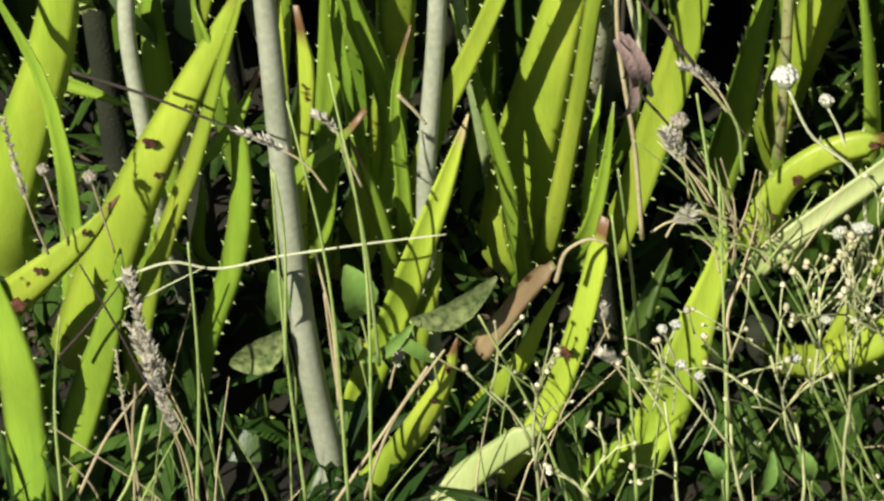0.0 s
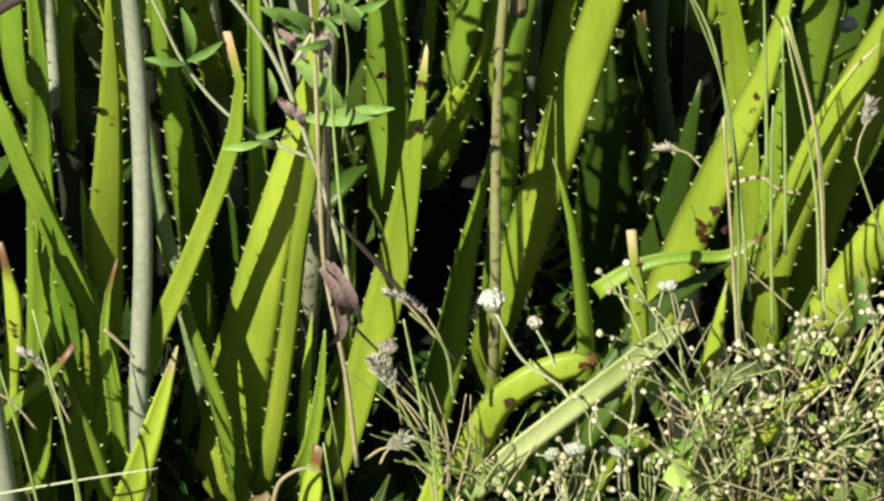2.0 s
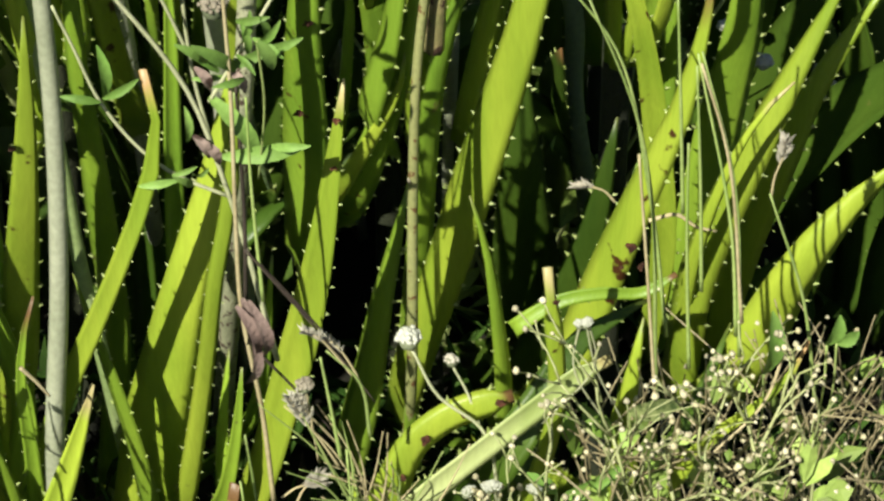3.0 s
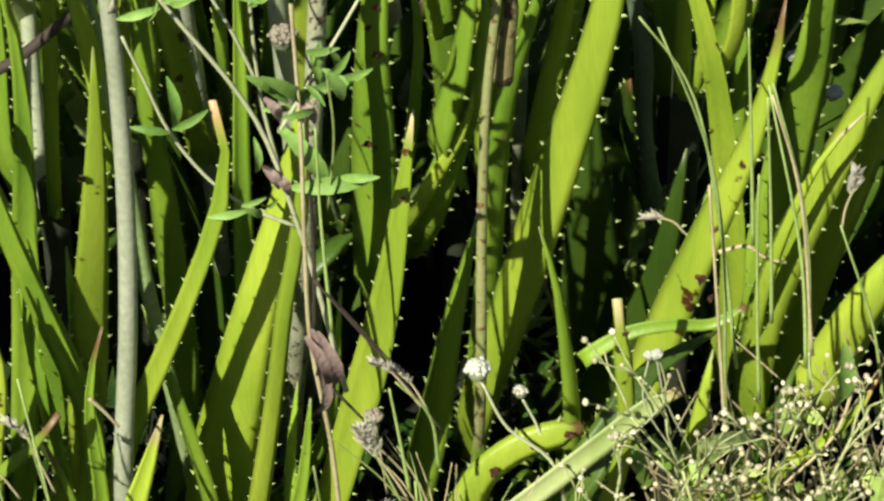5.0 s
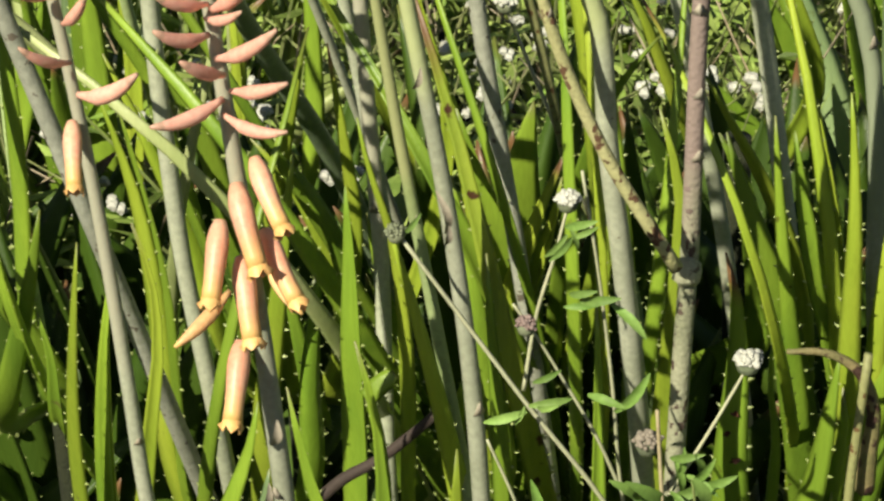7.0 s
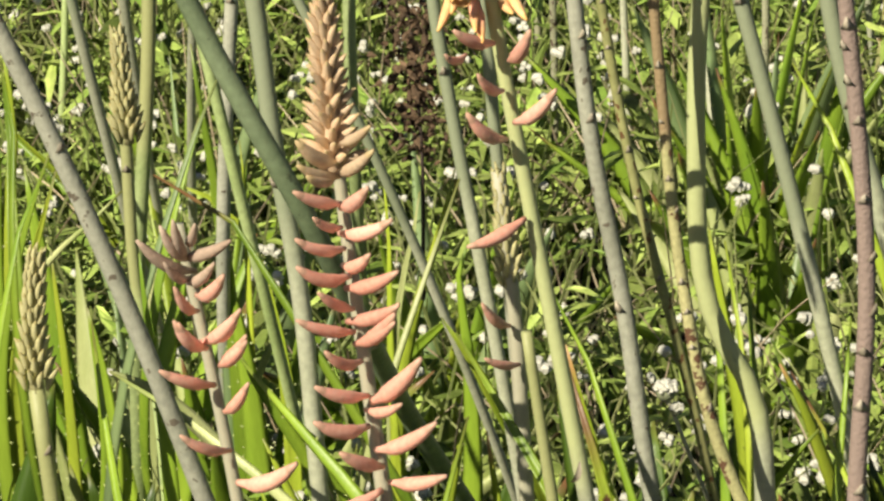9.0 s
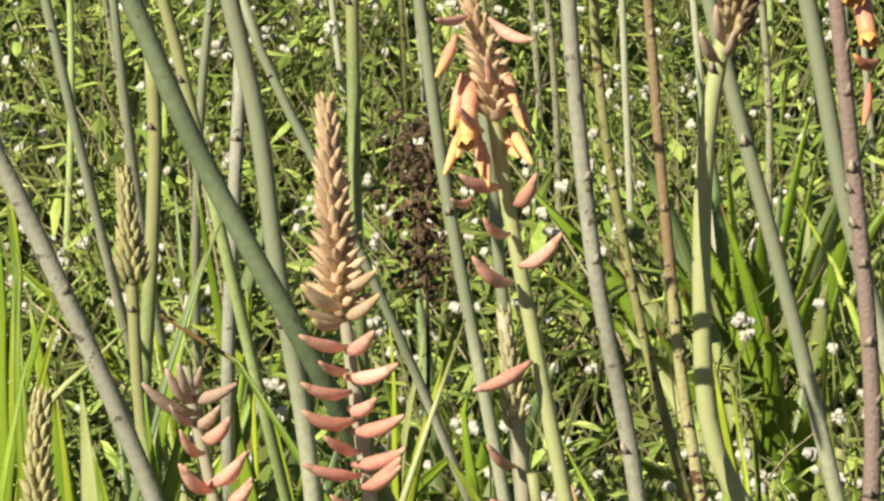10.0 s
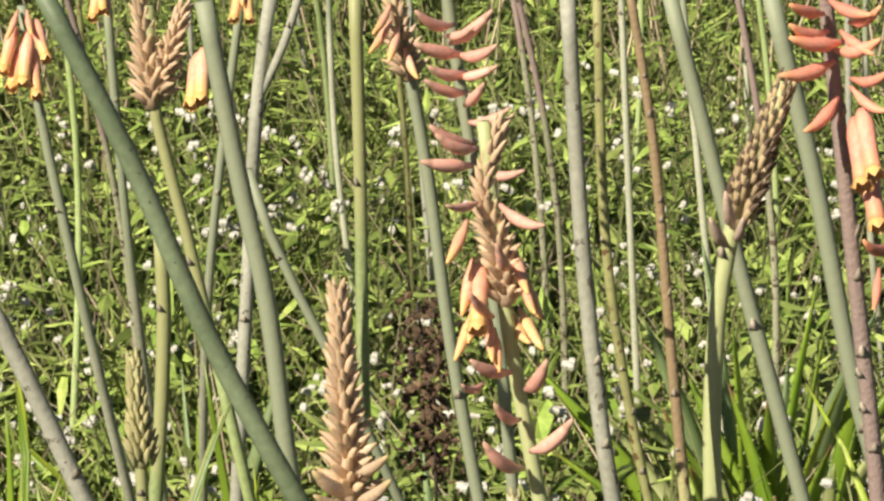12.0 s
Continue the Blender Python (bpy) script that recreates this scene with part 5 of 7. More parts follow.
leaf(p, GREEN, (-0.019, 1.838, 0.264), (-0.052, 1.712, 0.334), (-0.057, 1.698, 0.388), (-0.069, 1.690, 0.441), (-0.074, 1.690, 0.474), w=0.0151)
leaf(p, GREEN, (-0.007, 1.838, 0.264), (-0.021, 1.678, 0.355), (-0.011, 1.666, 0.399), (-0.008, 1.665, 0.436), w=0.0131)
leaf(p, LIME, (-0.025, 1.838, 0.264), (-0.067, 1.808, 0.491), (-0.092, 1.792, 0.550), (-0.107, 1.790, 0.580), (-0.123, 1.790, 0.605), w=0.0120)
leaf(p, GREEN, (0.011, 1.838, 0.264), (0.013, 1.806, 0.396), (0.017, 1.790, 0.462), (0.023, 1.790, 0.495), w=0.0314)
leaf(p, GREEN, (0.085, 1.838, 0.264), (0.157, 1.762, 0.357), (0.150, 1.743, 0.429), (0.139, 1.740, 0.475), (0.128, 1.740, 0.497), w=0.0200)
leaf(p, DEEP, (0.047, 1.838, 0.264), (0.082, 1.756, 0.415), (0.078, 1.740, 0.476), (0.075, 1.740, 0.512), w=0.0233)
p = rosette(0.149, 1.861, "yellow-green aloe rosette with two toothed leaves and dried tips", 0.424)
leaf(p, LIME, (0.172, 1.841, 0.424), (0.190, 1.811, 0.494), (0.173, 1.793, 0.557), (0.156, 1.790, 0.602), (0.145, 1.790, 0.623), w=0.0100)
leaf(p, LIME, (0.127, 1.841, 0.424), (0.103, 1.802, 0.499), (0.095, 1.796, 0.523), (0.086, 1.790, 0.549), (0.072, 1.790, 0.576), w=0.0074, tip=2)
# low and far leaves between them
# the low ones use the leaf tone darkened to stand for shade
p = rosette(-0.248, 1.431, "low aloe rosette with two toothed leaves in shade-darkened green")
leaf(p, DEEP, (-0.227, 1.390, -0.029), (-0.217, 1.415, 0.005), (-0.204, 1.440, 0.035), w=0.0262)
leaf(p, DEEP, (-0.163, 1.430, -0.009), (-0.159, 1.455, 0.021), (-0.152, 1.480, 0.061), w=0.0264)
p = rosette(-0.068, 1.451, "low aloe rosette with three toothed leaves in shade-darkened green")
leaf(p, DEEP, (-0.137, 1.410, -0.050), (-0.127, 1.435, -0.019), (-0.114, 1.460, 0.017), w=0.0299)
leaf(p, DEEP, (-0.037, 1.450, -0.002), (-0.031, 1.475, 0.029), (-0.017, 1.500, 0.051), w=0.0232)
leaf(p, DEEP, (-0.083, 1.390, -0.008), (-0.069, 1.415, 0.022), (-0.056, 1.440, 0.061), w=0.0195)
p = rosette(0.057, 1.510, "low aloe rosette with three toothed leaves in shade-darkened green")
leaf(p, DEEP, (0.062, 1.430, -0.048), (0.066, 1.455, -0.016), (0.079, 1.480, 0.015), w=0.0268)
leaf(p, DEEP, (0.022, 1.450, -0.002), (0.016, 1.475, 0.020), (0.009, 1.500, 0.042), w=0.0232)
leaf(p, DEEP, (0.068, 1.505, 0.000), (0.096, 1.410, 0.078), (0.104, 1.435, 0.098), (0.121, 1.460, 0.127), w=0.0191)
p = rosette(0.204, 1.520, "low aloe rosette with three toothed leaves in shade-darkened green")
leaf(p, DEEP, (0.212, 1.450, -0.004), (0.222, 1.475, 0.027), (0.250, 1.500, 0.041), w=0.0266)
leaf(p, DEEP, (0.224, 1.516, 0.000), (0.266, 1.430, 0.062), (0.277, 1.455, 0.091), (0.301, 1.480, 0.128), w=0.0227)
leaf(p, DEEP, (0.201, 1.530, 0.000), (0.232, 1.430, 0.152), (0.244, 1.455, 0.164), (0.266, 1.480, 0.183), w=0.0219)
p = rosette(0.318, 1.590, "low aloe rosette with two toothed leaves in shade-darkened green")
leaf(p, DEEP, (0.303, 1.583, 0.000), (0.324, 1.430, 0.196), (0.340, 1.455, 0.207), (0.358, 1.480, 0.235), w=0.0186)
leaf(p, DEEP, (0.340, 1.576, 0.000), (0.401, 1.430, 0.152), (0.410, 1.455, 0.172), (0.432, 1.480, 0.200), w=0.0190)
p = rosette(-0.181, 1.581, "low aloe rosette with one toothed leaf in shade-darkened green")
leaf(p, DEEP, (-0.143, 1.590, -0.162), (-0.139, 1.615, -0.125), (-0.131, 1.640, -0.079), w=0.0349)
p = rosette(-0.044, 1.627, "low aloe rosette with two toothed leaves in shade-darkened green")
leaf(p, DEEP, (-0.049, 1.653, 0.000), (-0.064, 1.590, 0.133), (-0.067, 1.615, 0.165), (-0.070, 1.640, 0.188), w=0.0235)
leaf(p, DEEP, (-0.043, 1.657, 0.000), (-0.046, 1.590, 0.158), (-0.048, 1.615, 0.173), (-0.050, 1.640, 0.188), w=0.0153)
p = rosette(0.160, 1.620, "low aloe rosette with two toothed leaves in shade-darkened green")
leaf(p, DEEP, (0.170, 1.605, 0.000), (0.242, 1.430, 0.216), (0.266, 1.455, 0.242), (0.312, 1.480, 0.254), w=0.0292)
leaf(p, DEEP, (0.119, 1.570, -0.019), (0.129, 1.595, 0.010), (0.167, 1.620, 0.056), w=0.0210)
p = rosette(0.209, 1.766, "low aloe rosette with two toothed leaves in shade-darkened green")
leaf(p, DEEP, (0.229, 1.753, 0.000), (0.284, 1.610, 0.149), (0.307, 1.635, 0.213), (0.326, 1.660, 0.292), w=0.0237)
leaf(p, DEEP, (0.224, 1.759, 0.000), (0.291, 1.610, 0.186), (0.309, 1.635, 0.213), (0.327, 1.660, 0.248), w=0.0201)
p = rosette(0.191, 1.455, "low aloe rosette with three toothed leaves in shade-darkened green")
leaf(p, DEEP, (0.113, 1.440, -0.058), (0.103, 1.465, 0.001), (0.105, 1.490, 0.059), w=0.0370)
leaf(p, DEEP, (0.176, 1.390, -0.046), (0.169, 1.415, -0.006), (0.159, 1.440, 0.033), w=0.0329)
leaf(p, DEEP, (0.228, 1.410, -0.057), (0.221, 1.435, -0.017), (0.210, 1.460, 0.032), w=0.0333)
p = rosette(0.027, 1.449, "low aloe rosette with three toothed leaves in shade-darkened green")
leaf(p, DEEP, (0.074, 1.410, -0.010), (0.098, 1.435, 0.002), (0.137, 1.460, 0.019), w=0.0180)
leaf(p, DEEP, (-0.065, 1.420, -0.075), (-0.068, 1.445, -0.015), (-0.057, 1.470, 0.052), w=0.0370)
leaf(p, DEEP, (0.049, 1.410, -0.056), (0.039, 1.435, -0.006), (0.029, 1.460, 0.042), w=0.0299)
p = rosette(-0.004, 1.749, "low aloe rosette with one toothed leaf in shade-darkened green")
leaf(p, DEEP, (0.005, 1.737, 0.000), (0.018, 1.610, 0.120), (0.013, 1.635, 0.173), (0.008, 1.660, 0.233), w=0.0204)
p = rosette(-0.195, 1.851, "green aloe rosette with one toothed leaf reaching up to the weeds")
leaf(p, GREEN, (-0.193, 1.865, 0.000), (-0.114, 1.490, 0.603), (-0.104, 1.515, 0.631), (-0.095, 1.540, 0.659), w=0.0100)
p = rosette(0.036, 1.927, "green aloe rosette with two toothed leaves reaching up to the weeds")
leaf(p, PALE, (0.007, 1.932, 0.000), (-0.219, 1.540, 0.641), (-0.251, 1.565, 0.654), (-0.282, 1.590, 0.660), w=0.0109)
leaf(p, GREEN, (0.019, 1.949, 0.000), (-0.181, 1.590, 0.623), (-0.202, 1.615, 0.635), (-0.225, 1.640, 0.651), w=0.0173)
p = rosette(0.203, 1.927, "green aloe rosette with one toothed leaf reaching up to the weeds")
leaf(p, LIME, (0.223, 1.939, 0.000), (0.088, 1.560, 0.634), (0.080, 1.585, 0.643), (0.069, 1.610, 0.653), w=0.0066, tip=1)
p = rosette(-0.222, 2.018, "green aloe rosette with two toothed leaves reaching up to the weeds")
leaf(p, GREEN, (-0.226, 2.015, 0.000), (-0.288, 1.610, 0.596), (-0.296, 1.635, 0.627), (-0.303, 1.660, 0.659), w=0.0130)
leaf(p, PALE, (-0.220, 2.025, 0.000), (-0.132, 1.640, 0.662), (-0.117, 1.665, 0.700), (-0.105, 1.690, 0.729), w=0.0071)
p = rosette(0.059, 1.964, "green aloe rosette with eight toothed leaves reaching up to the weeds")
leaf(p, GREEN, (0.073, 1.973, 0.000), (-0.067, 1.590, 0.615), (-0.084, 1.615, 0.634), (-0.106, 1.640, 0.661), w=0.0135)
leaf(p, LIME, (0.052, 1.956, 0.000), (0.001, 1.540, 0.486), (-0.022, 1.565, 0.586), (-0.047, 1.590, 0.668), w=0.0153, spots=1, tip=1)
leaf(p, GREEN, (0.065, 1.980, 0.000), (0.091, 1.610, 0.532), (0.098, 1.635, 0.604), (0.103, 1.660, 0.661), w=0.0123)
leaf(p, GREEN, (0.036, 1.980, 0.000), (-0.191, 1.610, 0.688), (-0.220, 1.635, 0.725), (-0.265, 1.660, 0.743), w=0.0093, tip=1)
leaf(p, GREEN, (0.059, 1.973, 0.000), (-0.027, 1.590, 0.637), (-0.041, 1.615, 0.670), (-0.056, 1.640, 0.687), w=0.0087)
leaf(p, GREEN, (0.054, 1.956, 0.000), (0.033, 1.540, 0.639), (0.031, 1.565, 0.690), (0.019, 1.590, 0.740), w=0.0113)
leaf(p, LIME, (0.061, 1.959, 0.000), (0.046, 1.550, 0.634), (0.042, 1.575, 0.685), (0.034, 1.600, 0.730), w=0.0096)
leaf(p, GREEN, (0.069, 1.963, 0.000), (0.055, 1.560, 0.629), (0.048, 1.585, 0.675), (0.046, 1.610, 0.714), w=0.0103)
p = rosette(0.213, 1.937, "green aloe rosette with one toothed leaf reaching up to the weeds")
leaf(p, LIME, (0.211, 1.962, 0.000), (0.169, 1.610, 0.559), (0.157, 1.635, 0.623), (0.140, 1.660, 0.666), w=0.0115)
p = rosette(-0.378, 2.228, "green aloe rosette with four toothed leaves reaching up to the weeds")
leaf(p, GREEN, (-0.389, 2.197, 0.000), (-0.368, 1.740, 0.625), (-0.357, 1.765, 0.676), (-0.342, 1.790, 0.708), w=0.0114)
leaf(p, GREEN, (-0.377, 2.232, 0.000), (-0.377, 1.840, 0.660), (-0.378, 1.865, 0.701), (-0.388, 1.890, 0.731), w=0.0126)
leaf(p, BLUISH, (-0.373, 2.232, 0.000), (-0.295, 1.840, 0.618), (-0.277, 1.865, 0.672), (-0.256, 1.890, 0.722), w=0.0100)
leaf(p, GREEN, (-0.374, 2.249, 0.000), (-0.387, 1.890, 0.640), (-0.390, 1.915, 0.674), (-0.397, 1.940, 0.705), w=0.0150)
p = rosette(0.221, 2.340, "green aloe rosette with one toothed leaf reaching up to the weeds")
leaf(p, LIME, (0.221, 2.340, 0.000), (0.122, 1.940, 0.627), (0.106, 1.965, 0.662), (0.086, 1.990, 0.690), w=0.0117)
p = rosette(-0.361, 2.390, "green aloe rosette with one toothed leaf reaching up to the weeds")
leaf(p, GREEN, (-0.361, 2.390, 0.000), (-0.298, 1.990, 0.608), (-0.287, 2.015, 0.644), (-0.276, 2.040, 0.669), w=0.0128)
p = rosette(0.048, 1.752, "low aloe rosette with one toothed leaf in shade-darkened green")
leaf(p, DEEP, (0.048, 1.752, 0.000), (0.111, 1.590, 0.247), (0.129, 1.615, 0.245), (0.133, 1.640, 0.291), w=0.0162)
p = rosette(-0.183, 1.410, "low aloe rosette with one toothed leaf in shade-darkened green")
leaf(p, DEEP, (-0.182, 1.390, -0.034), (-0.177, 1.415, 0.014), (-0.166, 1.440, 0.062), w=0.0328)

# ---- aloes further back ----
deep_rng = random.Random(5)


def full_rosette(x, y, height, label, tones, wide=1.0):
    """A whole rosette: leaves in a ring, the inner ones upright."""
    p = rosette(x, y, label)
    for k in range(10):
        a = k * 2.4 + deep_rng.uniform(-0.3, 0.3)
        lean = 0.04 + 0.17 * (1 - k / 10) * deep_rng.uniform(0.6, 1.2)
        hgt = height * (0.75 + 0.35 * k / 10) * deep_rng.uniform(0.85, 1.1)
        c, s_ = math.cos(a), math.sin(a)
        r = lean
        leaf(p, deep_rng.choice(tones), (x + 0.025 * c, y + 0.025 * s_, 0), (x + r * 0.35 * c, y + r * 0.35 * s_, hgt * 0.35),
             (x + r * 0.7 * c, y + r * 0.7 * s_, hgt * 0.7), (x + r * 1.15 * c, y + r * 1.15 * s_, hgt), w=deep_rng.uniform(0.034, 0.048) * wide,
             tip=deep_rng.choice([0, 0, 1]))
    return p


# all leaves here take the darkened tone, so the gaps in front look shaded
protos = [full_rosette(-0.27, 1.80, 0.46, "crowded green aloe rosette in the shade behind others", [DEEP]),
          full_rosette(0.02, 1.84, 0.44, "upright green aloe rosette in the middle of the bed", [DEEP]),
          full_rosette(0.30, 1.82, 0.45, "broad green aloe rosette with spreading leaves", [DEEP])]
slim = [full_rosette(-0.42, 2.32, 0.44, "slender light green aloe rosette behind the bed", [GREEN, PALE, GREEN, BLUISH], 0.68),
        full_rosette(0.33, 2.40, 0.42, "thin-leaved light green aloe rosette among weeds", [GREEN, LIME, GREEN, BLUISH], 0.62)]
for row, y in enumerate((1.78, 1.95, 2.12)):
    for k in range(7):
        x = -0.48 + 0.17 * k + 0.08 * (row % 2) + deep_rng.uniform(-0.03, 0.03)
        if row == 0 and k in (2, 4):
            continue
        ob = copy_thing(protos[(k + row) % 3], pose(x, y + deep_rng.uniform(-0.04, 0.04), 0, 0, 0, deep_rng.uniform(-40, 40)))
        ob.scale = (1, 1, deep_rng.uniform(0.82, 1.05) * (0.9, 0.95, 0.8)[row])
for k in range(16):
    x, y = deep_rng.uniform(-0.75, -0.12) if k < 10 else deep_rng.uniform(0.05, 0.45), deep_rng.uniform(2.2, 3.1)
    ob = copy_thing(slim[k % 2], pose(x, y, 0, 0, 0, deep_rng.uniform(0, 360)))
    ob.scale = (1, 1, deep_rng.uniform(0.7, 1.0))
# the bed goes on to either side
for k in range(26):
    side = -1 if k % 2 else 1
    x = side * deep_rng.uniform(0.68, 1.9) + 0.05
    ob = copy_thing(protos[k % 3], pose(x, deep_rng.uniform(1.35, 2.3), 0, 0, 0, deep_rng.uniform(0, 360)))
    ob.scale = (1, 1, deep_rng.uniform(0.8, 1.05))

# aloe clumps standing in the weeds
p = rosette(-0.435, 2.280, "yellow-green aloe clump among the weeds behind the bed")
leaf(p, GREEN, (-0.452, 2.270, 0.000), (-0.461, 2.220, 0.425), (-0.446, 2.220, 0.481), (-0.434, 2.220, 0.516), (-0.424, 2.220, 0.543), w=0.0137)
leaf(p, LIME, (-0.447, 2.270, 0.000), (-0.451, 2.220, 0.420), (-0.438, 2.220, 0.472), (-0.427, 2.220, 0.507), (-0.419, 2.220, 0.532), w=0.0105)
leaf(p, LIME, (-0.449, 2.270, 0.000), (-0.456, 2.220, 0.499), (-0.448, 2.220, 0.550), (-0.448, 2.220, 0.592), (-0.452, 2.220, 0.626), w=0.0168)
leaf(p, GREEN, (-0.453, 2.270, 0.000), (-0.464, 2.220, 0.490), (-0.460, 2.220, 0.541), (-0.461, 2.220, 0.592), w=0.0120)
leaf(p, LIME, (-0.434, 2.270, 0.000), (-0.424, 2.220, 0.420), (-0.426, 2.220, 0.451), (-0.427, 2.220, 0.472), w=0.0105)
leaf(p, PALE, (-0.434, 2.270, 0.000), (-0.424, 2.220, 0.468), (-0.400, 2.220, 0.489), (-0.373, 2.220, 0.516), w=0.0081)
p = rosette(-0.292, 2.280, "pale green aloe clump with bent leaves behind the bed")
leaf(p, PALE, (-0.321, 2.270, 0.000), (-0.350, 2.220, 0.464), (-0.335, 2.220, 0.511), (-0.321, 2.220, 0.554), (-0.304, 2.220, 0.596), w=0.0136)
leaf(p, GREEN, (-0.300, 2.270, 0.000), (-0.303, 2.220, 0.476), (-0.308, 2.220, 0.533), (-0.314, 2.220, 0.579), (-0.319, 2.220, 0.625), w=0.0119)
leaf(p, BLUISH, (-0.299, 2.270, 0.000), (-0.301, 2.220, 0.524), (-0.299, 2.220, 0.563), (-0.295, 2.220, 0.600), w=0.0103)
leaf(p, LIME, (-0.285, 2.270, 0.000), (-0.270, 2.220, 0.425), (-0.280, 2.220, 0.468), (-0.296, 2.220, 0.498), (-0.318, 2.220, 0.515), (-0.341, 2.220, 0.524), w=0.0120)
leaf(p, GREEN, (-0.296, 2.270, 0.000), (-0.295, 2.220, 0.412), (-0.301, 2.220, 0.447), (-0.307, 2.220, 0.476), w=0.0226)
leaf(p, LIME, (-0.293, 2.270, 0.000), (-0.286, 2.220, 0.499), (-0.286, 2.220, 0.528), (-0.288, 2.220, 0.554), w=0.0088)
p = rosette(-0.158, 2.280, "light green aloe clump in the tall weeds")
leaf(p, LIME, (-0.164, 2.270, 0.000), (-0.168, 2.220, 0.421), (-0.155, 2.220, 0.464), (-0.144, 2.220, 0.503), (-0.137, 2.220, 0.532), w=0.0112)
leaf(p, PALE, (-0.166, 2.270, 0.000), (-0.174, 2.220, 0.455), (-0.166, 2.220, 0.490), (-0.162, 2.220, 0.515), w=0.0088)
leaf(p, GREEN, (-0.148, 2.270, 0.000), (-0.132, 2.220, 0.412), (-0.136, 2.220, 0.451), (-0.129, 2.220, 0.477), w=0.0160)
leaf(p, LIME, (-0.172, 2.270, 0.000), (-0.186, 2.220, 0.421), (-0.185, 2.220, 0.481), (-0.188, 2.220, 0.532), w=0.0080)

# ---- weeds behind the bed ----
WEED = material("weed_leaf", (0.14, 0.225, 0.04), (0.35, 0.43, 0.12), 30, 0.55, 0.1, vary=0.6, island=True, spec=0.2)
WEED_STEM = material("weed_stem", (0.22, 0.28, 0.08), (0.36, 0.38, 0.17), 30, 0.6, 0.1, vary=0.3, island=True)
STRAW = material("dry_grass", (0.38, 0.30, 0.19), (0.57, 0.48, 0.34), 30, 0.7, 0.1, vary=0.3, island=True)
WHITE = material("white_petals", (0.48, 0.48, 0.41), (0.60, 0.60, 0.52), 80, 0.7, 0.1, vary=0.08, island=True)


class Heap:
    """Collects many small pieces into one mesh."""

    def __init__(self):
        self.v, self.f = [], []

    def add(self, verts, faces):
        n = len(self.v)
        self.v += [tuple(q) for q in verts]
        self.f += [tuple(i + n for i in f) for f in faces]

    def blade(self, base, way, side, size, wide, fold=0.25, sag=0.0):
        """A pointed leaf, folded along its midrib."""
        up = way.cross(side)
        mid = base + way * size * 0.5 + Vector((0, 0, -sag * size * 0.3))
        end = base + way * size + Vector((0, 0, -sag * size))
        l, r = mid + side * wide + up * wide * fold, mid - side * wide + up * wide * fold
        q1 = base + way * size * 0.2
        self.add([base, mid, end, l, r, q1 + side * wide * 0.7, q1 - side * wide * 0.7], [(0, 1, 3, 5), (0, 6, 4, 1), (1, 2, 3), (1, 4, 2)])

    def rod(self, pts, r0, r1, sides=3, n=4):
        self.add(*loft(tube([Vector(q) for q in pts], [r0, r1], sides, n)))

    def ball(self, c, r, flat=0.7):
        """A small lumpy flower head."""
        k = 6
        rings = []
        for f, z in ((0.45, -0.9), (0.95, -0.4), (1.0, 0.25), (0.6, 0.85)):
            rings.append([Vector(c) + Vector((math.cos(a) * f * r * w, math.sin(a) * f * r * w, z * r * flat)) for a, w in ((2 * math.pi * j / k + f, 0.85 + 0.3 * ((j * 7 + int(f * 10)) % 3) / 2) for j in range(k))])
        self.add(*loft(rings))

    def place(self, name, mat, label, category, parent=None, kind="stuff"):
        me = mesh_of(name, self.v, self.f, mat, False)
        ob = new(name, me)
        if parent:
            ob.parent = parent
            return tagged(ob, label=label)
        return tagged(ob, label, category, kind=kind)


field = random.Random(11)
leaves, stems, heads, straw = Heap(), Heap(), Heap(), Heap()


def unit(a, tilt):
    return Vector((math.cos(a) * math.cos(tilt), math.sin(a) * math.cos(tilt), math.sin(tilt)))


def weed(x, y, hgt):
    for k in range(field.randint(3, 5)):
        a, lean = field.uniform(0, 6.28), field.uniform(0.1, 0.6)
        top = Vector((x + math.cos(a) * lean * hgt, y + math.sin(a) * lean * hgt, hgt * field.uniform(0.7, 1.1)))
        pts = [Vector((x, y, 0)), Vector((x, y, 0)).lerp(top, 0.5) + Vector((0, 0, 0.03)), top]
        stems.rod(pts, 0.0022, 0.0013)
        for j in range(field.randint(6, 9)):
            q = curve_at(pts, field.uniform(0.15, 1.0))
            b = field.uniform(0, 6.28)
            way = unit(b, field.uniform(-0.2, 0.8))
            side = way.cross(Vector((0, 0, 1))).normalized()
            size = field.uniform(0.020, 0.060) * (1.0 if y < 3 else 1.1)
            leaves.blade(q, way, side, size, size * field.uniform(0.08, 0.17), field.uniform(-0.1, 0.5), field.uniform(0, 0.5))
        if y < 4.2 and field.random() < 0.30:
            for j in range(field.randint(1, 3)):
                e = top + Vector((field.uniform(-0.03, 0.03), field.uniform(-0.03, 0.03), field.uniform(0.01, 0.05)))
                stems.rod([top, (top + e) / 2 + Vector((0.004, 0, 0)), e], 0.0009, 0.0007)
                r = field.uniform(0.0048, 0.0082)
                for m in range(3):
                    heads.ball(e + Vector((field.uniform(-1, 1), field.uniform(-1, 1), field.uniform(-0.5, 0.8))) * r * 0.6, r * 0.62, 0.9)


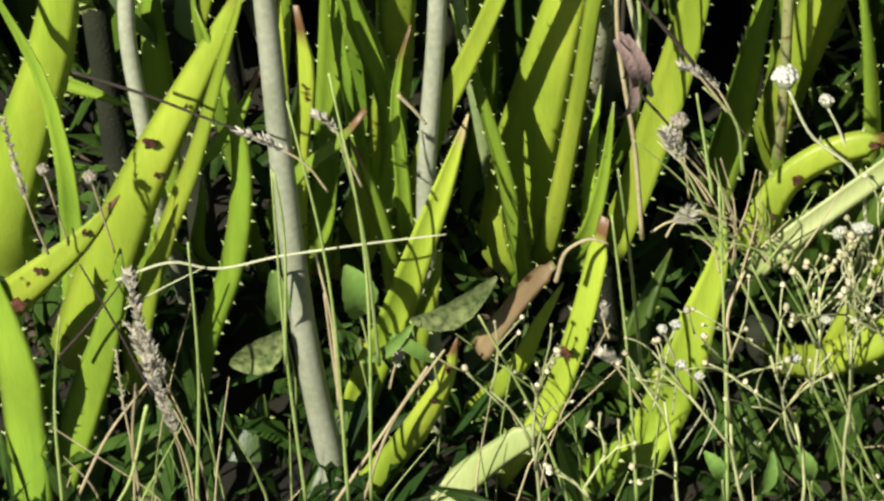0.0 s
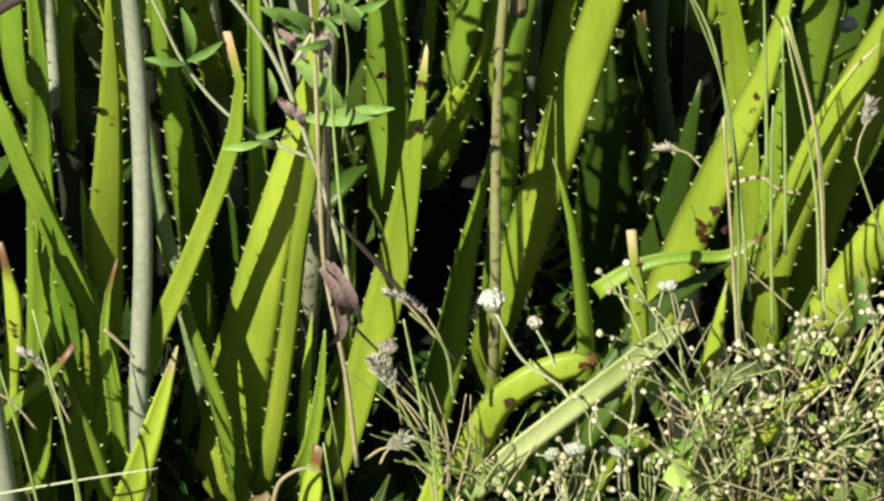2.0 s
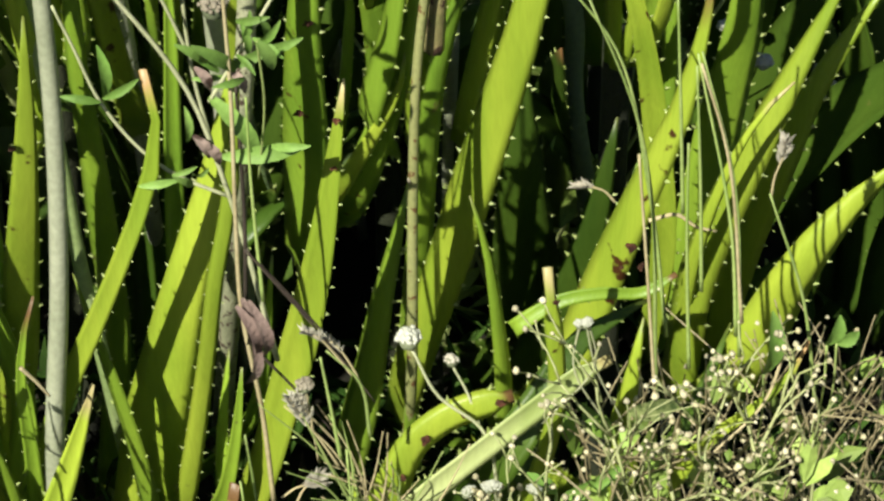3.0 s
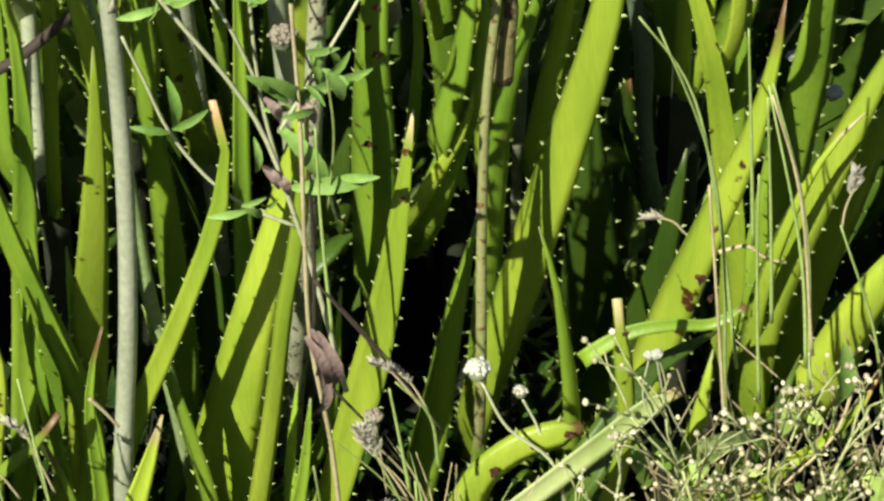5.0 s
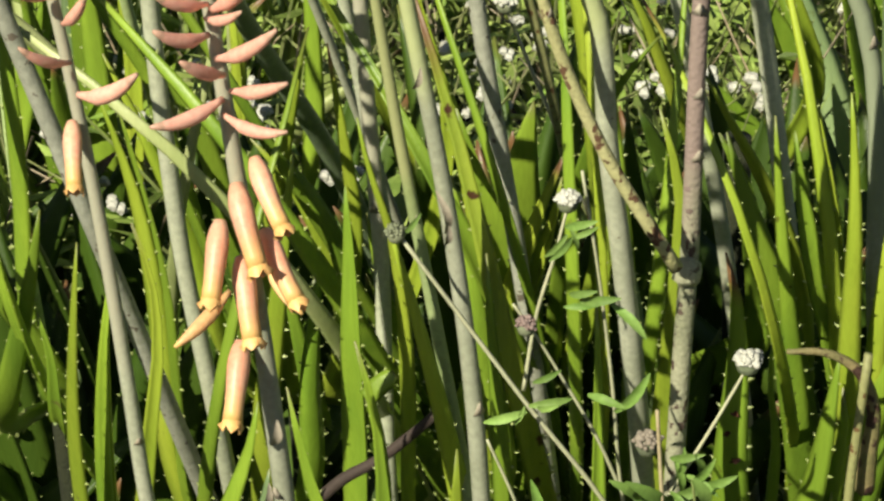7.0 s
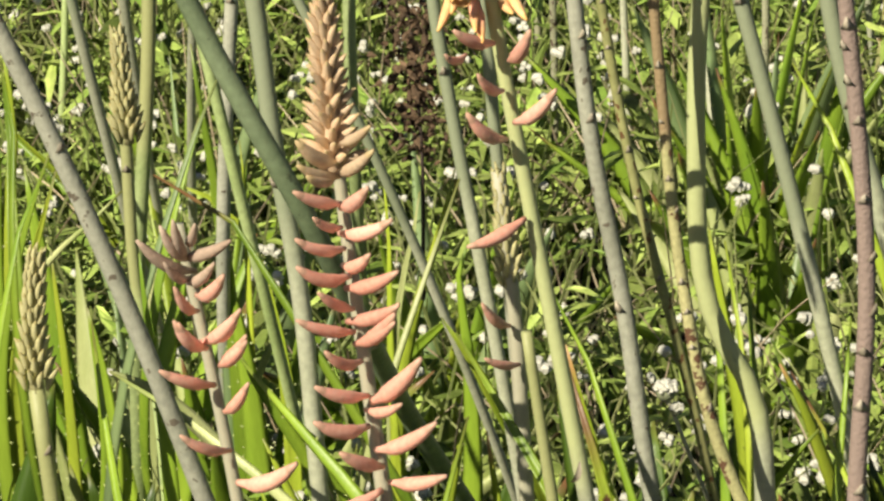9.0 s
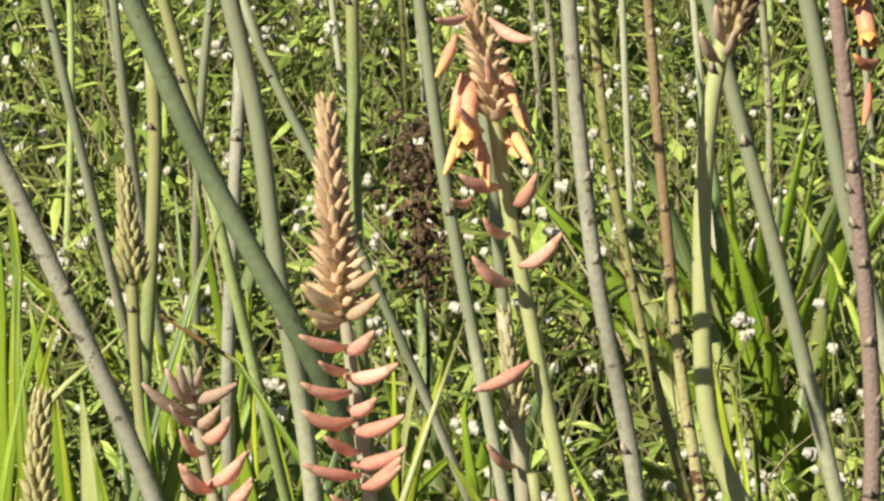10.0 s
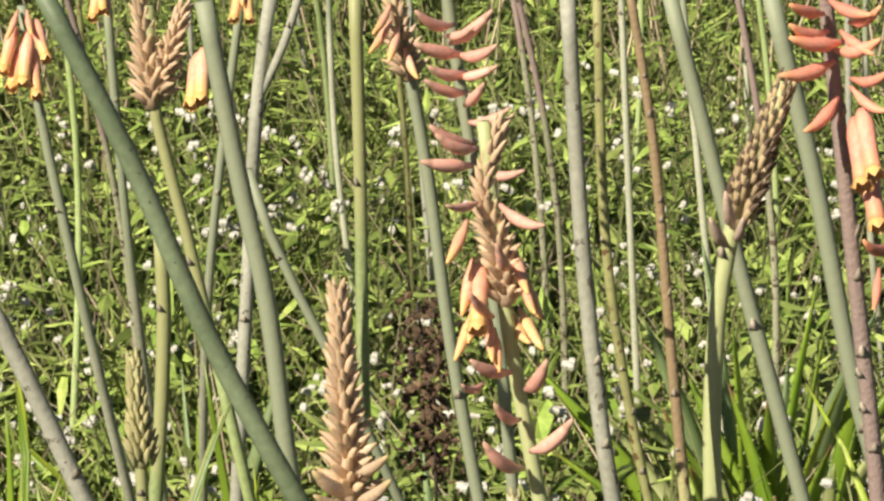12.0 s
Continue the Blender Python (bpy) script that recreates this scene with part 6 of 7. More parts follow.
for y0, y1, dens, hh in ((2.1, 3.2, 150, 0.24), (3.2, 5.0, 95, 0.28), (5.0, 8.5, 55, 0.36)):
    ym = (y0 + y1) / 2
    for k in range(int(14 * (y1 - y0) * 5)):
        y = field.uniform(y0 - 0.5, y1)
        x = field.choice((-1, 1)) * field.uniform(0.2 * y + 0.25, 3.4)
        weed(x, y, hh * field.uniform(0.6, 1.2))
    for k in range(int(dens * (y1 - y0) * (0.36 * ym + 0.4))):
        y = field.uniform(y0, y1)
        x = field.uniform(-0.24 * y - 0.2, 0.12 * y + 0.2)
        weed(x, y, hh * field.uniform(0.6, 1.3))
        if field.random() < 0.95:
            for j in range(8):
                a, size = field.uniform(0, 6.28), field.uniform(0.14, 0.38)
                b = Vector((x + field.uniform(-0.05, 0.05), y + field.uniform(-0.05, 0.05), 0))
                e = b + unit(a, field.uniform(0.7, 1.4)) * size
                if j < 6:
                    way = (e - b).normalized()
                    leaves.blade(b, way, way.cross(Vector((field.uniform(-0.5, 0.5), -1, 0.3))).normalized(), size * 0.9, field.uniform(0.002, 0.0065), 0.3, field.uniform(0.05, 0.3))
                if j % 2:
                    (straw if field.random() < 0.55 else stems).rod([b, (b + e) / 2 + Vector((0, 0, size * 0.12)), e], 0.0022, 0.0006, 3, 4)
        # taller dry stalks rise from the far weeds
        for j in range(1 if y > 4.4 and field.random() < 0.5 else 0):
            size = field.uniform(0.30, 0.62)
            b = Vector((x + field.uniform(-0.15, 0.15), y + field.uniform(-0.15, 0.15), 0))
            e = b + unit(field.uniform(0, 6.28), field.uniform(1.25, 1.5)) * size
            straw.rod([b, (b + e) / 2 + Vector((field.uniform(-0.02, 0.02), 0, 0)), e], 0.0030, 0.0013, 4, 4)
leaves.place("weed_foliage", WEED, "thick low green weeds behind the aloe bed", "weeds")
stems.place("weed_stems", WEED_STEM, "thin pale green stems of the weeds", "weeds")
heads.place("white_flower_heads", WHITE, "small white flower heads dotted over the weeds", "wildflowers")
straw.place("dry_grass", STRAW, "dry straw-coloured grass among the weeds", "grass")
# the weed field goes on to either side
for ob in [o for o in scene.objects if o.name in ("weed_foliage", "weed_stems", "white_flower_heads", "dry_grass")]:
    for shift in (-4.6, -2.4, 2.4, 4.6):
        more = new(ob.name, ob.data)
        more.location = (shift, 0.1, 0)
        tagged(more, {"weed_foliage": "low green weeds beside the aloe bed", "weed_stems": "pale weed stems beside the aloe bed", "white_flower_heads": "white flower heads beside the bed", "dry_grass": "dry grass beside the aloe bed"}[ob.name], "weeds", kind="stuff")

# ---- weeds and grasses in front of the bed ----
WEED_LEAF = material("broad_weed_leaf", (0.12, 0.23, 0.04), (0.23, 0.35, 0.09), 40, 0.55, 0.2, vary=0.25, spec=0.25)
WEED_PALE = material("pale_weed_stem", (0.44, 0.45, 0.27), (0.58, 0.58, 0.38), 40, 0.6, 0.1, vary=0.15)
SPRIG = material("sprig_stem", (0.36, 0.39, 0.17), (0.50, 0.51, 0.27), 40, 0.6, 0.1, vary=0.2)
GRASS = material("grass_stem", (0.24, 0.33, 0.09), (0.38, 0.45, 0.16), 40, 0.55, 0.1, vary=0.25)
HAY = material("hay", (0.38, 0.31, 0.17), (0.56, 0.47, 0.29), 60, 0.75, 0.2, vary=0.25)
FLUFF = material("seed_plume", (0.42, 0.38, 0.31), (0.60, 0.56, 0.48), 90, 0.9, 0.2, vary=0.15, island=True)
TWIG = material("dark_twig", (0.03, 0.02, 0.015), (0.07, 0.05, 0.04), 60, 0.8, 0.3, vary=0.2)
HUSK = material("withered_leaf", (0.17, 0.11, 0.10), (0.36, 0.27, 0.24), 60, 0.85, 0.6, (0.05, 0.025, 0.02), 0.05, vary=0.1)
MOTTLED = material("mottled_leaf", (0.05, 0.085, 0.015), (0.26, 0.30, 0.11), 700, 0.8, 0.5, (0.06, 0.06, 0.03), 0.1, vary=0.1)
CREAM = material("cream_bud", (0.46, 0.40, 0.23), (0.68, 0.62, 0.46), 90, 0.7, 0.1, vary=0.35, island=True)
CALYX = material("calyx", (0.13, 0.16, 0.09), (0.24, 0.26, 0.16), 90, 0.8, 0.2, vary=0.15)
LITTER = material("litter", (0.05, 0.035, 0.02), (0.14, 0.10, 0.06), 60, 0.9, 0.2, vary=0.4, island=True)
DEAD = material("dead_seed_heads", (0.06, 0.037, 0.02), (0.15, 0.095, 0.055), 60, 0.9, 0.3, vary=0.5, island=True)
DRY_HEAD = material("dry_flower_head", (0.26, 0.22, 0.17), (0.42, 0.37, 0.30), 90, 0.9, 0.3, vary=0.1)
# leaf green lowered to near black, as the shade under the aloes
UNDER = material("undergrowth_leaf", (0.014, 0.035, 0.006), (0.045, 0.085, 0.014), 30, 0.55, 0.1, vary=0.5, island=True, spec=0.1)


def strand(pts, r, mat, label, name="grass_stem", category="grass", r1=None, parent=None):
    """One bare stem, twig or straw."""
    o = Vector(pts[0])
    me = mesh_of(name, *loft(tube([Vector(q) - o for q in pts], [r, r1 or r * 0.55], 6, 5 * len(pts))), mat)
    ob = new(name, me)
    ob.location = o
    return tagged(ob, label, category, "grasses in front of the bed" if category == "grass" else "")


def stem_part(th, pts, r, mat, name="stem"):
    o = th.location
    return part(name, mesh_of(name, *loft(tube([Vector(q) - o for q in pts], [r, r * 0.7], 6, 5 * len(pts))), mat), th)


def leaf_part(th, base, tip, wide, mat, sag=0.15, name="leaf", turn=0.5):
    """A thin pointed leaf with a folded midrib and a wavy edge."""
    wide *= 0.8
    o = th.location
    a, b = Vector(base) - o, Vector(tip) - o
    d = b - a
    size = d.length
    side = d.cross(Vector((turn, -1, 0.5))).normalized()
    up = side.cross(d).normalized()
    rings, n = [], 14
    for i in range(n + 1):
        s = i / n
        w = wide * 0.5 * (math.sin(math.pi * min(1, s * 0.92 + 0.06)) ** 0.75) * (1 + 0.05 * math.sin(s * 31))
        c = a + d * s + up * size * sag * math.sin(math.pi * s)
        rings.append([c - side * w + up * w * 0.3, c - side * w * 0.5 + up * w * 0.08, c, c + side * w * 0.5 + up * w * 0.08, c + side * w + up * w * 0.3])
    return part(name, mesh_of(name, *loft(rings, False, False), mat), th)


def flower_head(th, centre, r, mat, petals=26):
    """A rounded daisy head: a green cup with crowded short petals."""
    o = th.location
    c = Vector(centre) - o
    cup = [[c + Vector((math.cos(a) * f * r, math.sin(a) * f * r, z * r)) for a in (2 * math.pi * j / 8 for j in range(8))] for f, z in ((0.25, -1.0), (0.6, -0.75), (0.75, -0.2), (0.5, 0.1))]
    part("calyx", mesh_of("calyx", *loft(cup), CALYX), th)
    hp = Heap()
    count = petals * 2
    for k in range(count):
        f = math.sqrt((k + 0.5) / count)
        a = k * 2.39996
        q = c + Vector((math.cos(a) * f * r * 0.76, math.sin(a) * f * r * 0.76, r * (0.35 - 0.45 * f * f))) + Vector((rng.gauss(0, 1), rng.gauss(0, 1), rng.gauss(0, 1))) * r * 0.06
        hp.ball(q, r * rng.uniform(0.11, 0.24), rng.uniform(0.6, 1.1))
    ob = part("flower_head", mesh_of("flower_head", hp.v, hp.f, mat), th)
    return ob


def herb(base, label, category="weed", name="leafy_weed"):
    return thing(name, base, label, category, "weeds in front of the bed")


def plume(pts, wide, label, dens=70, mat=None, r=0.0007):
    """A grass stem whose end carries a feathery seed plume."""
    th = thing("plume_grass", pts[0], label, "grass", "grasses in front of the bed")
    stem_part(th, pts, r, mat or HAY)
    o = th.location
    loc = [Vector(q) - o for q in pts]
    hp = Heap()
    for k in range(dens):
        f = 0.55 + 0.45 * rng.random()
        q = curve_at(loc, f)
        t = (curve_at(loc, min(f + 0.02, 1)) - curve_at(loc, f - 0.02)).normalized()
        a = rng.uniform(0, 6.28)
        out = Vector((math.cos(a), math.sin(a), 0.2))
        way = (t * 0.9 + out * 0.7).normalized()
        hp.blade(q, way, way.cross(Vector((0.3, -1, 0))).normalized(), wide * rng.uniform(0.5, 1.1), wide * 0.11, 0.4)
    tagged(part("seed_plume", mesh_of("seed_plume", hp.v, hp.f, FLUFF, False), th, "pale feathery seed plume"), kind="stuff")
    return th


def sprig(base, top, spread, label, tips=3, seed=1):
    """A fine, much-branched wildflower with tiny cream buds at the ends."""
    r_ = random.Random(seed)
    th = thing("wildflower", base, label, "wildflower", "fine wildflowers in front of the bed")
    o = th.location
    st_, bd = Heap(), Heap()

    def branch(a, d, size, depth):
        b = a + d * size
        mid = (a + b) / 2 + Vector((r_.uniform(-1, 1), r_.uniform(-1, 1), r_.uniform(0, 1))) * size * 0.06
        st_.rod([a, mid, b], 0.0005 + 0.00022 * depth, 0.00045 + 0.0002 * max(depth - 1, 0), 4, 3)
        if depth == 0:
            for m in range(r_.choice([1, 1, 2])):
                bd.ball(b + Vector((r_.gauss(0, 0.0007), r_.gauss(0, 0.0007), r_.gauss(0, 0.0007))) * m, r_.uniform(0.0008, 0.0020), r_.uniform(0.7, 1.3))
            return
        for k in range(r_.choice([2, 2, 3])):
            e = (d + Vector((r_.uniform(-1, 1), r_.uniform(-1, 0.6), r_.uniform(-0.3, 0.7))) * spread).normalized()
            branch(b if k else a.lerp(b, 0.7), e, size * r_.uniform(0.5, 0.8), depth - 1)

    d = Vector(top) - Vector(base)
    branch(Vector((0, 0, 0)), d.normalized(), d.length * 0.5, tips)
    tagged(part("branching_stem", mesh_of("branching_stem", st_.v, st_.f, SPRIG), th), kind="stuff")
    tagged(part("bud_spray", mesh_of("bud_spray", bd.v, bd.f, CREAM), th, "tiny cream flower buds"), kind="stuff")
    return th


# tall leafy weed with long pale stems and white heads
w = herb((0.095, 1.400, 0.282), "sprawling leafy weed with pale stems and white daisies")
stem_part(w, [(0.101, 1.400, 0.282), (0.076, 1.400, 0.390), (0.058, 1.400, 0.448), (0.010, 1.400, 0.524), (-0.047, 1.400, 0.613)], 0.0015, WEED_PALE)
stem_part(w, [(0.077, 1.410, 0.380), (0.048, 1.410, 0.396), (0.014, 1.410, 0.439), (0.001, 1.410, 0.473), (-0.008, 1.410, 0.496)], 0.0011, WEED_PALE)
stem_part(w, [(0.071, 1.420, 0.397), (0.060, 1.420, 0.448), (0.053, 1.420, 0.524), (0.046, 1.420, 0.584), (0.038, 1.420, 0.638)], 0.0011, WEED_PALE)
stem_part(w, [(0.057, 1.410, 0.468), (0.045, 1.410, 0.498), (0.032, 1.410, 0.524), (0.016, 1.410, 0.554), (0.005, 1.410, 0.572)], 0.0010, WEED_PALE)
stem_part(w, [(0.067, 1.390, 0.451), (0.086, 1.390, 0.487), (0.104, 1.390, 0.522), (0.116, 1.390, 0.547)], 0.0011, WEED_PALE)
stem_part(w, [(0.010, 1.420, 0.518), (0.017, 1.420, 0.563), (0.026, 1.420, 0.596), (0.031, 1.420, 0.618)], 0.0011, WEED_PALE)
flower_head(w, (0.116, 1.385, 0.555), 0.0085, WHITE, 34)
flower_head(w, (0.031, 1.410, 0.629), 0.0075, WHITE, 30)
flower_head(w, (0.070, 1.400, 0.501), 0.0085, DRY_HEAD, 26)
flower_head(w, (0.011, 1.400, 0.567), 0.0065, HUSK, 20)
flower_head(w, (-0.050, 1.400, 0.618), 0.0065, CALYX, 18)
def weed_leaf(base, tip):
    leaf_part(w, base, tip, (Vector(tip) - Vector(base)).length * 0.27, WEED_LEAF)


weed_leaf((0.011, 1.390, 0.524), (-0.010, 1.390, 0.518))
weed_leaf((0.012, 1.390, 0.527), (0.033, 1.390, 0.531))
weed_leaf((0.010, 1.390, 0.527), (0.004, 1.390, 0.516))
weed_leaf((0.014, 1.400, 0.446), (-0.006, 1.400, 0.450))
weed_leaf((0.015, 1.400, 0.448), (0.033, 1.400, 0.459))
weed_leaf((0.016, 1.400, 0.449), (0.013, 1.400, 0.479))
weed_leaf((0.054, 1.410, 0.511), (0.071, 1.410, 0.533))
weed_leaf((0.075, 1.390, 0.471), (0.100, 1.390, 0.483))
weed_leaf((0.072, 1.390, 0.468), (0.053, 1.390, 0.484))
weed_leaf((0.083, 1.390, 0.484), (0.087, 1.390, 0.503))
weed_leaf((0.067, 1.390, 0.454), (0.092, 1.390, 0.417))
weed_leaf((0.073, 1.390, 0.418), (0.115, 1.390, 0.423))
weed_leaf((0.051, 1.400, 0.398), (0.031, 1.400, 0.395))
weed_leaf((0.048, 1.400, 0.401), (0.061, 1.400, 0.406))
weed_leaf((0.046, 1.410, 0.571), (0.029, 1.410, 0.570))
weed_leaf((0.033, 1.420, 0.602), (0.046, 1.420, 0.608))
weed_leaf((0.031, 1.420, 0.604), (0.020, 1.420, 0.592))
weed_leaf((0.032, 1.420, 0.608), (0.036, 1.420, 0.595))
weed_leaf((-0.047, 1.400, 0.616), (-0.038, 1.400, 0.627))
weed_leaf((0.014, 1.400, 0.534), (0.028, 1.400, 0.541))
weed_leaf((0.059, 1.400, 0.458), (0.076, 1.400, 0.459))
weed_leaf((0.056, 1.400, 0.421), (0.055, 1.400, 0.442))
weed_leaf((0.086, 1.390, 0.477), (0.082, 1.390, 0.497))
weed_leaf((0.080, 1.385, 0.500), (0.096, 1.375, 0.508))
weed_leaf((0.088, 1.385, 0.490), (0.103, 1.375, 0.484))
weed_leaf((0.094, 1.385, 0.488), (0.091, 1.375, 0.509))
weed_leaf((0.080, 1.385, 0.472), (0.058, 1.375, 0.493))
weed_leaf((0.084, 1.385, 0.467), (0.068, 1.375, 0.469))
weed_leaf((0.094, 1.385, 0.484), (0.112, 1.375, 0.496))
weed_leaf((0.080, 1.385, 0.481), (0.089, 1.375, 0.475))
weed_leaf((0.036, 1.385, 0.587), (0.055, 1.375, 0.594))
weed_leaf((0.051, 1.385, 0.585), (0.067, 1.375, 0.572))
weed_leaf((0.040, 1.385, 0.536), (0.058, 1.375, 0.534))
weed_leaf((0.058, 1.385, 0.412), (0.066, 1.375, 0.422))
weed_leaf((0.097, 1.385, 0.427), (0.116, 1.375, 0.433))
weed_leaf((0.058, 1.385, 0.405), (0.048, 1.375, 0.417))
weed_leaf((0.016, 1.385, 0.529), (0.026, 1.375, 0.536))
weed_leaf((0.029, 1.385, 0.627), (0.044, 1.375, 0.635))
weed_leaf((0.032, 1.385, 0.621), (0.021, 1.375, 0.614))
weed_leaf((0.031, 1.385, 0.591), (0.044, 1.375, 0.598))
weed_leaf((0.066, 1.385, 0.477), (0.050, 1.375, 0.494))
weed_leaf((0.088, 1.385, 0.487), (0.101, 1.375, 0.506))
for q in ((0.060, 1.395, 0.468), (0.059, 1.395, 0.428), (0.064, 1.395, 0.424), (0.077, 1.395, 0.466)):
    leaf_part(w, q, (q[0] + 0.008, q[1] - 0.003, q[2] - 0.012), 0.007, HUSK, 0.3, "withered_leaf")

d = herb((0.217, 1.370, 0.203), "slender daisy with one white head and a dry one", "daisy", "daisy")
stem_part(d, [(0.216, 1.360, 0.212), (0.204, 1.360, 0.264), (0.182, 1.360, 0.285), (0.167, 1.360, 0.317)], 0.0011, WEED_PALE)
flower_head(d, (0.165, 1.355, 0.329), 0.0078, WHITE, 40)
stem_part(d, [(0.205, 1.370, 0.256), (0.197, 1.370, 0.281), (0.190, 1.370, 0.296)], 0.0009, WEED_PALE)
flower_head(d, (0.189, 1.370, 0.302), 0.0048, FLUFF, 14)
d = herb((0.064, 2.000, 0.308), "white daisy on a thin stem behind the bed", "daisy", "daisy")
stem_part(d, [(0.064, 2.000, 0.308), (0.045, 2.000, 0.363), (0.023, 2.000, 0.421), (0.010, 2.000, 0.457)], 0.0018, WEED_PALE)
flower_head(d, (0.009, 2.000, 0.465), 0.0095, WHITE, 34)
flower_head(d, (0.016, 2.000, 0.451), 0.006, WHITE, 20)

# withered leaf on its dry stem
h = thing("withered_plant", (0.098, 1.380, 0.201), "dry brown stem with a crumpled withered leaf", "dead plant")
stem_part(h, [(0.098, 1.380, 0.201), (0.092, 1.380, 0.263), (0.081, 1.380, 0.336), (0.079, 1.380, 0.386), (0.077, 1.380, 0.463), (0.073, 1.380, 0.530)], 0.0014, HAY)
stem_part(h, [(0.084, 1.390, 0.329), (0.084, 1.390, 0.371), (0.082, 1.390, 0.423), (0.080, 1.390, 0.460)], 0.0012, TWIG)
for a_, b_, wd in (((0.081, 1.365, 0.349), (0.083, 1.365, 0.319), 0.010), ((0.078, 1.360, 0.348), (0.088, 1.360, 0.317), 0.009), ((0.086, 1.365, 0.333), (0.081, 1.365, 0.294), 0.008), ((0.084, 1.360, 0.351), (0.091, 1.360, 0.315), 0.009)):
    leaf_part(h, a_, b_, wd, HUSK, 0.3, "withered_leaf")

# a dead leaf bent over like a hook
BROWNED = material("browned_leaf", (0.14, 0.14, 0.05), (0.30, 0.22, 0.11), 90, 0.7, 0.4, (0.06, 0.03, 0.02), 0.18, fleck=110)
strand([(0.186, 1.472, 0.425), (0.187, 1.470, 0.450), (0.188, 1.470, 0.476), (0.179, 1.470, 0.498), (0.163, 1.470, 0.508), (0.143, 1.470, 0.509)], 0.0056, BROWNED, "browned aloe leaf bent over like a hook", "dead_leaf", "leaf", 0.0015)

# straws, twigs and long grass
strand([(-0.180, 1.340, 0.208), (-0.146, 1.340, 0.220), (-0.133, 1.340, 0.216), (-0.093, 1.340, 0.224), (-0.048, 1.340, 0.232), (-0.007, 1.340, 0.238)], 0.0009, WEED_PALE, "long pale bent straw lying across the stalks", "straw")
strand([(-0.177, 1.340, 0.188), (-0.152, 1.340, 0.205), (-0.134, 1.340, 0.216)], 0.0006, WEED_PALE, "short side straw of a long bent stem", "straw")
strand([(-0.194, 1.350, 0.337), (-0.158, 1.350, 0.322), (-0.124, 1.350, 0.305), (-0.096, 1.350, 0.292)], 0.0011, TWIG, "thin dark dry twig over the leaves", "twig", "twig")
strand([(0.082, 1.350, 0.390), (0.108, 1.350, 0.353), (0.133, 1.350, 0.316), (0.148, 1.350, 0.291)], 0.0008, TWIG, "thin black twig among the leaves", "twig", "twig")
strand([(0.090, 1.370, 0.366), (0.106, 1.370, 0.345), (0.123, 1.370, 0.321)], 0.0011, TWIG, "short dark twig by the flowers", "twig", "twig")
strand([(0.089, 1.370, 0.311), (0.106, 1.370, 0.289), (0.130, 1.370, 0.254)], 0.0009, TWIG, "dark bent twig in the grass", "twig", "twig")
strand([(-0.097, 1.500, 0.404), (-0.082, 1.500, 0.418), (-0.067, 1.500, 0.427), (-0.050, 1.500, 0.441), (-0.032, 1.500, 0.458)], 0.0036, TWIG, "thick dark dead branch between the leaves", "dead_branch", "branch", 0.0028)
strand([(-0.219, 1.360, 0.134), (-0.198, 1.360, 0.162), (-0.175, 1.360, 0.197)], 0.0009, TWIG, "crossing dark twig beside spotted leaves", "twig", "twig")
strand([(-0.168, 1.360, 0.108), (-0.186, 1.360, 0.162), (-0.201, 1.360, 0.202)], 0.0009, TWIG, "dark twig crossing another", "twig", "twig")
strand([(0.051, 1.350, 0.197), (0.058, 1.350, 0.220), (0.069, 1.350, 0.226), (0.078, 1.350, 0.223)], 0.0014, HAY, "pale hooked dry tip on the leaves", "straw")
strand([(0.286, 1.370, 0.385), (0.300, 1.370, 0.388), (0.311, 1.370, 0.380), (0.321, 1.370, 0.377)], 0.0013, HAY, "pale curled dry tendril", "straw")
strand([(-0.031, 1.360, 0.314), (-0.023, 1.360, 0.304), (-0.017, 1.360, 0.295)], 0.0013, HAY, "pale bent dry leaf tip", "straw")
def grass(*pts):
    strand(pts, 0.0011, GRASS, "thin green grass stem before the aloes", r1=0.0006)


grass((-0.061, 1.330, 0.051), (-0.070, 1.330, 0.234), (-0.086, 1.330, 0.333))
grass((-0.049, 1.340, 0.041), (-0.051, 1.340, 0.244), (-0.065, 1.340, 0.343))
grass((-0.085, 1.340, 0.041), (-0.093, 1.340, 0.167), (-0.096, 1.340, 0.282))
grass((-0.219, 1.330, 0.052), (-0.217, 1.330, 0.136), (-0.210, 1.330, 0.192))
grass((-0.145, 1.330, 0.051), (-0.139, 1.330, 0.156), (-0.140, 1.330, 0.242))
grass((0.098, 1.330, 0.050), (0.088, 1.330, 0.174), (0.078, 1.330, 0.259))
grass((0.061, 1.330, 0.050), (0.044, 1.330, 0.109), (0.010, 1.330, 0.191))
grass((0.148, 1.330, 0.049), (0.140, 1.330, 0.174), (0.132, 1.330, 0.277))
grass((0.226, 1.330, 0.049), (0.181, 1.330, 0.158), (0.151, 1.330, 0.225))
grass((0.231, 1.330, 0.062), (0.189, 1.330, 0.174), (0.168, 1.330, 0.232))
grass((0.294, 1.350, 0.284), (0.271, 1.350, 0.466), (0.245, 1.350, 0.530))
grass((0.337, 1.360, 0.304), (0.325, 1.360, 0.417), (0.304, 1.360, 0.491))
grass((0.377, 1.350, 0.280), (0.365, 1.350, 0.346), (0.342, 1.350, 0.413))
grass((0.311, 1.360, 0.298), (0.304, 1.360, 0.384), (0.301, 1.360, 0.438))
grass((0.145, 1.340, 0.277), (0.138, 1.340, 0.314), (0.122, 1.340, 0.333))
grass((0.130, 1.340, 0.263), (0.124, 1.340, 0.300), (0.119, 1.340, 0.329))
grass((0.298, 1.360, 0.319), (0.283, 1.360, 0.411), (0.258, 1.360, 0.501), (0.237, 1.360, 0.530))
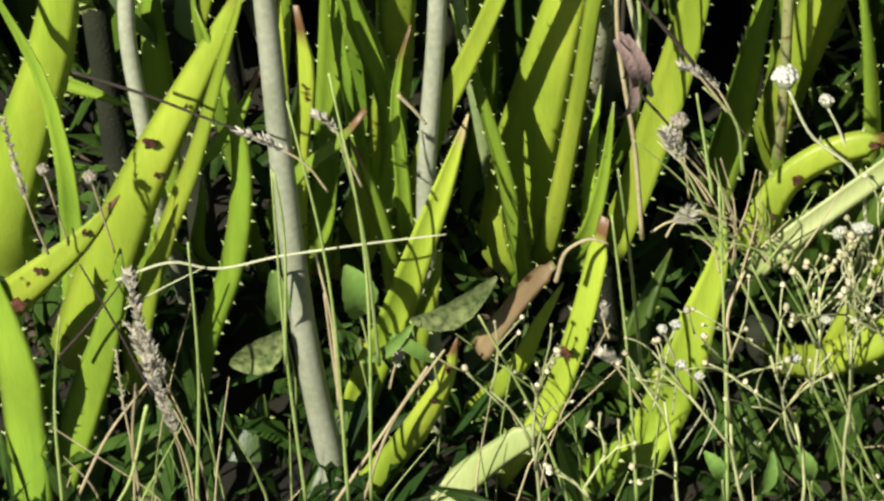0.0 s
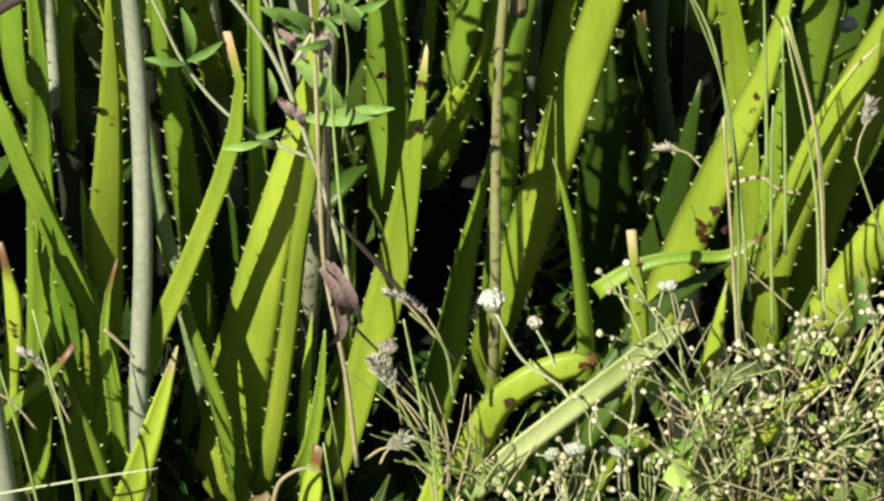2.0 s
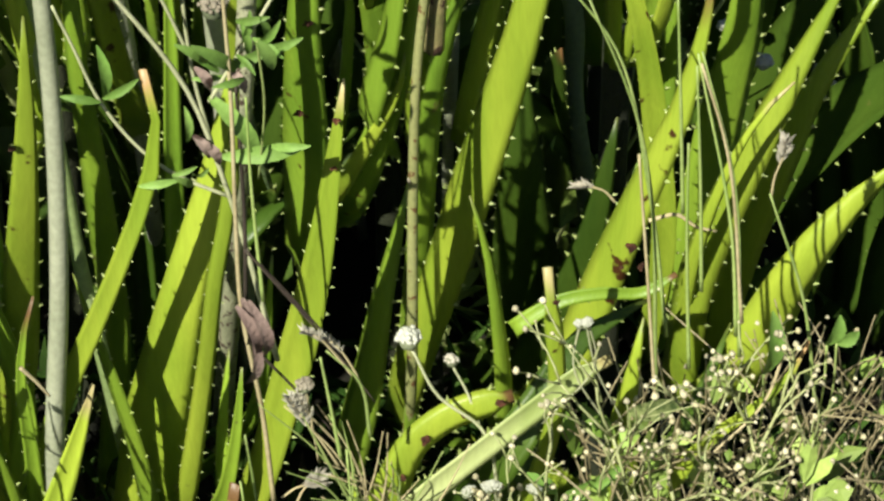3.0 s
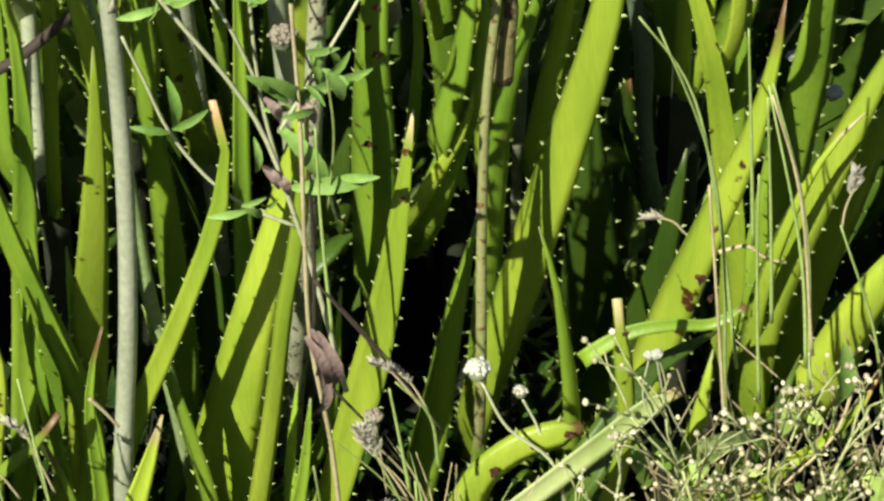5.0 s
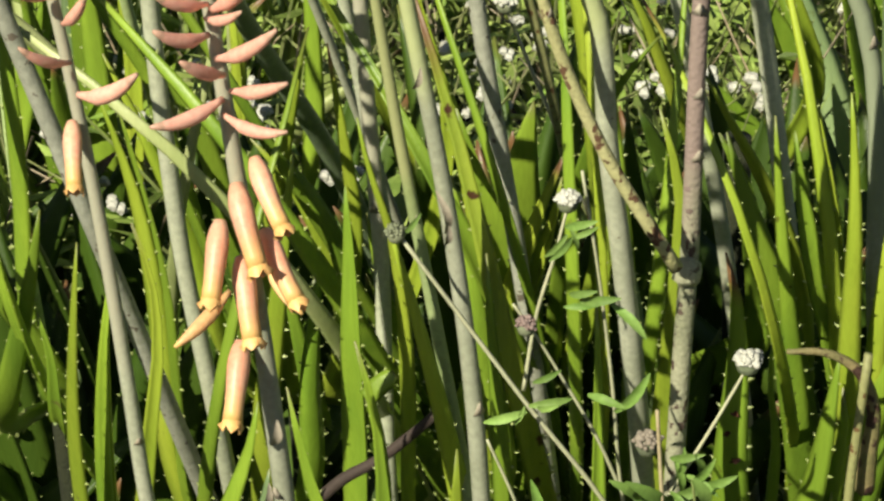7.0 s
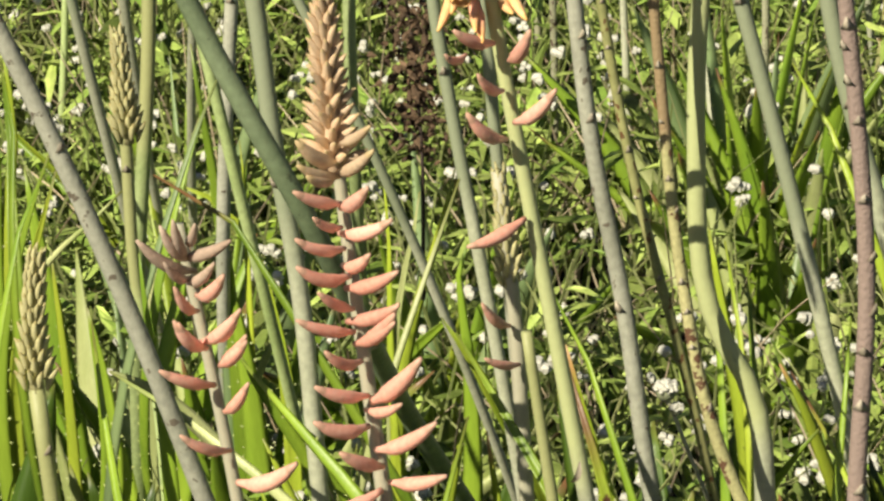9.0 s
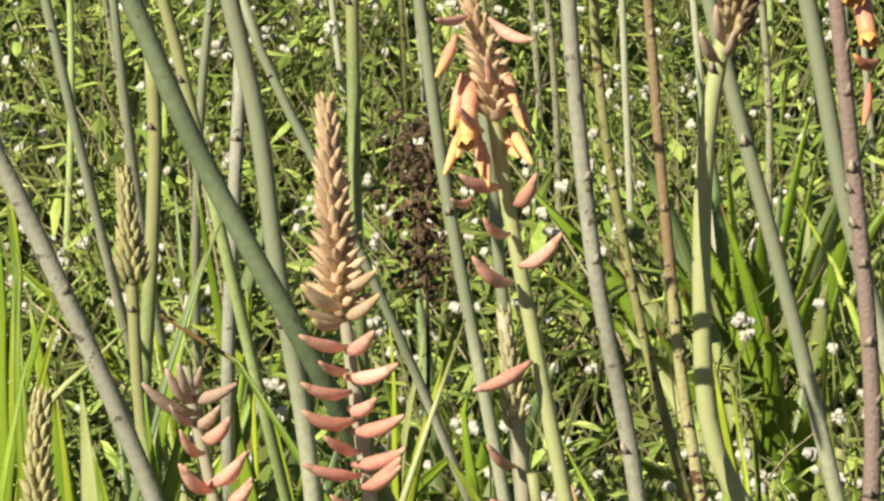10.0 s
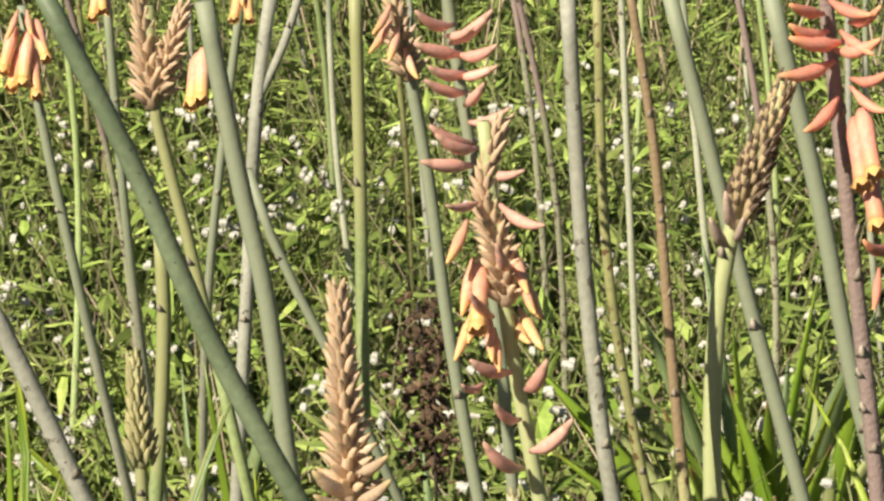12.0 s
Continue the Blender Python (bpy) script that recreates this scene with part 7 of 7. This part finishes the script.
grass((0.334, 1.360, 0.318), (0.328, 1.360, 0.375), (0.302, 1.360, 0.490))
grass((0.301, 1.360, 0.396), (0.297, 1.360, 0.444), (0.290, 1.360, 0.522))
grass((0.314, 1.360, 0.347), (0.309, 1.360, 0.410), (0.302, 1.360, 0.483))
grass((0.092, 1.370, 0.343), (0.086, 1.370, 0.420), (0.084, 1.370, 0.466))
grass((-0.168, 1.330, 0.128), (-0.186, 1.330, 0.060), (-0.209, 1.330, 0.026))
grass((-0.093, 1.340, 0.149), (-0.093, 1.340, 0.266), (-0.095, 1.340, 0.280))
grass((-0.043, 1.340, 0.147), (-0.051, 1.340, 0.249), (-0.062, 1.340, 0.308))
grass((0.098, 1.340, 0.141), (0.089, 1.340, 0.221), (0.081, 1.340, 0.281))
grass((0.177, 1.340, 0.138), (0.145, 1.340, 0.211), (0.109, 1.340, 0.295))
def dry_stem(*pts):
    strand(pts, 0.0010, HAY, "dry straw-coloured grass stem in the bed", r1=0.0007)


dry_stem((-0.055, 1.340, 0.041), (-0.035, 1.340, 0.109), (-0.008, 1.340, 0.158))
dry_stem((-0.071, 1.340, 0.041), (-0.042, 1.340, 0.097), (-0.017, 1.340, 0.146))
dry_stem((-0.215, 1.340, 0.042), (-0.189, 1.340, 0.102), (-0.168, 1.340, 0.135))
dry_stem((-0.177, 1.340, 0.042), (-0.178, 1.340, 0.102), (-0.174, 1.340, 0.135))
dry_stem((0.149, 1.340, 0.212), (0.142, 1.340, 0.181), (0.146, 1.340, 0.149))
dry_stem((0.291, 1.340, 0.292), (0.282, 1.340, 0.371), (0.273, 1.340, 0.446))
dry_stem((0.332, 1.340, 0.341), (0.314, 1.340, 0.455), (0.300, 1.340, 0.497))
dry_stem((0.356, 1.340, 0.326), (0.348, 1.340, 0.290), (0.321, 1.340, 0.254))
dry_stem((-0.066, 1.360, 0.099), (-0.069, 1.360, 0.165), (-0.076, 1.360, 0.209))
dry_stem((-0.064, 1.360, 0.082), (-0.069, 1.360, 0.141), (-0.072, 1.360, 0.181))
# sheaf of dry blades in front
for k in range(26):
    q = Vector((0.155, 1.345, 0.228)) + Vector((rng.uniform(-0.02, 0.02), rng.uniform(-0.015, 0.015), -0.01))
    e = q + Vector((rng.uniform(-0.055, 0.025), rng.uniform(-0.02, 0.01), rng.uniform(0.02, 0.075)))
    strand([tuple(q), tuple((q + e) / 2 + Vector((0.003, 0, 0.004))), tuple(e)], 0.0007, rng.choice([HAY, GRASS, GRASS]), "blade of a dry grass tuft", r1=0.0003)
plume([(-0.067, 1.330, 0.275), (-0.078, 1.330, 0.293), (-0.092, 1.330, 0.304), (-0.109, 1.330, 0.313)], 0.007, "pale feathery grass plume before the aloes")
plume([(-0.050, 1.340, 0.270), (-0.059, 1.340, 0.296), (-0.064, 1.340, 0.309), (-0.072, 1.340, 0.316)], 0.006, "pale feathery grass plume before the aloes")
plume([(-0.146, 1.340, 0.089), (-0.154, 1.340, 0.114), (-0.165, 1.340, 0.143), (-0.173, 1.340, 0.175)], 0.010, "pale feathery grass plume before the aloes")
plume([(0.129, 1.340, 0.258), (0.121, 1.340, 0.273), (0.110, 1.340, 0.291), (0.103, 1.340, 0.304)], 0.008, "pale feathery grass plume before the aloes")
plume([(-0.214, 1.340, 0.226), (-0.219, 1.340, 0.245), (-0.224, 1.340, 0.272), (-0.230, 1.340, 0.314)], 0.006, "pale feathery grass plume before the aloes")
plume([(0.102, 1.340, 0.112), (0.093, 1.340, 0.129), (0.081, 1.340, 0.149), (0.077, 1.340, 0.153)], 0.008, "pale feathery grass plume before the aloes")
plume([(0.135, 1.340, 0.317), (0.126, 1.340, 0.331), (0.117, 1.340, 0.342), (0.111, 1.340, 0.345)], 0.006, "pale feathery grass plume before the aloes")
plume([(0.143, 1.360, 0.291), (0.137, 1.360, 0.306), (0.128, 1.360, 0.321), (0.120, 1.360, 0.328)], 0.006, "pale feathery grass plume before the aloes")
plume([(0.132, 1.360, 0.254), (0.123, 1.360, 0.266), (0.114, 1.360, 0.278), (0.108, 1.360, 0.289)], 0.008, "pale feathery grass plume before the aloes")
plume([(0.270, 1.380, 0.390), (0.264, 1.380, 0.397), (0.256, 1.380, 0.400), (0.249, 1.380, 0.400)], 0.006, "pale feathery grass plume before the aloes")
plume([(0.345, 1.360, 0.403), (0.346, 1.360, 0.417), (0.349, 1.360, 0.428), (0.350, 1.360, 0.438)], 0.008, "pale feathery grass plume before the aloes")
plume([(0.295, 1.380, 0.525), (0.301, 1.380, 0.532), (0.307, 1.380, 0.541), (0.313, 1.380, 0.549)], 0.005, "pale feathery grass plume before the aloes")
plume([(0.081, 1.360, 0.148), (0.078, 1.360, 0.160), (0.078, 1.360, 0.170)], 0.005, "pale feathery grass plume before the aloes")
plume([(-0.038, 1.360, 0.112), (-0.035, 1.360, 0.128), (-0.030, 1.360, 0.142)], 0.008, "pale feathery grass plume before the aloes")
plume([(0.109, 1.360, 0.219), (0.113, 1.360, 0.228), (0.121, 1.360, 0.234)], 0.008, "pale feathery grass plume before the aloes")
plume([(0.101, 1.360, 0.222), (0.110, 1.360, 0.229), (0.120, 1.360, 0.230)], 0.009, "pale feathery grass plume before the aloes")
plume([(-0.137, 1.335, 0.020), (-0.143, 1.335, 0.089), (-0.156, 1.335, 0.135), (-0.167, 1.335, 0.176), (-0.173, 1.335, 0.215)], 0.008, "long crumbly grass plume gone to seed", 190)
plume([(-0.147, 1.330, 0.030), (-0.148, 1.330, 0.081), (-0.157, 1.330, 0.119), (-0.166, 1.330, 0.156)], 0.008, "long crumbly grass plume gone to seed", 150)
plume([(-0.181, 1.330, 0.025), (-0.178, 1.330, 0.094), (-0.181, 1.330, 0.136), (-0.182, 1.330, 0.168)], 0.004, "long crumbly grass plume gone to seed", 40)
for q, r in (((0.112, 1.350, 0.305), 0.0055), ((-0.190, 1.350, 0.270), 0.0045), ((-0.214, 1.350, 0.275), 0.004)):
    t_ = herb(q, "round fluffy white seed head", "seed head", "seed_head")
    flower_head(t_, q, r, DRY_HEAD, 40)
    stem_part(t_, [q, (q[0] + 0.008, q[1] + 0.01, q[2] - 0.06)], 0.0007, HAY)

# fine wildflowers
sprig((0.158, 1.310, 0.056), (0.130, 1.310, 0.207), 0.8, "fine branching wildflower dotted with cream buds", 3, 1)
sprig((0.186, 1.310, 0.056), (0.171, 1.310, 0.207), 0.8, "fine branching wildflower dotted with cream buds", 3, 2)
sprig((0.212, 1.320, 0.050), (0.205, 1.320, 0.233), 0.8, "fine branching wildflower dotted with cream buds", 3, 3)
sprig((0.121, 1.310, 0.056), (0.111, 1.310, 0.152), 0.8, "fine branching wildflower dotted with cream buds", 3, 4)
sprig((0.044, 1.310, 0.057), (0.034, 1.310, 0.173), 0.8, "fine branching wildflower dotted with cream buds", 3, 5)
sprig((0.233, 1.320, 0.142), (0.212, 1.320, 0.256), 0.9, "fine branching wildflower dotted with cream buds", 3, 6)
sprig((0.280, 1.330, 0.131), (0.247, 1.330, 0.327), 0.7, "fine branching wildflower dotted with cream buds", 3, 7)
sprig((0.254, 1.320, 0.141), (0.243, 1.320, 0.232), 0.9, "fine branching wildflower dotted with cream buds", 4, 8)
sprig((0.287, 1.330, 0.214), (0.250, 1.330, 0.342), 0.7, "fine branching wildflower dotted with cream buds", 3, 9)
sprig((0.320, 1.320, 0.221), (0.309, 1.320, 0.329), 0.9, "fine branching wildflower dotted with cream buds", 3, 10)
sprig((0.350, 1.320, 0.219), (0.335, 1.320, 0.328), 0.9, "fine branching wildflower dotted with cream buds", 4, 11)
sprig((0.374, 1.320, 0.218), (0.372, 1.320, 0.304), 0.9, "fine branching wildflower dotted with cream buds", 3, 12)
sprig((0.203, 1.320, 0.216), (0.198, 1.320, 0.254), 0.8, "fine branching wildflower dotted with cream buds", 3, 13)
sprig((0.235, 1.320, 0.218), (0.232, 1.320, 0.289), 0.8, "fine branching wildflower dotted with cream buds", 3, 14)
sprig((0.303, 1.320, 0.214), (0.295, 1.320, 0.286), 0.9, "fine branching wildflower dotted with cream buds", 4, 15)
sprig((0.294, 1.320, 0.139), (0.293, 1.320, 0.268), 0.8, "fine branching wildflower dotted with cream buds", 3, 16)
sprig((0.075, 1.310, 0.056), (0.059, 1.310, 0.112), 0.8, "fine branching wildflower dotted with cream buds", 3, 17)
sprig((0.335, 1.320, 0.220), (0.331, 1.320, 0.277), 1.0, "fine branching wildflower dotted with cream buds", 4, 18)
sprig((0.187, 1.320, 0.144), (0.190, 1.320, 0.234), 0.8, "fine branching wildflower dotted with cream buds", 3, 19)
white = random.Random(3)
for q in ((0.177, 1.320, 0.169), (0.191, 1.320, 0.196), (0.203, 1.320, 0.258), (0.208, 1.320, 0.258), (0.113, 1.320, 0.193), (0.117, 1.320, 0.165), (0.127, 1.320, 0.157), (0.206, 1.320, 0.259), (0.195, 1.320, 0.256), (0.229, 1.320, 0.254), (0.250, 1.320, 0.361), (0.106, 1.320, 0.190), (0.204, 1.320, 0.257), (0.193, 1.320, 0.254), (0.227, 1.320, 0.255), (0.249, 1.320, 0.360), (0.246, 1.320, 0.360)):
    t_ = herb(q, "tiny white wildflower on a thread-like stem", "wildflower", "small_white_flower")
    flower_head(t_, q, 0.0036, WHITE, 16)
    stem_part(t_, [q, (q[0] + white.uniform(-0.01, 0.015), q[1] + 0.01, q[2] - 0.035), (q[0] + white.uniform(-0.02, 0.03), q[1] + 0.02, q[2] - 0.08)], 0.0006, WEED_PALE)

# torn papery scales on the two tall stalks
for st, a_, b_, wd in ((stalk_c, (-0.027, 1.405, 0.613), (-0.031, 1.405, 0.636), 0.0055), (stalk_c, (-0.025, 1.400, 0.620), (-0.027, 1.400, 0.610), 0.004), (stalk_b, (-0.098, 1.360, 0.476), (-0.088, 1.360, 0.471), 0.004), (stalk_b, (-0.110, 1.360, 0.525), (-0.107, 1.360, 0.539), 0.006),
                       (stalk_b, (-0.115, 1.360, 0.491), (-0.112, 1.360, 0.504), 0.005), (stalk_c, (-0.041, 1.405, 0.689), (-0.037, 1.405, 0.700), 0.004)):
    leaf_part(st, a_, b_, wd, BRACT, 0.3, "bract")

# tangle of straw, buds and small leaves along the front of the bed
tangle = random.Random(23)
hay, sprouts, dots = Heap(), Heap(), Heap()
corners = [Vector(q) for q in ((0.256, 1.330, 0.227), (0.409, 1.330, 0.219), (0.213, 1.330, 0.146), (0.113, 1.330, 0.058))]
for k in range(1100):
    f = tangle.random()
    q = corners[0].lerp(corners[1], f * 1.15)
    q = Vector((q.x, 1.30 + 0.10 * tangle.random(), tangle.uniform(0.0, 1.0) * (q.z + 0.02 + 0.05 * f)))
    way = unit(tangle.uniform(0, 6.28), tangle.uniform(0.1, 1.4))
    size = tangle.uniform(0.02, 0.07)
    e = q + way * size
    if k % 3 == 0:
        hay.rod([q, (q + e) / 2 + Vector((0, 0, 0.003)), e], 0.0008, 0.0005, 3, 3)
    elif k % 3 == 1:
        sprouts.blade(q, way, way.cross(Vector((0.1, -0.4, 1))).normalized(), size * tangle.uniform(0.35, 0.6), size * tangle.uniform(0.07, 0.13), 0.3, tangle.uniform(0, 0.6))
    else:
        hay.rod([q, (q + e) / 2, e], 0.0006, 0.0004, 3, 2)
        for j in range(2):
            dots.ball(e + Vector((tangle.gauss(0, 0.006), tangle.gauss(0, 0.006), tangle.gauss(0, 0.006))), tangle.uniform(0.0008, 0.0018), 0.9)
hay.place("straw_tangle", HAY, "tangle of pale dry straw before the bed", "dry grass")
sprouts.place("low_sprouts", WEED, "small light green weed leaves before the bed", "weeds")
dots.place("scattered_buds", CREAM, "tiny cream buds scattered in the straw", "wildflowers")

# thin grass stems rising all along the front
reed = random.Random(31)
green_reeds, dry_reeds = Heap(), Heap()
near, far = Vector((-0.258, 1.320, 0.062)), Vector((0.242, 1.320, 0.058))
for k in range(48):
    q = near.lerp(far, reed.random() * 1.25)
    q = Vector((q.x, 1.27 + 0.12 * reed.random(), 0.0))
    size = reed.uniform(0.04, 0.19)
    lean = reed.gauss(0, 0.30)
    e = q + Vector((lean * size, reed.uniform(-0.2, 0.2) * size, size))
    m = (q + e) / 2 - Vector((lean * size * 0.25, 0, 0))
    (green_reeds if k % 5 < 3 else dry_reeds).rod([q, m, e], reed.uniform(0.0005, 0.0010), 0.0003, 4, 5)
green_reeds.place("thin_grass", GRASS, "thin light green grass stems before the bed", "grass")
dry_reeds.place("dry_grass_stems", HAY, "thin dry pale grass stems before the bed", "grass")

# broad weed leaves low in the bed
def broad(base, tip, wide, mat, label, sag=0.15):
    th = herb(base, label, "weed", "broad_leaved_weed")
    leaf_part(th, base, tip, wide, mat, sag)
    o = th.location
    q = Vector(base)
    stem_part(th, [tuple(q), (q.x + 0.004, q.y + 0.012, max(q.z - 0.04, 0.0)), (q.x + 0.002, q.y + 0.03, max(q.z - 0.10, 0.0))], 0.0007, GRASS)


broad((-0.099, 1.360, 0.197), (-0.101, 1.360, 0.159), 0.018, WEED_LEAF, "soft green ovate weed leaf under the stalk")
broad((-0.095, 1.370, 0.144), (-0.125, 1.370, 0.120), 0.026, MOTTLED, "grey-green mottled old leaf, half withered")
broad((-0.026, 1.360, 0.161), (0.020, 1.360, 0.192), 0.020, MOTTLED, "lichen-spotted grey leaf bent over the aloe", 0.25)
broad((-0.053, 1.370, 0.156), (-0.061, 1.370, 0.192), 0.026, WEED_LEAF, "broad green weed leaf in shade")
broad((-0.014, 1.350, 0.141), (-0.038, 1.350, 0.161), 0.010, WEED_LEAF, "narrow green weed leaf")
broad((-0.053, 1.350, 0.141), (-0.024, 1.350, 0.169), 0.010, WEED_LEAF, "narrow pale green weed leaf")
broad((0.163, 1.330, 0.058), (0.170, 1.330, 0.092), 0.012, WEED_LEAF, "small round green weed leaf")
broad((0.193, 1.330, 0.070), (0.182, 1.330, 0.096), 0.012, WEED_LEAF, "small oval green weed leaf")
broad((0.144, 1.330, 0.071), (0.133, 1.330, 0.092), 0.012, WEED_LEAF, "small dark green weed leaf")
broad((0.244, 1.330, 0.239), (0.275, 1.330, 0.260), 0.011, WEED_LEAF, "long toothed green weed leaf")
broad((0.241, 1.330, 0.243), (0.225, 1.330, 0.257), 0.009, WEED_LEAF, "pointed green weed leaf low down")
broad((0.346, 1.340, 0.308), (0.347, 1.340, 0.348), 0.014, WEED_LEAF, "upright triangular green weed leaf")
broad((0.246, 1.330, 0.242), (0.274, 1.330, 0.260), 0.010, WEED_LEAF, "light green weed leaf among wildflowers")
broad((0.377, 1.340, 0.325), (0.382, 1.340, 0.344), 0.012, WEED_LEAF, "rounded light green weed leaf")
broad((0.382, 1.340, 0.326), (0.393, 1.340, 0.333), 0.010, WEED_LEAF, "rounded light green leaf of a low weed")
broad((0.278, 1.340, 0.286), (0.304, 1.340, 0.292), 0.014, MOTTLED, "grey woolly weed leaf")
broad((0.304, 1.340, 0.165), (0.320, 1.340, 0.185), 0.020, MOTTLED, "grey-green crinkled weed leaf")
broad((0.089, 1.360, 0.504), (0.097, 1.360, 0.488), 0.009, WEED_LEAF, "small pointed weed leaf on a tall stem")

# dead brown weed behind the bed
dw = thing("dead_weed", (-0.150, 2.050, 0.505), "dead dark brown weed stalk with clotted seed heads", "dead plant")
stem_part(dw, [(-0.150, 2.050, 0.505), (-0.149, 2.050, 0.623), (-0.153, 2.050, 0.685), (-0.158, 2.050, 0.723)], 0.0014, TWIG)
hp = Heap()
dead = random.Random(9)
for k in range(420):
    f = dead.random()
    q = Vector((-0.148, 2.050, 0.607)).lerp(Vector((-0.156, 2.050, 0.723)), f) - dw.location + Vector((dead.gauss(0, 0.009), dead.gauss(0, 0.008), dead.gauss(0, 0.006)))
    way = unit(dead.uniform(0, 6.28), dead.uniform(-0.8, 1.2))
    hp.blade(q, way, way.cross(Vector((0.2, -1, 0.1))).normalized(), dead.uniform(0.004, 0.010), dead.uniform(0.0012, 0.0028), 0.4, 0.3)
tagged(part("seed_clot", mesh_of("seed_clot", hp.v, hp.f, DEAD, False), dw), kind="stuff")

# low growth and litter under the aloes
low = random.Random(17)
under, litter = Heap(), Heap()
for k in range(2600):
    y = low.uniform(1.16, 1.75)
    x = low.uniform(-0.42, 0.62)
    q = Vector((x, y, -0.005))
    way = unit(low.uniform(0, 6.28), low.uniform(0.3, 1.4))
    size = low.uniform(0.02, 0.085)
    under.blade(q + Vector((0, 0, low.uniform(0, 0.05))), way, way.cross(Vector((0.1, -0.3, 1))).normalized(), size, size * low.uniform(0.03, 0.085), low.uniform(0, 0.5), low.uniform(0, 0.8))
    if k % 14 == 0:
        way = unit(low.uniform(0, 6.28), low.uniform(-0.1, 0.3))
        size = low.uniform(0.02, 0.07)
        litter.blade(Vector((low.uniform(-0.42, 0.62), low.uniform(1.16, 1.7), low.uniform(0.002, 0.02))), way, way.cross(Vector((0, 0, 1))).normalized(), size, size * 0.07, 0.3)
under.place("undergrowth", UNDER, "low growth under the aloes in a shade-darkened green", "undergrowth")
turf = Heap()
for k in range(18000):
    x, y = low.uniform(-3.4, 3.4), low.uniform(-2.5, 2.4)
    if -0.45 < x < 0.65 and y > 1.12:
        continue
    way = unit(low.uniform(0, 6.28), low.uniform(0.5, 1.4))
    size = low.uniform(0.04, 0.14)
    turf.blade(Vector((x, y, -0.005)), way, way.cross(Vector((0.1, -0.3, 1))).normalized(), size, size * 0.05, 0.3, low.uniform(0, 0.8))
turf.place("short_grass", WEED, "short rough grass round the bed", "grass")
litter.place("leaf_litter", LITTER, "dry leaf litter on the soil", "litter")
